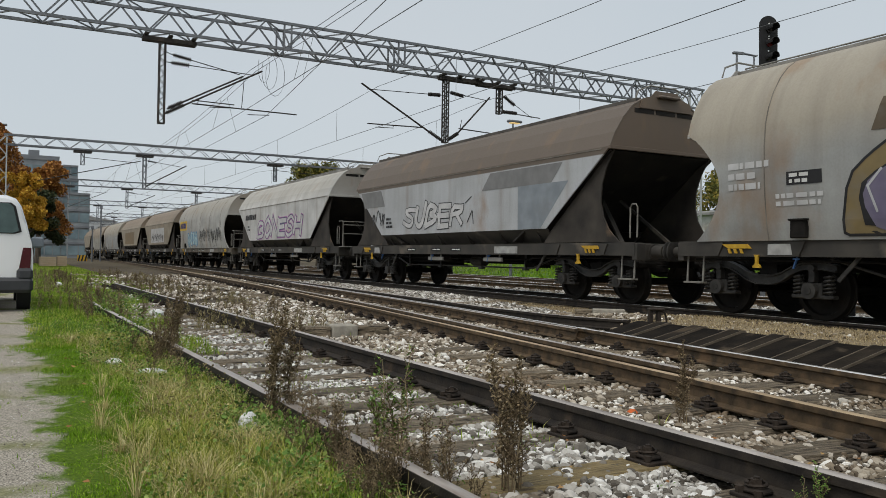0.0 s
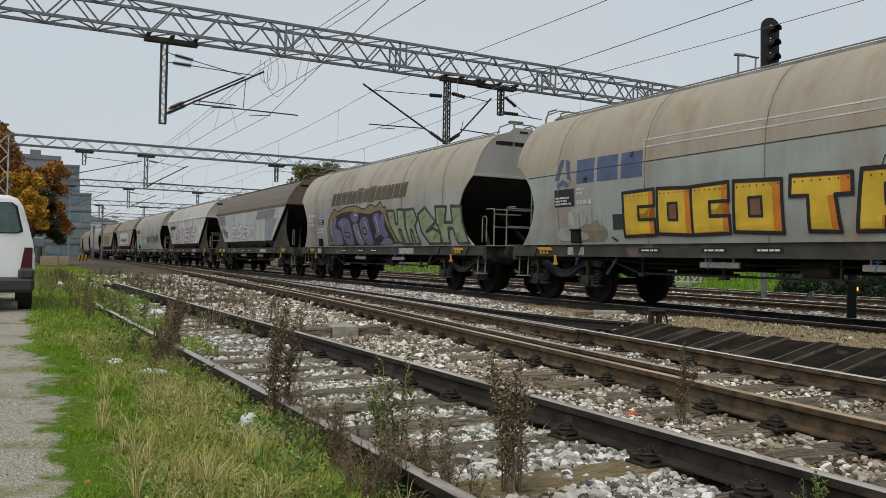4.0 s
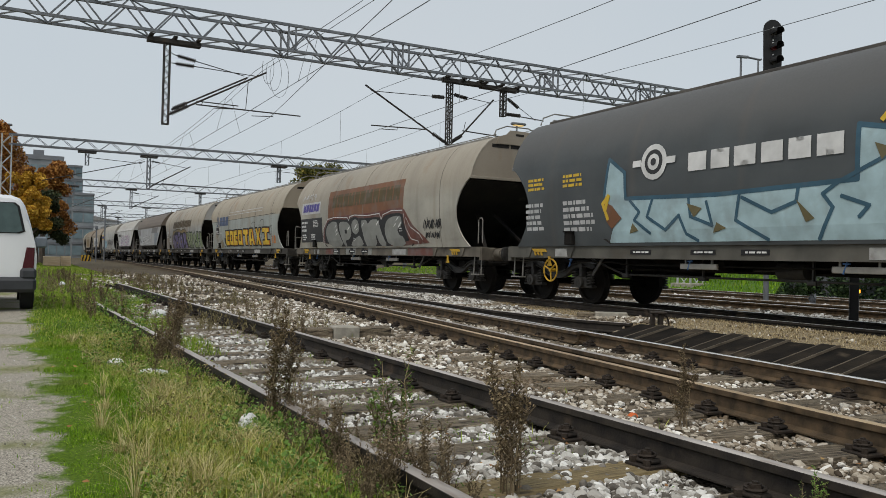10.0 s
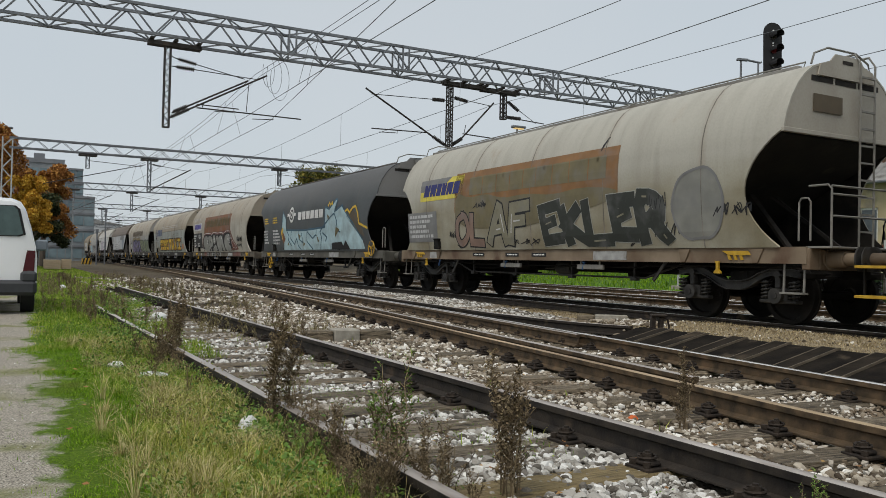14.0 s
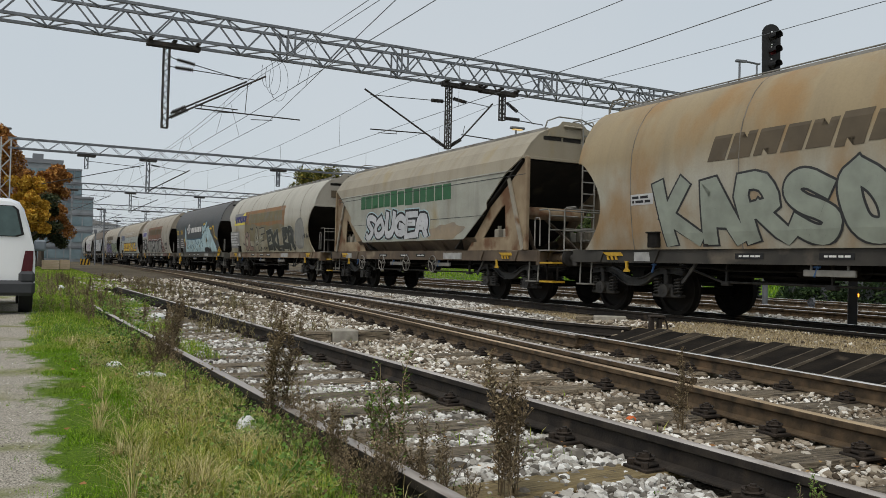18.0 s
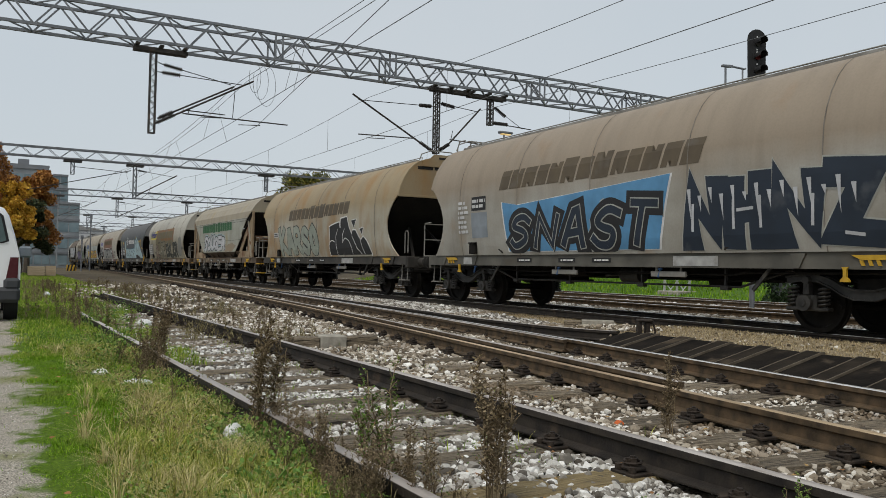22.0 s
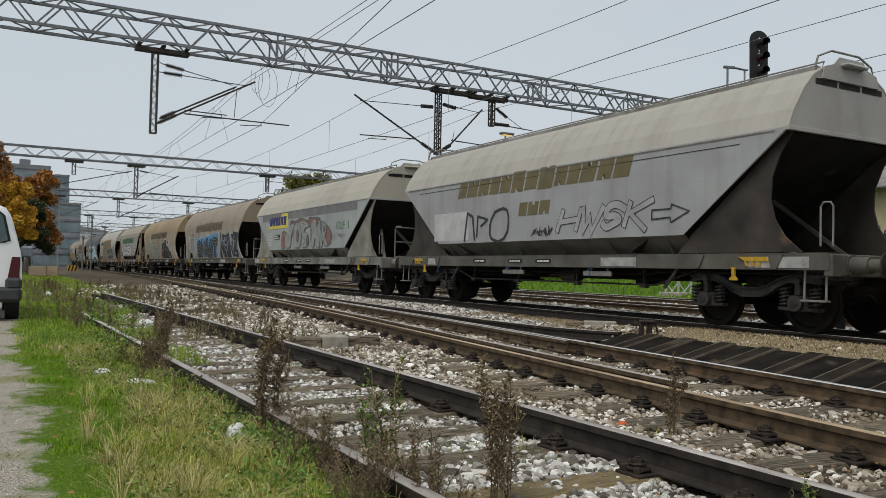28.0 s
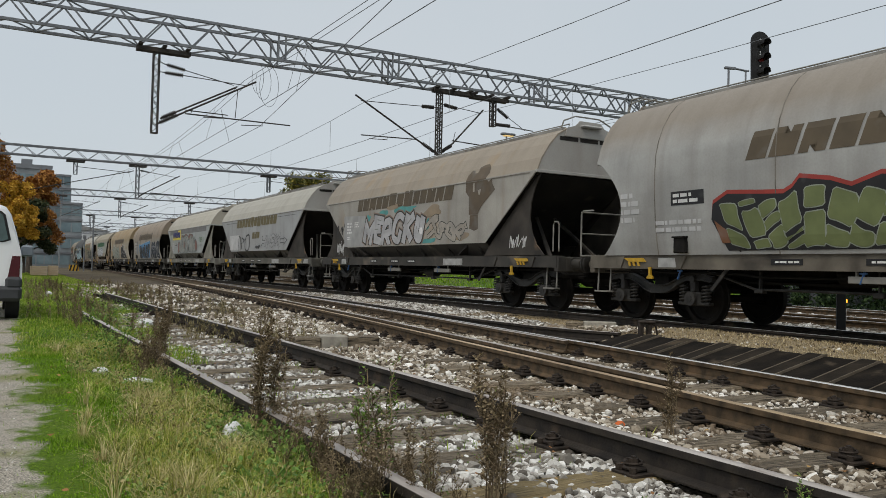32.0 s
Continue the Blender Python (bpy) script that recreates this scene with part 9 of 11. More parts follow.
def gantry_beam(parent, x0, x1, y, z0, z1, depth, bay, chord, lace, mat):
    s = Shape()
    for yy in (y - depth / 2, y + depth / 2):
        for z in (z0, z1):
            part("chord", Shape().beam((x0, yy, z), (x1, yy, z), chord, chord).mesh("chord", mat), parent)
    n = int((x1 - x0) / bay)
    for face in ("front", "rear", "top", "bottom"):
        for i in range(n):
            a, b = x0 + i * bay, x0 + (i + 1) * bay
            if face in ("front", "rear"):
                key, at = "upright_lacing", pose(a, y - depth / 2 if face == "front" else y + depth / 2, 0)
                ends = (0, 0, z0 if i % 2 else z1), (bay, 0, z1 if i % 2 else z0)
            else:
                key, at = "flat_lacing", pose(a, y, z1 if face == "top" else z0)
                e = depth / 2 if i % 2 else -depth / 2
                ends = (0, e, 0), (bay, -e, 0)
            w = lace if key == "upright_lacing" else lace * 0.8
            part("lacing_bar", shared("%s_%g_%g_%d" % (key, bay, depth + z1, i % 2), lambda t: t.beam(*ends, w, w), mat), parent, m=at)


def lattice_mast(x, y, z0, z1, w, mat, leg=0.035, step=None):
    s = Shape()
    for dx in (-w / 2, w / 2):
        for dy in (-w / 2, w / 2):
            s.beam((x + dx, y + dy, z0), (x + dx, y + dy, z1), leg, leg)
    step = step or w * 1.1
    n = max(2, int((z1 - z0) / step))
    for i in range(n):
        a, b = z0 + (z1 - z0) * i / n, z0 + (z1 - z0) * (i + 1) / n
        d = w / 2 if i % 2 else -w / 2
        for yy in (-w / 2, w / 2):
            s.beam((x + d, y + yy, a), (x - d, y + yy, b), leg * 0.5, leg * 0.5)
        for xx in (-w / 2, w / 2):
            s.beam((x + xx, y + d, a), (x + xx, y - d, b), leg * 0.5, leg * 0.5)
    s.box(x - w * 0.6, x + w * 0.6, y - w * 0.6, y + w * 0.6, z0 - 0.03, z0, 0)
    return s.mesh("lattice", mat)


def insulator(a, b):
    """A ribbed insulator between two points."""
    a, b = Vector(a), Vector(b)
    rings, n = [], 9
    d = (b - a).normalized()
    u = d.cross(Vector((0, 1, 0))).normalized()
    w = d.cross(u)
    for i in range(n):
        for f, r in ((0.0, 0.035), (0.3, 0.035), (0.4, 0.075), (0.65, 0.07), (0.75, 0.035)):
            p = a.lerp(b, (i + f) / n)
            rings.append([p + (u * math.cos(q) + w * math.sin(q)) * r for q in np.linspace(0, 2 * math.pi, 9)[:-1]])
    return Shape().loft(rings).mesh("insulator", M_DARKSTEEL, True)


def rod(pts, r=0.022, mat=None):
    return Shape().tube(pts, r, 6).mesh("rod", mat or M_DARKSTEEL)


def cantilever(parent, x, y, z_low, reach, thin=1.0, z_high=7.15):
    """A bracket from a hanging mast to the wires, reach metres to one side."""
    sg = 1 if reach > 0 else -1
    L = abs(reach)
    tip = x + reach
    part("insulator", insulator((x + sg * 0.12, y, z_low + 0.1), (x + sg * 0.55, y, z_low + 0.38)), parent)
    part("stay_tube", rod([(x + sg * 0.5, y, z_low + 0.35), (tip + sg * 0.15, y, 6.98)], 0.032 * thin), parent)
    part("insulator", insulator((x + sg * 0.2, y, z_high), (x + sg * 0.75, y, z_high - 0.08)), parent)
    part("tie_rod", rod([(x, y, z_high + 0.03), (x + sg * 0.2, y, z_high), (tip, y, 6.85)], 0.014 * thin), parent)
    part("registration_arm", rod([(x + sg * L * 0.33, y, 5.68), (tip + sg * 0.9, y, 5.60)], 0.022 * thin), parent)
    part("drop_bracket", rod([(x + sg * L * 0.36, y, 5.68), (x + sg * L * 0.40, y, z_low + 0.35 + (6.98 - z_low - 0.35) * 0.36)], 0.012), parent)
    part("steady_arm", rod([(tip + sg * 0.55, y, 5.58), (tip + sg * 0.55, y, 5.48), (tip, y, 5.42)], 0.014 * thin), parent)


def build_gantries():
    g = tagged(empty("catenary_gantry"), "grey lattice steel gantry spanning all the tracks", "gantry")
    gantry_beam(g, -8.7, 26.4, GANTRY_Y, 7.58, 8.42, 0.9, 0.71, 0.085, 0.045, M_GALV)
    for x in (7.65, 11.75, 18.2, 23.2):
        for dx in (-0.12, 0.12):
            t = Shape()
            for yy in (GANTRY_Y - 0.45, GANTRY_Y + 0.45):
                t.beam((x + dx, yy, 7.58), (x + dx, yy, 8.42), 0.05, 0.05)
            t.beam((x + dx, GANTRY_Y - 0.45, 7.6), (x + dx, GANTRY_Y + 0.45, 8.4), 0.04, 0.04)
            part("splice_frame", t.mesh("splice_frame", M_GALV), g)
    for x in (-7.4, 26.0):
        part("column", lattice_mast(x, GANTRY_Y, -0.2, 8.4, 0.75, M_GALV if x < 0 else M_PALEMAST, 0.07, 0.7), g, "pale lattice column")
        part("footing", Shape().box(x - 0.6, x + 0.6, GANTRY_Y - 0.6, GANTRY_Y + 0.6, -0.5, 0.1, 0.03).mesh("footing", M_CONC), g)
    y = GANTRY_Y
    for x0, x1, z in ((3.24, 4.83, 7.42), (13.5, 15.1, 7.47), (15.1, 16.75, 7.43)):
        s = Shape()
        for yy in (y - 0.1, y + 0.1):
            s.box(x0, x1, yy - 0.04, yy + 0.04, z - 0.07, z + 0.07, 0.008)
        for xx in (x0 + 0.1, (x0 + x1) / 2, x1 - 0.1):
            s.box(xx - 0.06, xx + 0.06, y - 0.3, y + 0.3, z + 0.07, z + 0.14, 0.008)
        part("hanger_beam", s.mesh("hanger_beam", M_DARKSTEEL), g, "dark steel carrier under the beam")
    for x, z0 in ((3.83, 4.88), (13.77, 5.12), (16.1, 6.42)):
        part("hanging_mast", lattice_mast(x, y, z0, 7.4, 0.17, M_DARKSTEEL, 0.04, 0.16), g, "dark lattice mast hanging from the beam")
    # twin bracket over the turnout: two tubes, two ties, two registration arms
    bar = lambda name, r, *pts: part(name, rod([(a, y, c) for a, c in pts], r), g)
    pot = lambda a, c, d, e: part("insulator", insulator((a, y, c), (d, y, e)), g)
    pot(3.98, 5.2, 4.5, 5.5), pot(4.05, 5.36, 4.45, 5.58), pot(4.15, 7.02, 4.7, 6.93), pot(4.1, 6.77, 4.65, 6.755)
    bar("stay_tube", 0.032, (3.9, 5.15), (6.95, 6.87))
    bar("stay_tube", 0.030, (4.0, 5.33), (6.33, 6.62))
    bar("tie_rod", 0.014, (3.9, 7.12), (4.05, 7.04), (6.22, 6.66))
    bar("tie_rod", 0.014, (3.9, 6.78), (6.68, 6.70))
    bar("registration_arm", 0.022, (4.74, 5.57), (8.13, 5.56))
    bar("registration_arm", 0.018, (4.74, 5.68), (6.06, 5.67))
    bar("drop_bracket", 0.012, (4.9, 5.56), (4.95, 5.72))
    bar("drop_bracket", 0.012, (6.3, 5.6), (6.36, 6.5))
    bar("steady_arm", 0.014, (7.2, 5.56), (7.2, 5.45), (6.5, 5.40))
    bar("steady_arm", 0.014, (5.9, 5.66), (5.9, 5.55), (5.3, 5.52))
    # bracket over the main line
    pot(13.6, 5.2, 13.1, 5.46), pot(13.55, 6.83, 13.05, 6.81)
    bar("stay_tube", 0.032, (13.7, 5.13), (10.44, 6.9))
    bar("tie_rod", 0.014, (13.7, 6.84), (10.66, 6.72))
    bar("registration_arm", 0.022, (12.9, 5.58), (10.69, 5.52))
    bar("steady_arm", 0.014, (11.7, 5.53), (11.7, 5.45), (11.0, 5.42))
    cantilever(g, 13.77, y, 5.12, 1.75, z_high=6.98)
    part("insulator", insulator((16.3, y, 7.1), (16.8, y, 6.8)), g)
    part("tie_rod", rod([(16.2, y, 7.15), (17.6, y, 6.4)], 0.012), g)
    part("insulator", insulator((16.25, y, 6.5), (16.9, y, 6.5)), g)
    part("registration_arm", rod([(16.2, y, 6.5), (18.0, y, 6.42)], 0.02), g)
    for k in range(3):
        a, drop = 7.0 + 0.22 * k, 1.0 + 0.18 * k
        arc = [(a + 0.32 * math.sin(q) * (0.6 + 0.2 * k), y + 0.1 * k, 7.5 - drop * (1 - math.cos(q)) / 2) for q in np.linspace(0, 5.2, 16)]
        part("jumper_cable", rod(arc, 0.007, M_WIRE), g)
    for i, (yg, x0, x1, top, spots) in enumerate(((57.0, -0.85, 27, 8.2, ((3.7, 6.6), (7.55, 5.3), (16.6, 6.3))), (88.0, 1.0, 27, 8.2, ((4.5, 6.3), (10.0, 5.5), (17.0, 6.3))),
                                                  (122.0, 2.0, 27, 8.2, ((10.0, 5.5), (16.0, 6.0))), (160.0, 3.0, 28, 8.2, ((9.0, 5.5), (16.0, 6.0))), (205.0, 6.0, 30, 8.2, ((12.0, 5.5), (18.0, 6.0))))):
        h = tagged(empty("catenary_gantry"), "slender grey gantry further along the line", "gantry")
        gantry_beam(h, x0, x1, yg, 7.58, top, 0.6, 0.75, 0.08, 0.03, M_GALV)
        for x in (x0, x1):
            if i == 0 and x == x0:
                part("column", lattice_mast(x - 0.1, yg, -0.2, top, 0.55, M_PALEMAST, 0.075, 0.6), h, "pale lattice column")
                continue
            part("column", Shape().box(x - 0.12, x + 0.12, yg - 0.12, yg + 0.12, -0.2, top, 0.02).mesh("column", M_GALV), h)
        for x, z0 in spots:
            part("hanger_beam", Shape().box(x - 0.55, x + 0.55, yg - 0.3, yg + 0.3, 7.38, 7.52, 0.01).mesh("hanger_beam", M_DARKSTEEL), h)
            part("hanging_mast", lattice_mast(x, yg, z0, 7.4, 0.2, M_GALV, 0.06, 0.4), h)
            if z0 < 6:
                cantilever(h, x, yg, z0, 2.6, 1.3)
            else:
                part("tie_rod", rod([(x, yg, 7.1), (x + 3.4, yg, 6.95)], 0.02), h)
                part("stay_tube", rod([(x - 2.6 if i == 0 and x < 5 else x, yg, 5.4), (x + 3.6, yg, 7.1)], 0.03), h)


M_PALEMAST = material("pale_grey_mast_paint", (0.36, 0.38, 0.37), (0.50, 0.52, 0.51), 3.0, 0.6, 0.1)
build_gantries()


def overhead_line(x, label, zc=5.42, zm=6.85, far=205, slant=0.0, carrier_x=0.0, sag=0.45):
    """Contact and carrier wires; slant leads the contact wire aside on this side of the gantry, carrier_x sets the carrier off it."""
    w = tagged(empty("overhead_wire"), label, "overhead wire")
    stops = [y for y in (-20.0, GANTRY_Y, 57.0, 88.0, 122.0, 160.0, 205.0) if y <= far]
    contact, carrier = [], []
    for k, (a, b) in enumerate(zip(stops, stops[1:])):
        for i in range(8):
            f = i / 8
            y = a + (b - a) * f
            xx = x + 0.1 * (1 if k % 2 else -1) * (0.5 - abs(f - 0.5)) + (bend(y) - bend(GANTRY_Y)) * (y > GANTRY_Y)
            contact.append((xx + slant * min(0.0, y - GANTRY_Y), y, zc))
            carrier.append((xx + carrier_x, y, zm - sag * 4 * f * (1 - f)))
    part("contact_wire", Shape().tube(contact, 0.009, 5).mesh("contact_wire", M_WIRE), w)
    part("carrier_wire", Shape().tube(carrier, 0.0085, 5).mesh("carrier_wire", M_WIRE), w)
    for p, q in list(zip(contact, carrier))[1::2]:
        if p[1] < 90:
            part("dropper", Shape().tube([p, q], 0.006, 4).mesh("dropper", M_WIRE), w)
    return w


overhead_line(6.25, "copper contact and carrier wires over the turnout", carrier_x=0.3)
overhead_line(7.1, "copper wires that cross over towards the siding", far=57, slant=0.11, carrier_x=-0.35)
overhead_line(11.05, "copper contact and carrier wires over the main line")
overhead_line(15.5, "copper contact and carrier wires over a station track")
overhead_line(20.6, "copper contact and carrier wires over the far track")


# ---- signals ----
def build_signal():
    s = tagged(empty("main_signal", pose(19.3, 15.9, 0, 0, 0, -18)), "black three-lamp railway signal on a tall mast", "signal")
    part("mast", Shape().cyl((0, 0.12, -0.25), (0, 0.12, 7.9), 0.075, 12).mesh("mast", M_GALV, True), s)
    plate = [(-0.26, 5.9), (0.26, 5.9), (0.29, 6.2)] + [(0.29 * math.cos(a), 7.85 + 0.29 * math.sin(a)) for a in np.linspace(0, math.pi, 10)]
    part("backplate", Shape().extrude(plate, "y", -0.02, 0.03).mesh("backplate", M_BLACK), s, "black plate with a rounded top")
    for i, z in enumerate((7.74, 7.32, 6.90, 6.45)):
        n, a = 14, []
        lamp = part("lamp", Shape().cyl((0.02, -0.05, z), (0.02, -0.02, z), 0.1, 14).mesh("lamp", M_SIGNAL_RED if i == 1 else M_LENS), s)
        t = Shape()
        arc = [math.pi * (-0.1 + 1.2 * k / 9) for k in range(10)]
        t.loft([[(0.02 + r * math.cos(q), y, z + r * math.sin(q)) for q, r in [(q, 0.125) for q in arc] + [(q, 0.112) for q in arc[::-1]]] for y in (-0.02, -0.36)])
        part("hood", t.mesh("hood", M_BLACK), lamp)
    for z in (7.9, 7.53, 7.45, 7.1, 7.0, 6.65, 6.2):
        part("marker_dot", Shape().cyl((0.0, -0.035, z), (0.0, -0.02, z), 0.025, 8).mesh("marker_dot", M_WHITEPAINT), s)
    part("work_platform", Shape().box(-1.0, -0.1, -0.1, 0.5, 6.0, 6.04, 0.01).mesh("work_platform", M_GALV), s)
    part("guard_rail", Shape().tube([(-1.0, 0.0, 6.04), (-1.0, 0.0, 6.95), (-0.8, 0.0, 6.98), (-0.4, 0.0, 6.93), (-0.35, 0, 6.95)], 0.03, 6).tube([(-0.45, 0, 6.95), (-0.45, 0, 6.04)], 0.025, 6).box(-1.12, -0.78, -0.04, 0.06, 6.95, 7.02, 0.01).mesh("guard_rail", M_GALV), s)
    d = tagged(empty("dwarf_signal", pose(14.25, 9.75, -0.22, 0, 0, 40)), "black dwarf signal with a white number plate", "signal")
    part("post", Shape().box(-0.09, 0.09, -0.08, 0.08, 0, 1.05, 0.01).mesh("post", M_BLACK), d)
    part("plate", Shape().box(0.02, 0.2, -0.10, -0.085, 0.28, 0.52, 0.004).mesh("plate", M_WHITEPAINT), d, "white plate")
    part("mark", Shape().box(0.08, 0.13, -0.104, -0.1, 0.40, 0.48).box(0.07, 0.15, -0.104, -0.1, 0.31, 0.34).mesh("mark", M_BLACK), d)
    part("lamp", Shape().cyl((0.1, -0.12, 0.66), (0.1, -0.08, 0.66), 0.035, 10).mesh("lamp", M_SIGNAL_AMBER), d, "lit amber lamp")
    part("lamp_housing", Shape().box(0.02, 0.2, -0.08, 0.06, 0.56, 0.76, 0.01).mesh("lamp_housing", M_BLACK), d)


def glow(name, c, strength):
    m = bpy.data.materials.new(name)
    m.use_nodes = True
    b = m.node_tree.nodes["Principled BSDF"]
    b.inputs["Base Color"].default_value = (*c, 1)
    b.inputs["Emission Color"].default_value = (*c, 1)
    b.inputs["Emission Strength"].default_value = strength
    return m


M_LENS = plain("dark_lens", (0.05, 0.045, 0.04), 0.15)
M_SIGNAL_RED = plain("dull_red_lens", (0.10, 0.012, 0.012), 0.2)
M_SIGNAL_AMBER = glow("amber_lamp", (1.0, 0.35, 0.03), 2.5)
build_signal()


# ---- things beside the tracks ----
def build_trackside():
    # dark sloping revetment with pale cross strips between turnout and main line
    t = tagged(empty("trackside_revetment", pose(0, 0, 0)), "low sloping row of dark plates with pale cross strips", "revetment", kind="structure")

    def slope_piece(name, y0, y1, proud, mat):
        s = Shape().extrude([(7.05, -0.17 + proud), (7.93, 0.03 + proud), (7.99, 0.03 + proud), (7.99, -0.3), (7.05, -0.3)], "y", y0, y1)
        part(name, s.mesh(name, mat), t)

    y = 2.46
    while y < 8.3:
        slope_piece("dark_plate", y + 0.008, y + 0.19, -0.009, M_PLATE)
        # Wide plate stands in for the open gap, its shade in the colour.
        slope_piece("dark_plate", y + 0.21, y + 0.62, -0.03, M_TROUGH)
        for a in (0.0, 0.2):
            slope_piece("cross_strip", y + a - 0.005, y + a + 0.005, -0.004, M_STRIP)
        y += 0.63
    # timber and concrete block in the six-foot
    b = tagged(empty("concrete_block", pose(3.77, 9.75, -0.2, 0, 0, -4)), "pale concrete block between dark timbers in the ballast", "block")
    part("block", Shape().box(-0.17, 0.17, -0.16, 0.16, 0, 0.17, 0.012).mesh("block", M_CONC), b)
    part("timber", Shape().box(-0.52, -0.175, -0.12, 0.12, 0, 0.15, 0.012).mesh("timber", M_WOOD), b)
    part("timber", Shape().box(0.175, 0.62, -0.12, 0.12, 0, 0.15, 0.012).mesh("timber", M_WOOD), b)
    c = tagged(empty("concrete_slab", pose(8.9, 10.75, -0.16, 0, 0, -38)), "weathered concrete slab with a dark plank beside the cover plates", "slab")
    part("slab", Shape().box(-0.13, 0.42, -0.13, 0.13, 0, 0.19, 0.012).mesh("slab", M_CONC), c)
    part("plank", Shape().box(-0.43, -0.135, -0.11, 0.11, 0, 0.175, 0.01).mesh("plank", M_WOOD), c, "dark weathered plank")
    # small point stand
    p = tagged(empty("point_stand", pose(8.1, 8.55, -0.03, 0, 0, -28)), "short dark cast-iron stand with two bent legs", "point stand")
    part("cap", Shape().box(-0.11, 0.11, -0.08, 0.08, 0.19, 0.225, 0.012).mesh("cap", M_IRON), p)
    for x in (-0.08, 0.035):
        part("leg", Shape().box(x - 0.032, x + 0.032, -0.05, 0.05, -0.03, 0.19, 0.01).mesh("leg", M_IRON), p)
    part("bent_leg", Shape().tube([(0.08, 0, 0.18), (0.13, 0, 0.16), (0.15, 0, 0.07), (0.165, 0, -0.03)], 0.014, 6).mesh("bent_leg", M_IRON), p)
    # rubbish
    for x, y, sx, sy, sz, lab, mat in ((1.15, 4.38, 0.07, 0.05, 0.048, "crumpled white plastic bag in the grass", M_LITTER), (2.1, 14.1, 0.13, 0.08, 0.07, "white plastic sheet in the verge", M_LITTER),
                                       (0.75, 7.3, 0.07, 0.06, 0.03, "scrap of white paper in the grass", M_LITTER), (0.95, 6.6, 0.13, 0.09, 0.025, "flattened white paper in the grass", M_LITTER),
                                       (1.05, 24.5, 0.13, 0.09, 0.07, "white plastic bag among the weeds", M_LITTER), (3.69, 4.11, 0.05, 0.035, 0.03, "orange scrap of cloth on the ballast", M_ORANGE)):
        s = Shape()
        r = random.Random(int(x * 100 + y))
        rings = []
        for i in range(7):
            f = i / 6
            k = math.sin(math.pi * (0.12 + 0.83 * f)) ** 0.6
            rings.append([(sx * k * math.cos(a) * r.uniform(0.88, 1.08), sy * k * math.sin(a) * r.uniform(0.88, 1.08), sz * 2 * f * r.uniform(0.95, 1.05)) for a in np.linspace(0, 2 * math.pi, 13)[:-1]])
        s.loft(rings)
        o = tagged(new("litter", s.mesh("litter", mat)), lab, "litter")
        o.matrix_basis = pose(x, y, level(x, y) - 0.008, 0, 0, r.uniform(0, 180))
    # fallen leaves
    r = random.Random(31)
    verts, faces = [], []
    for i in range(420):
        x, y = r.uniform(0.2, 4.4), r.uniform(2.2, 12)
        if 1.35 < x < 1.5:
            continue
        z = level(x, y) + (0.045 if x > 1.5 else 0.03)
        a, L = r.uniform(0, 6.28), r.uniform(0.010, 0.022)
        n = len(verts)
        for q, (d, e) in enumerate(((1, 0), (0.1, 0.55), (-0.9, 0), (0.1, -0.55))):
            verts.append((x + L * (d * math.cos(a) - e * math.sin(a)), y + L * (d * math.sin(a) + e * math.cos(a)), z + r.uniform(0, 0.012)))
        faces.append((n, n + 1, n + 2, n + 3))
    tagged(new("fallen_leaves", loose_mesh("fallen_leaves", verts, faces, M_LEAVES)), "scattered brown and orange fallen leaves", "leaves", kind="stuff")


# Near-black that paints the shade of the gaps, with brown rust spots.
M_TROUGH = material("gap_shade_plate", (0.006, 0.005, 0.0045), (0.022, 0.018, 0.014), 4.0, 0.85, 0.0, (0.10, 0.078, 0.055), 2.0, 0.6, 0.2, 30, spec=0.08)
M_PLATE = material("rusty_brown_plate", (0.010, 0.008, 0.006), (0.032, 0.025, 0.018), 4.0, 0.85, 0.0, (0.07, 0.053, 0.036), 2.0, 0.6, 0.2, 30, spec=0.12)
M_STRIP = material("pale_worn_strip", (0.10, 0.08, 0.058), (0.19, 0.155, 0.115), 6.0, 0.7, 0.2)
M_LITTER = material("crumpled_white_plastic", (0.60, 0.61, 0.60), (0.78, 0.78, 0.77), 8.0, 0.5, 0, (0.4, 0.38, 0.33), 5.0, 0.6, 0.6, 25)
M_ORANGE = plain("orange_cloth", (0.60, 0.13, 0.03), 0.8)
M_LEAVES = island("fallen_leaf", ((0.0, (0.16, 0.08, 0.035)), (0.6, (0.30, 0.15, 0.06)), (1.0, (0.42, 0.27, 0.10))), 0.8, 0.2)
build_trackside()


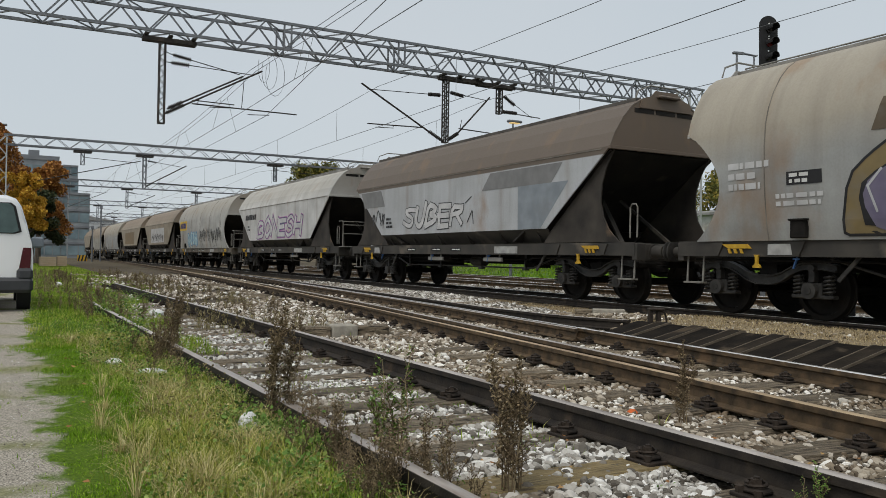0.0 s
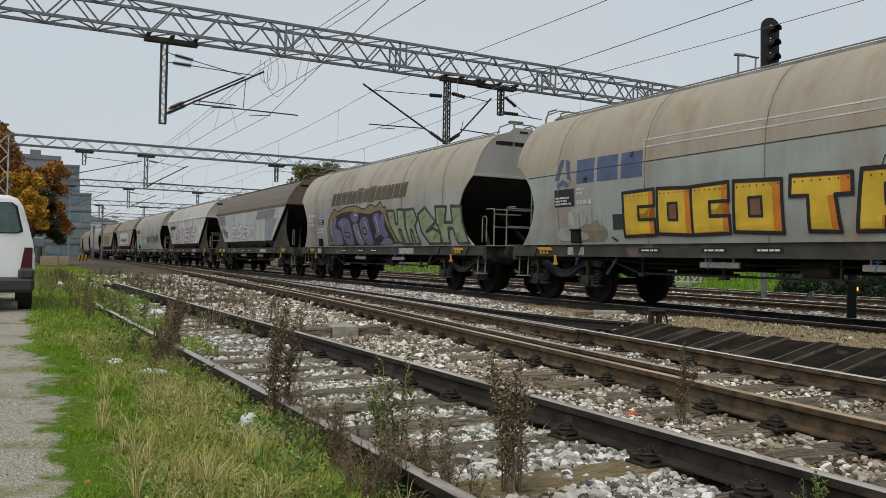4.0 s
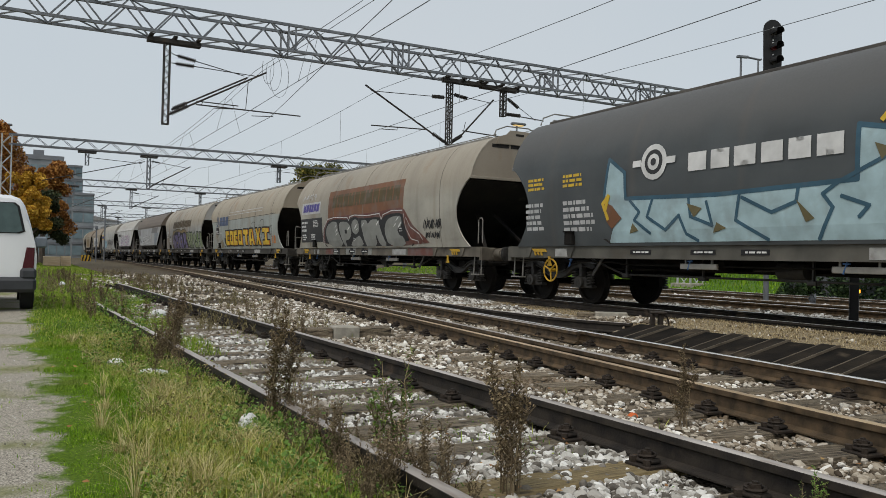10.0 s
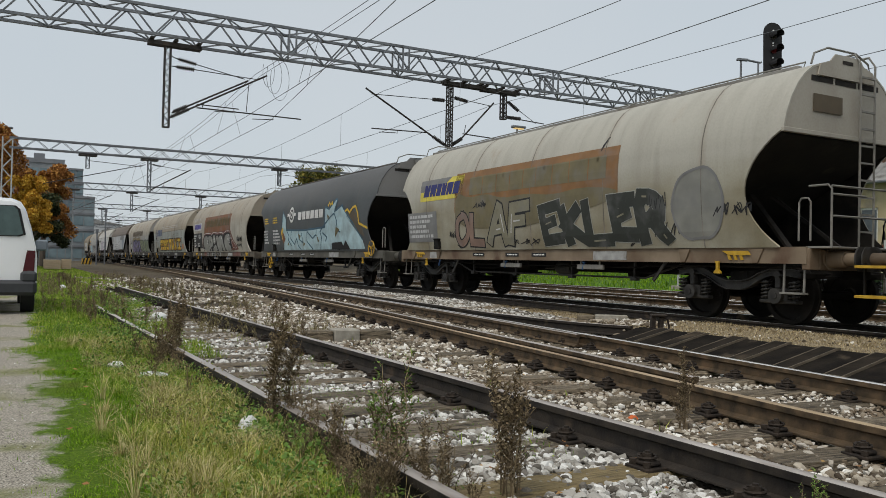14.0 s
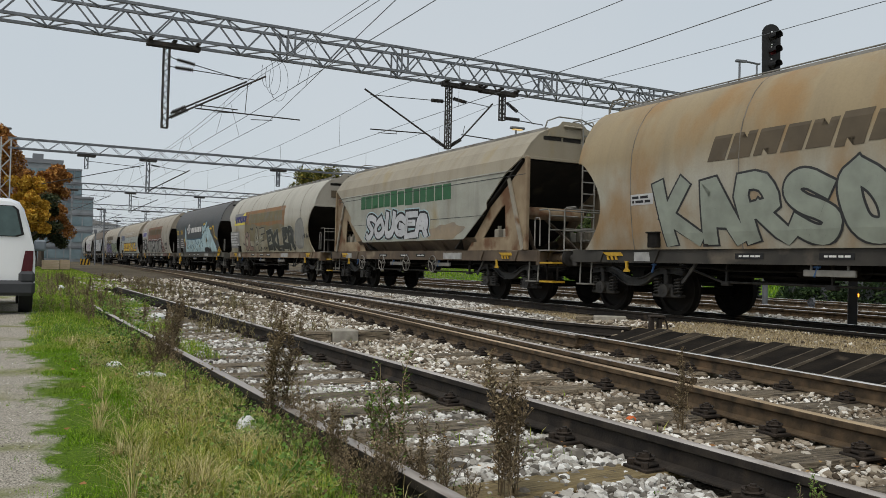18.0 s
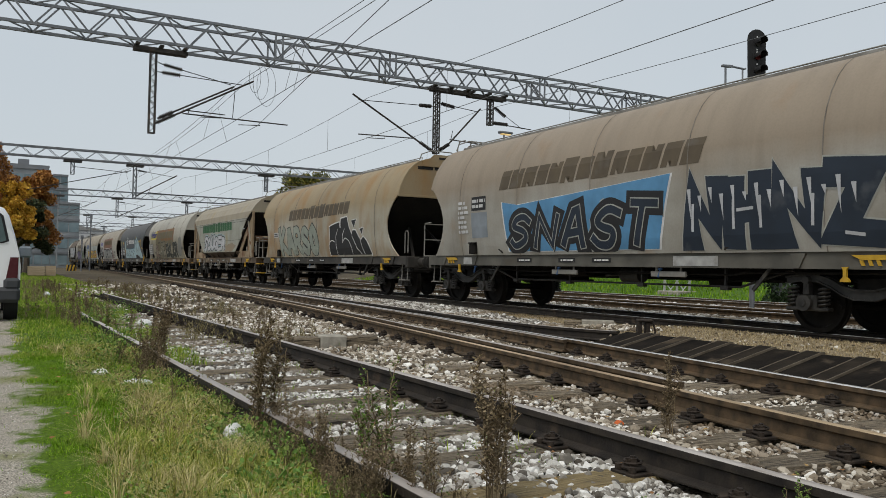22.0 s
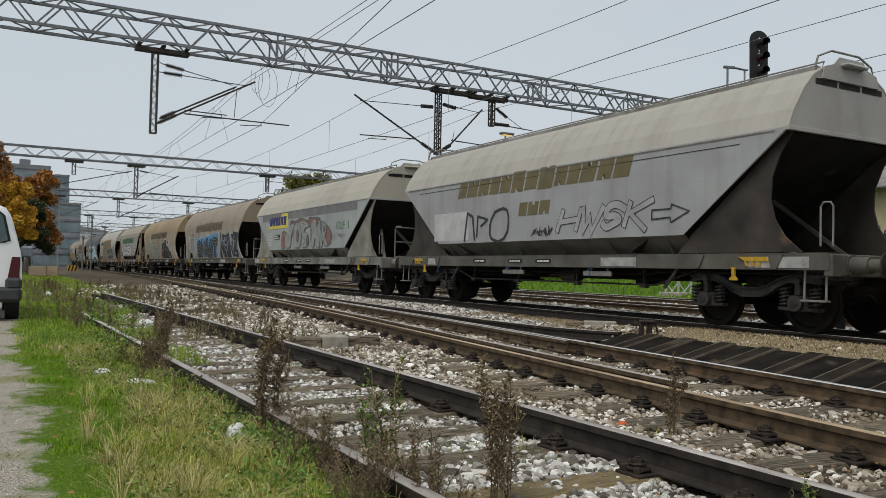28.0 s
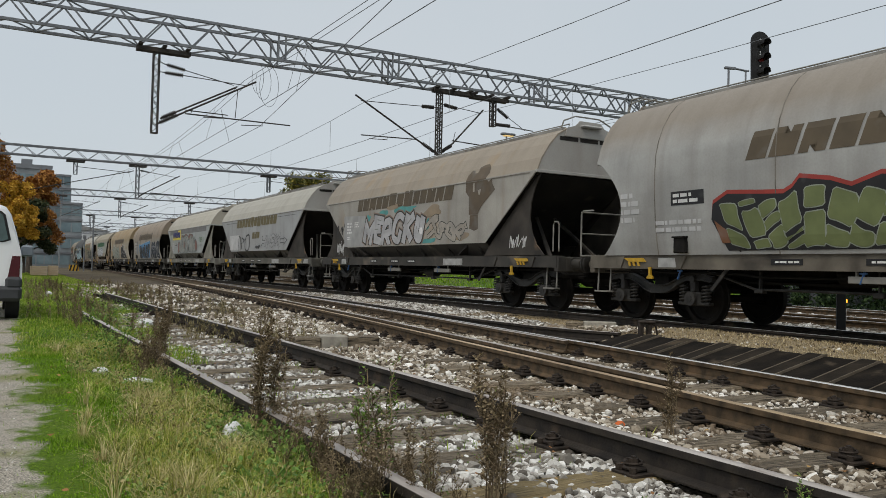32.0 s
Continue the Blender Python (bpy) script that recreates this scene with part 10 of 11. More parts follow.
# ---- van ----
def build_van():
    v = tagged(empty("van", pose(-0.615, 13.5, -0.06, 0, 0, 1.0)), "small white delivery van parked on the path", "van")
    k, H = 0.84, 1.79

    def section(y, top, inset, low=0.32):
        """Half-outline, widest at the waist and drawn in towards the roof."""
        half = [(k - 0.06, low), (k, low + 0.12), (k, 0.86), (k - 0.02 - inset * 0.3, 1.04), (k - 0.09 - inset, 1.33), (k - 0.17 - inset, top - 0.17), (k - 0.24 - inset, top - 0.06), (k - 0.36 - inset, top - 0.015)]
        half = [(a, min(c, top - 0.02 * (len(half) - n) / 8)) for n, (a, c) in enumerate(half)]
        return [(-a, y, c) for a, c in half] + [(0, y, top)] + [(a, y, c) for a, c in half[::-1]]

    rings = [section(0.0, H - 0.17, 0.03), section(0.04, H - 0.07, 0.01), section(0.14, H - 0.02, 0), section(0.6, H, 0), section(2.3, H, 0), section(2.75, H - 0.08, 0.02), section(3.3, 1.2, -0.02), section(3.9, 1.05, -0.02), section(4.1, 0.85, 0.0)]
    part("body", Shape().loft(rings).mesh("body", M_VAN, True), v, "white painted body")
    glass = [(-k + 0.28, 1.19), (k - 0.28, 1.19), (k - 0.20, 1.22), (k - 0.28, 1.58), (k - 0.34, 1.63), (-k + 0.34, 1.63), (-k + 0.28, 1.58), (-k + 0.20, 1.22)]
    part("rear_window", Shape().extrude(glass, "y", -0.02, 0.02).mesh("rear_window", M_VANGLASS), v, "dark rear window glass")
    seal = Shape().loft([[(a * e, -0.012 + d, 1.41 + (b - 1.41) * e) for a, b in glass] for e, d in ((1.06, 0.012), (1.05, -0.002), (1.0, -0.008))], False)
    part("window_seal", seal.mesh("window_seal", M_BLACK), v)
    for e in (-1, 1):
        t = Shape().extrude([(e * (k - 0.19), 0.65), (e * (k - 0.035), 0.65), (e * (k - 0.03), 0.97), (e * (k - 0.14), 0.97)], "y", -0.018, 0.10)
        part("tail_light", t.mesh("tail_light", M_TAIL), v, "dark red tail light")
        for at in (0.55, 3.2):
            wheel = part("wheel", Shape().cyl((e * (k - 0.2), at, 0.3), (e * (k - 0.015), at, 0.3), 0.3, 24).mesh("wheel", M_BLACK, True), v)
            part("hub_cap", Shape().cyl((e * (k - 0.02), at, 0.3), (e * (k - 0.006), at, 0.3), 0.19, 16).mesh("hub_cap", M_MIRROR, True), wheel)
        m = part("wing_mirror", Shape().box(e * k + (0.05 if e > 0 else -0.25), e * k + (0.25 if e > 0 else -0.05), 2.5, 2.62, 0.98, 1.18, 0.03).mesh("wing_mirror", M_MIRROR), v)
        part("mirror_arm", Shape().beam((e * k, 2.56, 1.02), (e * (k + 0.08), 2.56, 1.04), 0.05, 0.05).mesh("mirror_arm", M_BLACK), m)
        part("side_strip", Shape().box(min(e * k, e * (k + 0.012)), max(e * k, e * (k + 0.012)), 0.3, 3.6, 0.55, 0.62, 0.004).mesh("side_strip", M_BLACK), v)
        part("bumper_corner", Shape().box(min(e * (k - 0.22), e * (k + 0.004)), max(e * (k - 0.22), e * (k + 0.004)), -0.07, 0.3, 0.48, 0.66, 0.04).mesh("bumper_corner", M_BUMPER), v)
    part("bumper", Shape().box(-k - 0.005, k + 0.005, -0.09, 0.26, 0.29, 0.52, 0.05).mesh("bumper", M_BUMPER), v, "dark grey plastic bumper")
    part("door_seam", Shape().box(-0.006, 0.006, -0.006, 0.006, 0.62, 1.7).mesh("door_seam", M_BLACK), v)
    part("number_plate", Shape().box(-0.26, 0.26, -0.012, 0.004, 0.72, 0.83).mesh("number_plate", M_WHITEPAINT), v)
    part("door_handle", Shape().box(0.04, 0.2, -0.03, 0.002, 0.95, 1.0, 0.008).mesh("door_handle", M_BLACK), v)


M_VAN = material("white_van_paint", (0.76, 0.77, 0.78), (0.83, 0.84, 0.85), 1.0, 0.3, 0, (0.55, 0.54, 0.51), 2.0, 0.66, 0.0, spec=0.5)
# Teal of the reflected sky is put into the glass colour.
M_VANGLASS = plain("sky_teal_glass", (0.075, 0.115, 0.115), 0.06)
M_MIRROR = plain("grey_mirror_shell", (0.22, 0.25, 0.28), 0.5)
M_TAIL = plain("tail_light_red", (0.07, 0.006, 0.01), 0.25)
M_BUMPER = plain("grey_plastic", (0.045, 0.047, 0.052), 0.6)
build_van()


# ---- trees and shrubs ----
def leaf_cloud(rng, centres, radii, per, size, mat, name, drop=0.0):
    n = len(centres) * per
    c = np.repeat(np.asarray(centres, float), per, 0)
    rad = np.repeat(np.asarray(radii, float), per)[:, None]
    d = rng.normal(size=(n, 3))
    d /= np.linalg.norm(d, axis=1, keepdims=True)
    p = c + d * rad * rng.uniform(0.25, 1.05, (n, 1)) ** 0.6
    a = rng.normal(size=(n, 3))
    a /= np.linalg.norm(a, axis=1, keepdims=True)
    b = np.cross(a, rng.normal(size=(n, 3)))
    b /= np.linalg.norm(b, axis=1, keepdims=True)
    L = size * rng.uniform(0.6, 1.3, (n, 1))
    v = np.stack([p - a * L, p + b * L * 0.55, p + a * L, p - b * L * 0.55], 1).reshape(-1, 3)
    f = np.arange(n)[:, None] * 4 + [0, 1, 2, 3]
    return loose_mesh(name, v, f, mat)


def build_tree(x, y, height, spread, mat, label, seed, trunk=0.25, low=0.25, per=130, size=0.17, z=-0.1):
    rng = np.random.default_rng(seed)
    r = random.Random(seed)
    t = tagged(empty("tree", pose(x, y, z)), label, "tree", "trees round the yard")
    s = Shape()
    s.tube([(0, 0, -0.2), (0.05, 0, height * 0.3), (-0.05, 0.05, height * 0.6), (0, 0, height * 0.85)], trunk, 8, trunk * 0.2)
    ends = []
    for k in range(14):
        a, f = k * 2.4, 0.28 + 0.55 * k / 14
        q = Vector((spread * (1.05 - 0.5 * f) * math.cos(a) * r.uniform(0.6, 1), spread * (1.05 - 0.5 * f) * math.sin(a) * r.uniform(0.6, 1), height * (f + r.uniform(0.08, 0.2))))
        s.tube([(0, 0, height * f), q * 0.5 + Vector((0, 0, height * f * 0.5)), q], trunk * 0.35, 5, 0.03)
        ends.append(q)
    part("trunk", s.mesh("trunk", M_BARK), t)
    centres, radii = [], []
    for q in ends:
        for j in range(4):
            w = q + Vector((r.uniform(-1, 1), r.uniform(-1, 1), r.uniform(-0.7, 0.7))) * spread * 0.3
            if w.z > height * low:
                centres.append(tuple(w))
                radii.append(spread * r.uniform(0.16, 0.3))
    for j in range(8):
        centres.append((r.uniform(-0.3, 0.3) * spread, r.uniform(-0.3, 0.3) * spread, height * r.uniform(0.75, 0.97)))
        radii.append(spread * r.uniform(0.15, 0.24))
    part("crown", leaf_cloud(rng, centres, radii, per, size, mat, "crown"), t)


M_BARK = material("grey_brown_bark", (0.05, 0.04, 0.03), (0.12, 0.10, 0.08), 6.0, 0.9, 0, None, bump=0.6, bump_scale=14, stretch=(1, 1, 0.3))
L_RUSSET = island("russet_leaf", ((0.0, (0.17, 0.065, 0.018)), (0.6, (0.36, 0.15, 0.035)), (1.0, (0.50, 0.26, 0.06))), 0.7, 0.25)
L_GOLD = island("golden_leaf", ((0.0, (0.33, 0.16, 0.02)), (0.6, (0.60, 0.34, 0.03)), (1.0, (0.75, 0.50, 0.08))), 0.7, 0.25)
L_DARK = island("dark_green_leaf", ((0.0, (0.02, 0.03, 0.012)), (0.6, (0.04, 0.055, 0.02)), (1.0, (0.09, 0.085, 0.03))), 0.7, 0.25)
L_GREEN = island("green_leaf", ((0.0, (0.035, 0.055, 0.015)), (0.6, (0.065, 0.10, 0.025)), (1.0, (0.14, 0.15, 0.05))), 0.7, 0.25)
L_OLIVE = island("olive_leaf", ((0.0, (0.06, 0.07, 0.015)), (0.6, (0.14, 0.145, 0.03)), (1.0, (0.34, 0.26, 0.05))), 0.7, 0.25)
L_IVY = island("ivy_leaf", ((0.0, (0.012, 0.03, 0.010)), (0.6, (0.03, 0.06, 0.018)), (1.0, (0.06, 0.10, 0.03))), 0.6, 0.3)
build_tree(-2.0, 60, 9.6, 2.2, L_RUSSET, "russet autumn tree beside the path", 3, per=420, size=0.095)
build_tree(1.5, 72, 8.0, 2.3, L_RUSSET, "rust-brown autumn tree in front of the office block", 8, low=0.3, per=360, size=0.11)
build_tree(0.25, 58, 6.1, 1.35, L_GOLD, "golden autumn tree beside the path", 5, low=0.42, per=380, size=0.085)
build_tree(0.9, 66, 5.2, 1.8, L_DARK, "dark green bushy tree under the autumn crowns", 6, low=0.3, per=300, size=0.1)
build_tree(-0.6, 62, 4.2, 1.8, L_DARK, "dark green bush behind the van", 9, low=0.05, per=300, size=0.1)
build_tree(24.6, 70, 9.4, 3.4, L_OLIVE, "olive-green tree behind the train", 12, size=0.13, per=420)
build_tree(38, 33, 7.5, 2.8, L_OLIVE, "olive and yellow tree behind the white shed", 21, size=0.12, per=220)
build_tree(29.6, 38.5, 4.6, 2.2, L_GREEN, "dense green bush beside the white shed", 22, size=0.1, low=0.02, per=260)
build_tree(44, 50, 8.5, 4.0, L_DARK, "dark tree behind the station building", 14, size=0.3)
build_tree(34, 62, 7, 3.5, L_GREEN, "green tree beyond the lawn", 16, size=0.26)


def build_hedge():
    rng = np.random.default_rng(17)
    h = tagged(empty("ivy_fence", pose(24, 10, -0.22)), "low fence overgrown with dark green ivy", "hedge")
    c = [(rng.uniform(-0.38, 0.15), rng.uniform(-9, 9), rng.uniform(0.0, 1.05)) for _ in range(260)]
    part("foliage", leaf_cloud(rng, c, np.full(len(c), 0.28), 70, 0.07, L_IVY, "foliage"), h)
    for k in range(10):
        part("fence_post", Shape().box(-0.04, 0.04, -9 + 2 * k - 0.04, -9 + 2 * k + 0.04, -0.1, 1.1, 0.01).mesh("fence_post", M_GALV), h)
    part("fence_rail", Shape().box(-0.02, 0.02, -9, 9, 1.0, 1.05, 0.005).mesh("fence_rail", M_GALV), h)
    part("fence_board", Shape().box(-0.015, 0.015, -9, 9, 0.0, 0.9, 0.005).mesh("fence_board", M_GALV), h)


build_hedge()


# ---- station building ----
def build_station():
    X, Y0, Y1, EAVE = 31.0, -16.0, 25.5, 4.62
    b = tagged(empty("station_building", pose(0, 0, 0)), "yellow plastered low building with a corrugated grey roof", "building")
    wins = [24.2 - 3.15 * k for k in range(12)]
    w0, z0, z1 = 0.8, 1.75, 3.55
    ys = [Y1]
    s = Shape()
    edges = sorted([(c - w0, c + w0) for c in wins])
    y = Y0
    for a, c in edges:
        s.box(X, X + 0.4, y, a, -0.3, EAVE)
        s.box(X, X + 0.4, a, c, -0.3, z0)
        s.box(X, X + 0.4, a, c, z1, EAVE)
        y = c
    s.box(X, X + 0.4, y, Y1, -0.3, EAVE)
    part("wall", s.mesh("wall", M_PLASTER), b, "ochre-yellow plaster wall with tags")
    part("side_wall", Shape().box(X + 0.4, X + 9, Y1 - 0.4, Y1, -0.3, EAVE).extrude([(X + 0.4, EAVE), (X + 9, EAVE), (X + 4.7, 7.6)], "y", Y1 - 0.4, Y1).mesh("side_wall", M_PLASTER), b)
    part("back_wall", Shape().box(X + 8.6, X + 9, Y0, Y1 - 0.4, -0.3, EAVE).mesh("back_wall", M_PLASTER), b)
    for c in wins:
        f = Shape()
        f.box(X + 0.06, X + 0.14, c - w0, c - w0 + 0.08, z0, z1).box(X + 0.06, X + 0.14, c + w0 - 0.08, c + w0, z0, z1)
        f.box(X + 0.06, X + 0.14, c - 0.04, c + 0.04, z0, z1).box(X + 0.06, X + 0.14, c - w0, c + w0, z0, z0 + 0.08).box(X + 0.06, X + 0.14, c - w0, c + w0, z1 - 0.08, z1)
        w = part("window", f.mesh("window", M_WHITEPAINT), b, "white-framed window")
        for e in (-1, 1):
            q = sorted((c + e * 0.04, c + e * (w0 - 0.08)))
            part("pane", Shape().box(X + 0.095, X + 0.105, q[0], q[1], z0 + 0.08, z1 - 0.08).mesh("pane", M_WINDOW), w)
        part("sill", Shape().box(X - 0.08, X + 0.06, c - w0 - 0.08, c + w0 + 0.08, z0 - 0.07, z0, 0.01).mesh("sill", M_CONC), w)
        part("curtain", Shape().box(X + 0.3, X + 0.31, c - w0, c - 0.1, z0, z1).mesh("curtain", M_WHITEPAINT), w)
        part("dark_room", Shape().box(X + 0.36, X + 0.37, c - w0, c + w0, z0, z1).mesh("dark_room", M_DARKROOM), w)
    # corrugated roof sheets
    k = 0
    roof = part("roof", Shape().extrude([(X - 0.5, EAVE - 0.06), (X + 4.7, 7.75), (X + 9.5, EAVE - 0.06), (X + 9.5, EAVE - 0.12), (X + 4.7, 7.68), (X - 0.5, EAVE - 0.12)], "y", Y0 - 0.4, Y1 + 0.4).mesh("roof", M_ROOF), b)
    for row in range(5):
        y = Y0 - 0.4
        while y < Y1 + 0.3:
            x0, x1 = X - 0.55 + row * 1.05, X - 0.55 + (row + 1) * 1.05 + 0.12
            zz = lambda x: EAVE - 0.06 + (x - X + 0.5) * (7.75 - EAVE + 0.06) / 5.2
            MESHES.setdefault(("sheet", row), corrugated(x1 - x0, zz(x1) - zz(x0)))
            part("roof_sheet", MESHES[("sheet", row)], roof, m=pose(x0, y, zz(x0) + 0.05 - row * 0.0, 0, 0, 0))
            y += 1.05
    part("gutter", Shape().cyl((X - 0.6, Y0 - 0.4, EAVE - 0.08), (X - 0.6, Y1 + 0.4, EAVE - 0.08), 0.06, 8).mesh("gutter", M_GALV), b)
    part("dormer", Shape().box(X + 1.0, X + 3.5, 20.3, 21.2, 5.3, 7.4).extrude([(20.15, 7.4), (21.35, 7.4), (20.75, 7.8)], "x", X + 0.9, X + 4.2).mesh("dormer", M_DORMER), b, "rusty brown boarded dormer")
    part("chimney", Shape().box(X + 3.6, X + 4.4, 10, 10.8, 6.5, 8.8, 0.02).mesh("chimney", M_CONC), b)
    a = tagged(empty("air_conditioner", pose(X - 0.2, 21.75, 3.67)), "white air conditioner unit on the yellow wall", "air conditioner")
    part("casing", Shape().box(-0.18, 0.2, -0.45, 0.45, -0.32, 0.32, 0.02).mesh("casing", M_WHITEPAINT), a)
    part("fan_grille", Shape().cyl((-0.2, 0.1, 0), (-0.17, 0.1, 0), 0.24, 20).mesh("fan_grille", M_BUMPER), a, "dark round fan grille")
    rr = random.Random(9)
    for c in [w - 1.58 for w in wins[:5]]:
        g = Shape()
        for p in scribble(rr, c - 0.65, c + 0.65, 1.6, 3.2, 5, 0.05):
            g.add([(X - 0.004, y, z) for y, z in p], [(0, 1, 2, 3)])
        part("wall_tag", g.mesh("wall_tag", S_BLACK), b, "black sprayed tag")
    for c in [w - 1.58 for w in wins[:5]]:
        g = Shape()
        for p in scribble(rr, c - 0.6, c + 0.6, 0.9, 2.4, 3, 0.06):
            g.add([(X - 0.007, y, z) for y, z in p], [(0, 1, 2, 3)])
        part("wall_tag", g.mesh("wall_tag", S_RED), b, "faded red sprayed tag")
    for c in [w - 1.58 for w in wins[1:6]]:
        part("poster", Shape().box(X - 0.012, X - 0.001, c - 0.6, c + 0.5, 0.9, 2.2).mesh("poster", S_PALE), b)


def corrugated(dx, dz):
    s = Shape()
    n = 24
    rows = []
    for f in (0, 1):
        rows.append([(dx * f, 1.08 * i / n, dz * f + 0.025 * math.sin(2 * math.pi * i * 6 / n)) for i in range(n + 1)])
    v = rows[0] + rows[1] + [(x, y, z - 0.012) for x, y, z in rows[0] + rows[1]]
    k = n + 1
    f = [(i, i + 1, k + i + 1, k + i) for i in range(n)] + [(2 * k + i, 2 * k + k + i, 2 * k + k + i + 1, 2 * k + i + 1) for i in range(n)] + [(i, 2 * k + i, 2 * k + i + 1, i + 1) for i in range(n)]
    return s.add(v, f).mesh("roof_sheet", M_ROOF)


M_PLASTER = material("ochre_plaster", (0.42, 0.34, 0.20), (0.55, 0.47, 0.31), 1.2, 0.9, 0, (0.28, 0.25, 0.20), 1.0, 0.58, 0.3, 30)
M_WINDOW = plain("window_glass", (0.10, 0.115, 0.13), 0.08)
M_DARKROOM = plain("dark_interior", (0.03, 0.03, 0.03), 0.9)
M_ROOF = material("weathered_corrugated_sheet", (0.20, 0.20, 0.195), (0.34, 0.335, 0.32), 2.0, 0.85, 0, (0.14, 0.135, 0.12), 1.4, 0.56, 0.2, 20, rand=0.15)
M_DORMER = material("rusty_boarding", (0.08, 0.045, 0.03), (0.14, 0.08, 0.05), 4.0, 0.8)
build_station()


def build_shed():
    """A low white outbuilding past the end of the station."""
    b = tagged(empty("white_shed", pose(0, 0, 0)), "low white-painted shed covered with graffiti", "shed")
    part("wall", Shape().box(31.2, 36.5, 26.6, 36.0, -0.3, 3.3).mesh("wall", M_SHED), b, "white painted wall")
    part("roof", Shape().extrude([(30.9, 3.3), (36.8, 3.9), (36.8, 4.02), (30.9, 3.42)], "y", 26.4, 36.2).mesh("roof", M_ROOF), b)
    part("door", Shape().box(31.14, 31.2, 27.4, 28.4, -0.2, 2.0, 0.01).mesh("door", M_DORMER), b)
    r = random.Random(44)
    for k in range(4):
        out = blob(r, 29.4 + 1.7 * k, 1.6, 1.4, 1.5, 14, 0.15)
        part("graffiti", Shape().extrude(out, "x", 31.18, 31.197).mesh("graffiti", (S_DARK, S_STEEL, S_BLACK, S_STEELBLUE)[k]), b, "sprayed patch")
        s = Shape()
        for p in loop(out, 0.06) + scribble(r, 28.9 + 1.7 * k, 30.0 + 1.7 * k, 0.9, 2.2, 3, 0.06):
            s.add([(31.174, y, z) for y, z in p], [(0, 1, 2, 3)])
        part("graffiti_outline", s.mesh("graffiti_outline", S_WHITE if k % 2 else S_BLACK), b)


M_SHED = material("white_shed_plaster", (0.50, 0.50, 0.48), (0.66, 0.66, 0.63), 1.2, 0.9, 0, (0.34, 0.32, 0.28), 1.4, 0.56, 0.3, 30)
build_shed()


# ---- office block and the far end of the yard ----
def build_office():
    b = tagged(empty("office_block", pose(0, 0, 0)), "grey glass and concrete office block in the distance", "building")
    blocks = ((-6.0, 9.3, 152, 170, -0.3, 13.6), (-8.0, 6.2, 153, 170, 13.6, 17.0), (7.6, 10.9, 148, 160, -0.3, 10.9), (6.9, 9.2, 152.5, 168, 13.6, 16.0))
    for x0, x1, y0, y1, z0, z1 in blocks:
        part("wall", Shape().box(x0, x1, y0, y1, z0, z1).mesh("wall", M_OFFICE), b)
        n, h = max(2, int((x1 - x0) / 1.25)), 2.7
        floors = max(1, int((z1 - z0) / h))
        step = (x1 - x0) / n
        for f in range(floors):
            zz = z0 + (z1 - z0) * f / floors
            part("floor_band", Shape().box(x0 - 0.05, x1 + 0.05, y0 - 0.18, y0, zz + (z1 - z0) / floors - 0.35, zz + (z1 - z0) / floors).mesh("floor_band", M_OFFICE_BAND), b)
            for k in range(n):
                a = x0 + step * k + 0.1
                part("window", shared("far_window_%.2f" % step, lambda s: s.box(0, step - 0.2, -0.06, 0.0, 0.0, 1.55), M_OFFICE_GLASS), b, m=pose(a, y0 - 0.01, zz + 0.6))
    part("parapet", Shape().box(-8.1, 6.3, 152.9, 170, 17.0, 17.4).mesh("parapet", M_OFFICE_BAND), b)
    part("roof_plant", Shape().box(1.5, 3.2, 156, 160, 17.4, 18.6).box(-2, -1.2, 156, 158, 17.4, 18.4).mesh("roof_plant", M_OFFICE_BAND), b)
    for x0, x1, y, z, c in ((10, 34, 330, 13, M_OFFICE_PALE), (26, 70, 300, 10, M_OFFICE_PALE), (12.5, 18, 290, 6.5, M_BRICKFAR), (-40, -9, 190, 15, M_OFFICE)):
        q = tagged(empty("far_building", pose(0, 0, 0)), "pale low building at the end of the yard", "building")
        part("wall", Shape().box(x0, x1, y, y + 15, -0.3, z).mesh("wall", c), q)
        part("roof", Shape().extrude([(x0 - 0.5, z), (x1 + 0.5, z), ((x0 + x1) / 2, z + 2)], "y", y - 0.5, y + 15).mesh("roof", M_ROOF), q)
        for k in range(int((x1 - x0) / 3)):
            part("window", shared("shed_window", lambda s: s.box(0, 1.6, -0.1, 0, 0, 1.6), M_OFFICE_GLASS), q, m=pose(x0 + 0.7 + 3 * k, y, z * 0.55))


M_OFFICE = material("grey_facade", (0.19, 0.21, 0.225), (0.27, 0.29, 0.30), 0.5, 0.7, 0, None, bump=0.0)
M_OFFICE_BAND = material("dark_facade_band", (0.15, 0.16, 0.175), (0.21, 0.22, 0.235), 0.5, 0.7, 0, None, bump=0.0)
M_OFFICE_GLASS = material("facade_glass", (0.09, 0.135, 0.155), (0.22, 0.29, 0.315), 0.3, 0.15, 0, None, bump=0.0, world_space=True)
M_OFFICE_PALE = material("pale_facade", (0.45, 0.46, 0.46), (0.55, 0.56, 0.56), 0.3, 0.8, 0, None, bump=0.0)
M_BRICKFAR = material("pale_brick_facade", (0.34, 0.22, 0.18), (0.44, 0.30, 0.25), 0.3, 0.8, 0, None, bump=0.0)
build_office()


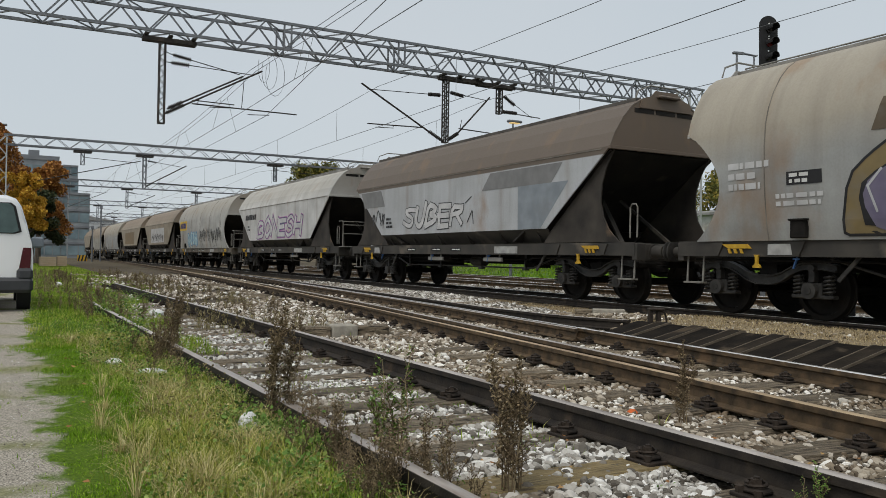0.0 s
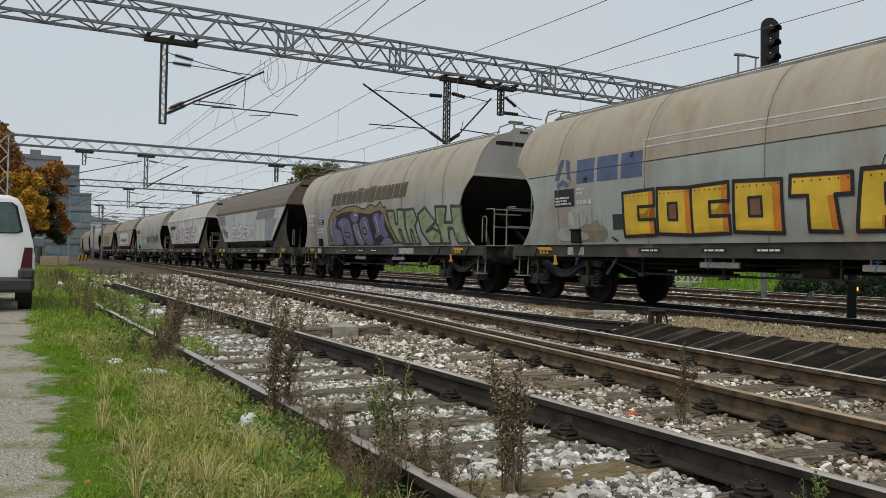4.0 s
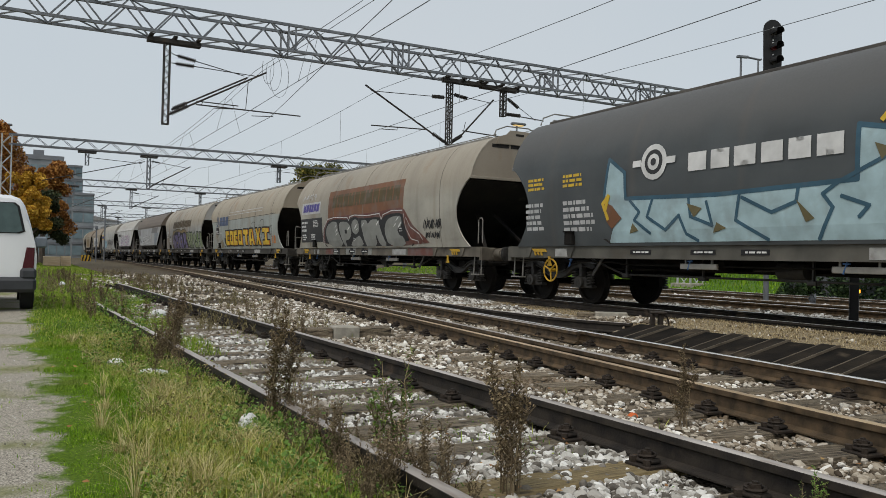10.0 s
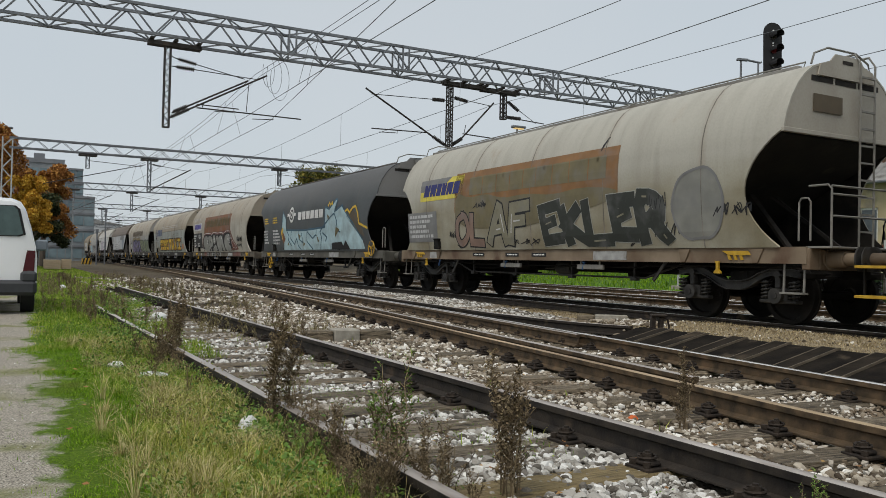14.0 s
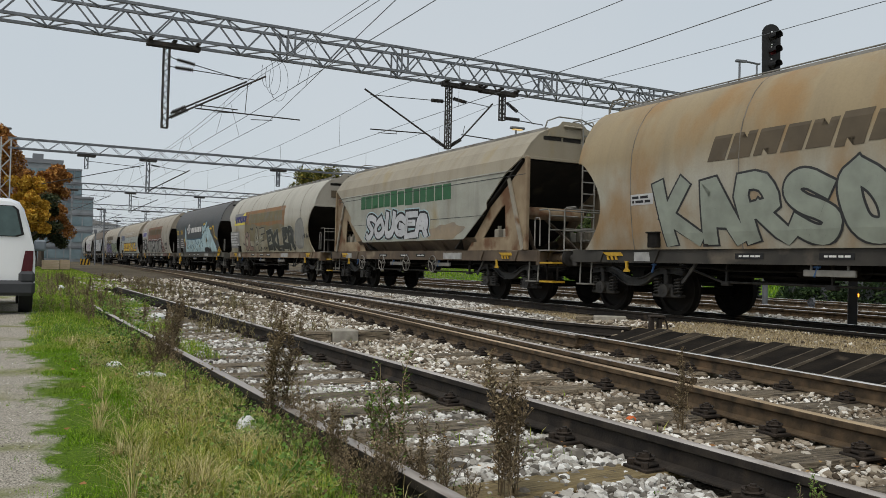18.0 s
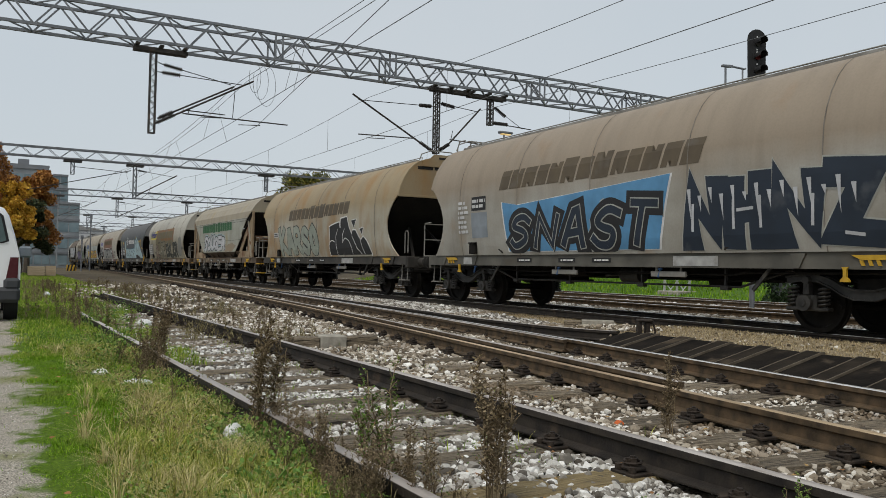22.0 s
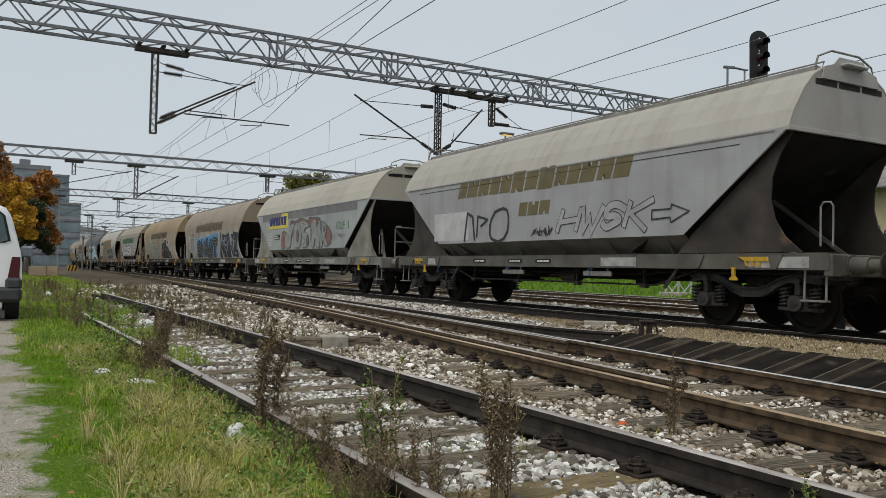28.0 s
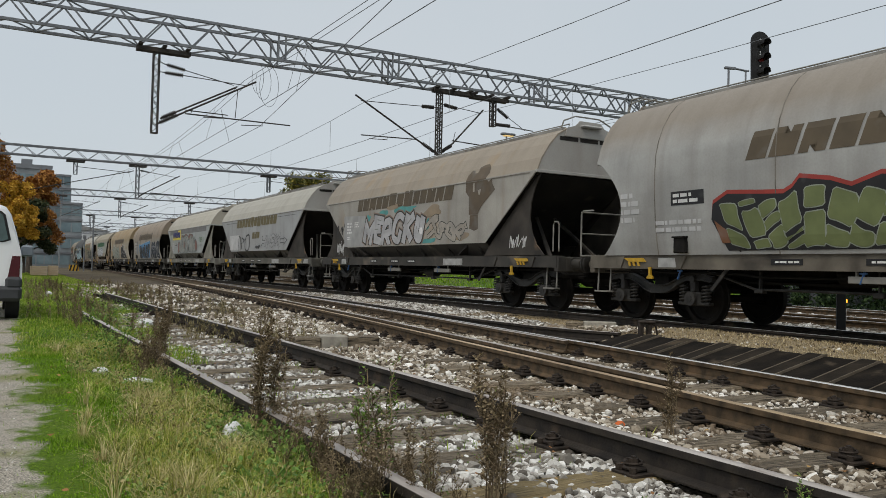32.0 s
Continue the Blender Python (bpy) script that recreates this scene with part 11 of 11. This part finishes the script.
def build_yard_end():
    r = tagged(empty("buffer_stop", pose(5.75, 86, -0.15)), "low barrier with yellow and black stripes", "barrier")
    part("beam", Shape().box(-0.45, 0.45, -0.1, 0.1, 0.1, 0.7, 0.02).mesh("beam", M_YELLOW), r)
    for k in range(3):
        part("stripe", Shape().extrude([(-0.43 + 0.3 * k, 0.1), (-0.29 + 0.3 * k, 0.1), (-0.15 + 0.3 * k, 0.7), (-0.29 + 0.3 * k, 0.7)], "y", -0.11, -0.098).mesh("stripe", M_BLACK), r)
    for x, y, w, d, h in ((1.85, 60, 1.0, 0.8, 0.62), (2.75, 60.5, 0.6, 0.7, 0.66)):
        c = tagged(empty("wooden_crate", pose(x, y, -0.12, 0, 0, 4)), "pale wooden crate beside the siding", "crate")
        for k in range(3):
            part("board", Shape().box(-w / 2, w / 2, -d / 2 - 0.01, -d / 2 + 0.02, h * k / 3 + 0.01, h * (k + 1) / 3 - 0.01, 0.005).mesh("board", M_CRATE), c)
        part("box", Shape().box(-w / 2 + 0.02, w / 2 - 0.02, -d / 2 + 0.02, d / 2, 0, h, 0.01).mesh("box", M_CRATE), c)
    for x, y, h, lab in ((-1.3, 64, 9.9, "grey street lamp beside the path"), (24.9, 38, 8.9, "street lamp with a warm lens behind the train")):
        s = tagged(empty("street_lamp", pose(x, y, -0.2)), lab, "street lamp")
        part("pole", Shape().cyl((0, 0, 0), (0, 0, h), 0.09, 8, 0.05).mesh("pole", M_GALV), s)
        part("head", Shape().box(-0.35, 0.55, -0.15, 0.15, h, h + 0.14, 0.04).mesh("head", M_GALV), s)
        part("lens", Shape().box(-0.2, 0.4, -0.12, 0.12, h - 0.06, h + 0.01, 0.02).mesh("lens", M_LAMPLENS), s)
    for x, y, h in ((8.6, 100, 6.5), (9.6, 112, 6.5), (7.4, 96, 4.0)):
        s = tagged(new("yard_post", Shape().cyl((0, 0, -0.1), (0, 0, h), 0.08, 8).box(-0.15, 0.15, -0.15, 0.15, h - 0.4, h, 0.02).mesh("yard_post", M_GALV)), "slim grey post at the end of the yard", "post")
        s.matrix_basis = pose(x, y, -0.2)


M_CRATE = material("pale_crate_wood", (0.60, 0.45, 0.28), (0.74, 0.58, 0.39), 2.0, 0.85, 0, None, stretch=(1, 1, 6))
M_LAMPLENS = glow("lamp_lens", (0.9, 0.6, 0.25), 0.6)
build_yard_end()


# ---- pigeons ----
def build_pigeon():
    b = tagged(empty("pigeon"), "grey pigeon flying up past the signal", "bird")
    rings = []
    for y, r, z in ((-0.17, 0.008, 0.01), (-0.1, 0.035, 0.0), (0.0, 0.062, -0.01), (0.08, 0.058, 0.0), (0.13, 0.034, 0.02), (0.16, 0.034, 0.035), (0.19, 0.02, 0.035), (0.21, 0.004, 0.03)):
        rings.append([(r * math.cos(a), y, z + r * 0.95 * math.sin(a)) for a in np.linspace(0, 2 * math.pi, 11)[:-1]])
    part("body", Shape().loft(rings).mesh("body", M_PIGEON, True), b)
    part("tail", Shape().extrude([(-0.02, -0.14), (0.02, -0.14), (0.06, -0.27), (-0.06, -0.27)], "z", 0.0, 0.008).mesh("tail", M_PIGEON), b)
    wings = []
    for e in (-1, 1):
        out = [(0.02, 0.07), (0.16, 0.11), (0.24, 0.08), (0.33, -0.03), (0.27, -0.06), (0.15, -0.08), (0.02, -0.07)]
        out = [(e * a, c) for a, c in out]
        wings.append(part("wing", Shape().extrude(out, "z", 0.018, 0.026).mesh("wing", M_PIGEON), b))
    return b, wings


M_PIGEON = material("grey_feathers", (0.05, 0.055, 0.065), (0.17, 0.18, 0.20), 14.0, 0.8, 0, (0.03, 0.032, 0.04), 9.0, 0.55, 0.1)
PIGEONS = [build_pigeon(), build_pigeon()]


# ---- the train draws away ----
RUN = ((0, 0.0), (2, 10.3), (4, 20.81), (6, 31.52), (8, 42.32), (10, 53.09), (12, 63.85), (14, 74.57), (16, 85.27), (18, 95.94), (20, 106.64),
       (22, 117.43), (24, 128.32), (26, 139.25), (28, 150.18), (30, 161.11), (32, 172.03))


def motions():
    for wagon, sets, y0, kind in WAGONS:
        rows = []
        for t, s in RUN:
            y = y0 + s
            a = math.degrees(math.atan((bend(y + 5.4) - bend(y - 5.4)) / 10.8))
            rows.append((t, pose(TRAIN_X + (bend(y + 5.4) + bend(y - 5.4)) / 2, y, 0, 0, 0, -a)))
        walk(wagon, rows)
        # wheels roll with the distance run
        ts, ss = zip(*RUN)
        times = [0.1 * i for i in range(321)]
        turns = [math.degrees(float(np.interp(t, ts, ss)) / 0.457) for t in times]
        for ws in sets:
            at = ws.matrix_basis.translation.copy()
            walk(ws, [(t, pose(at.x, at.y, at.z, -a, 0, 0)) for t, a in zip(times, turns)])
    # two pigeons fly up behind the train and away
    flights = (
        ((0.0, 23.2, 12.0, -0.12, 60), (24.2, 23.2, 12.0, -0.12, 60), (24.7, 22.0, 12.6, 5.6, 70), (25.2, 19.94, 13.0, 7.77, 80), (25.3, 18.75, 13.0, 7.53, 80), (25.4, 18.02, 13.0, 7.45, 70), (25.5, 17.57, 13.0, 7.47, 50),
         (26.0, 16.2, 14.5, 8.6, 40), (26.6, 14.0, 17.0, 12.5, 40), (27.4, 9.0, 18.0, 20.0, 50), (32.0, -40.0, 30.0, 60.0, 60)),
        ((0.0, 19.0, 14.2, -0.12, 10), (24.3, 19.0, 14.2, -0.12, 10), (24.8, 18.7, 14.4, 4.2, -10), (25.2, 18.5, 14.5, 6.97, -20), (25.3, 18.42, 14.5, 7.22, -20), (25.4, 18.37, 14.5, 7.45, -30), (25.5, 18.6, 14.5, 7.69, -60),
         (26.0, 20.5, 14.0, 9.6, -80), (26.6, 22.5, 12.5, 14.0, -90), (27.4, 24.0, 10.0, 20.0, -100), (32.0, 60.0, -10.0, 60.0, -110)),
    )
    for k, ((bird, wings), path) in enumerate(zip(PIGEONS, flights)):
        walk(bird, [(t, pose(x, y, z, 25 if 24.5 < t < 26.5 else 0, 0, turn)) for t, x, y, z, turn in path])
        for e, wing in zip((-1, 1), wings):
            beats = [(0.0, pose(0, 0, 0, 0, e * -70, 0)), (24.0, pose(0, 0, 0, 0, e * -70, 0))]
            beats += [(24.1 + 0.1 * i, pose(0, 0, 0, 0, e * (-55 if (i + k) % 2 else 22), 0)) for i in range(34)]
            walk(wing, beats + [(32.0, pose(0, 0, 0, 0, 0, 0))])


motions()
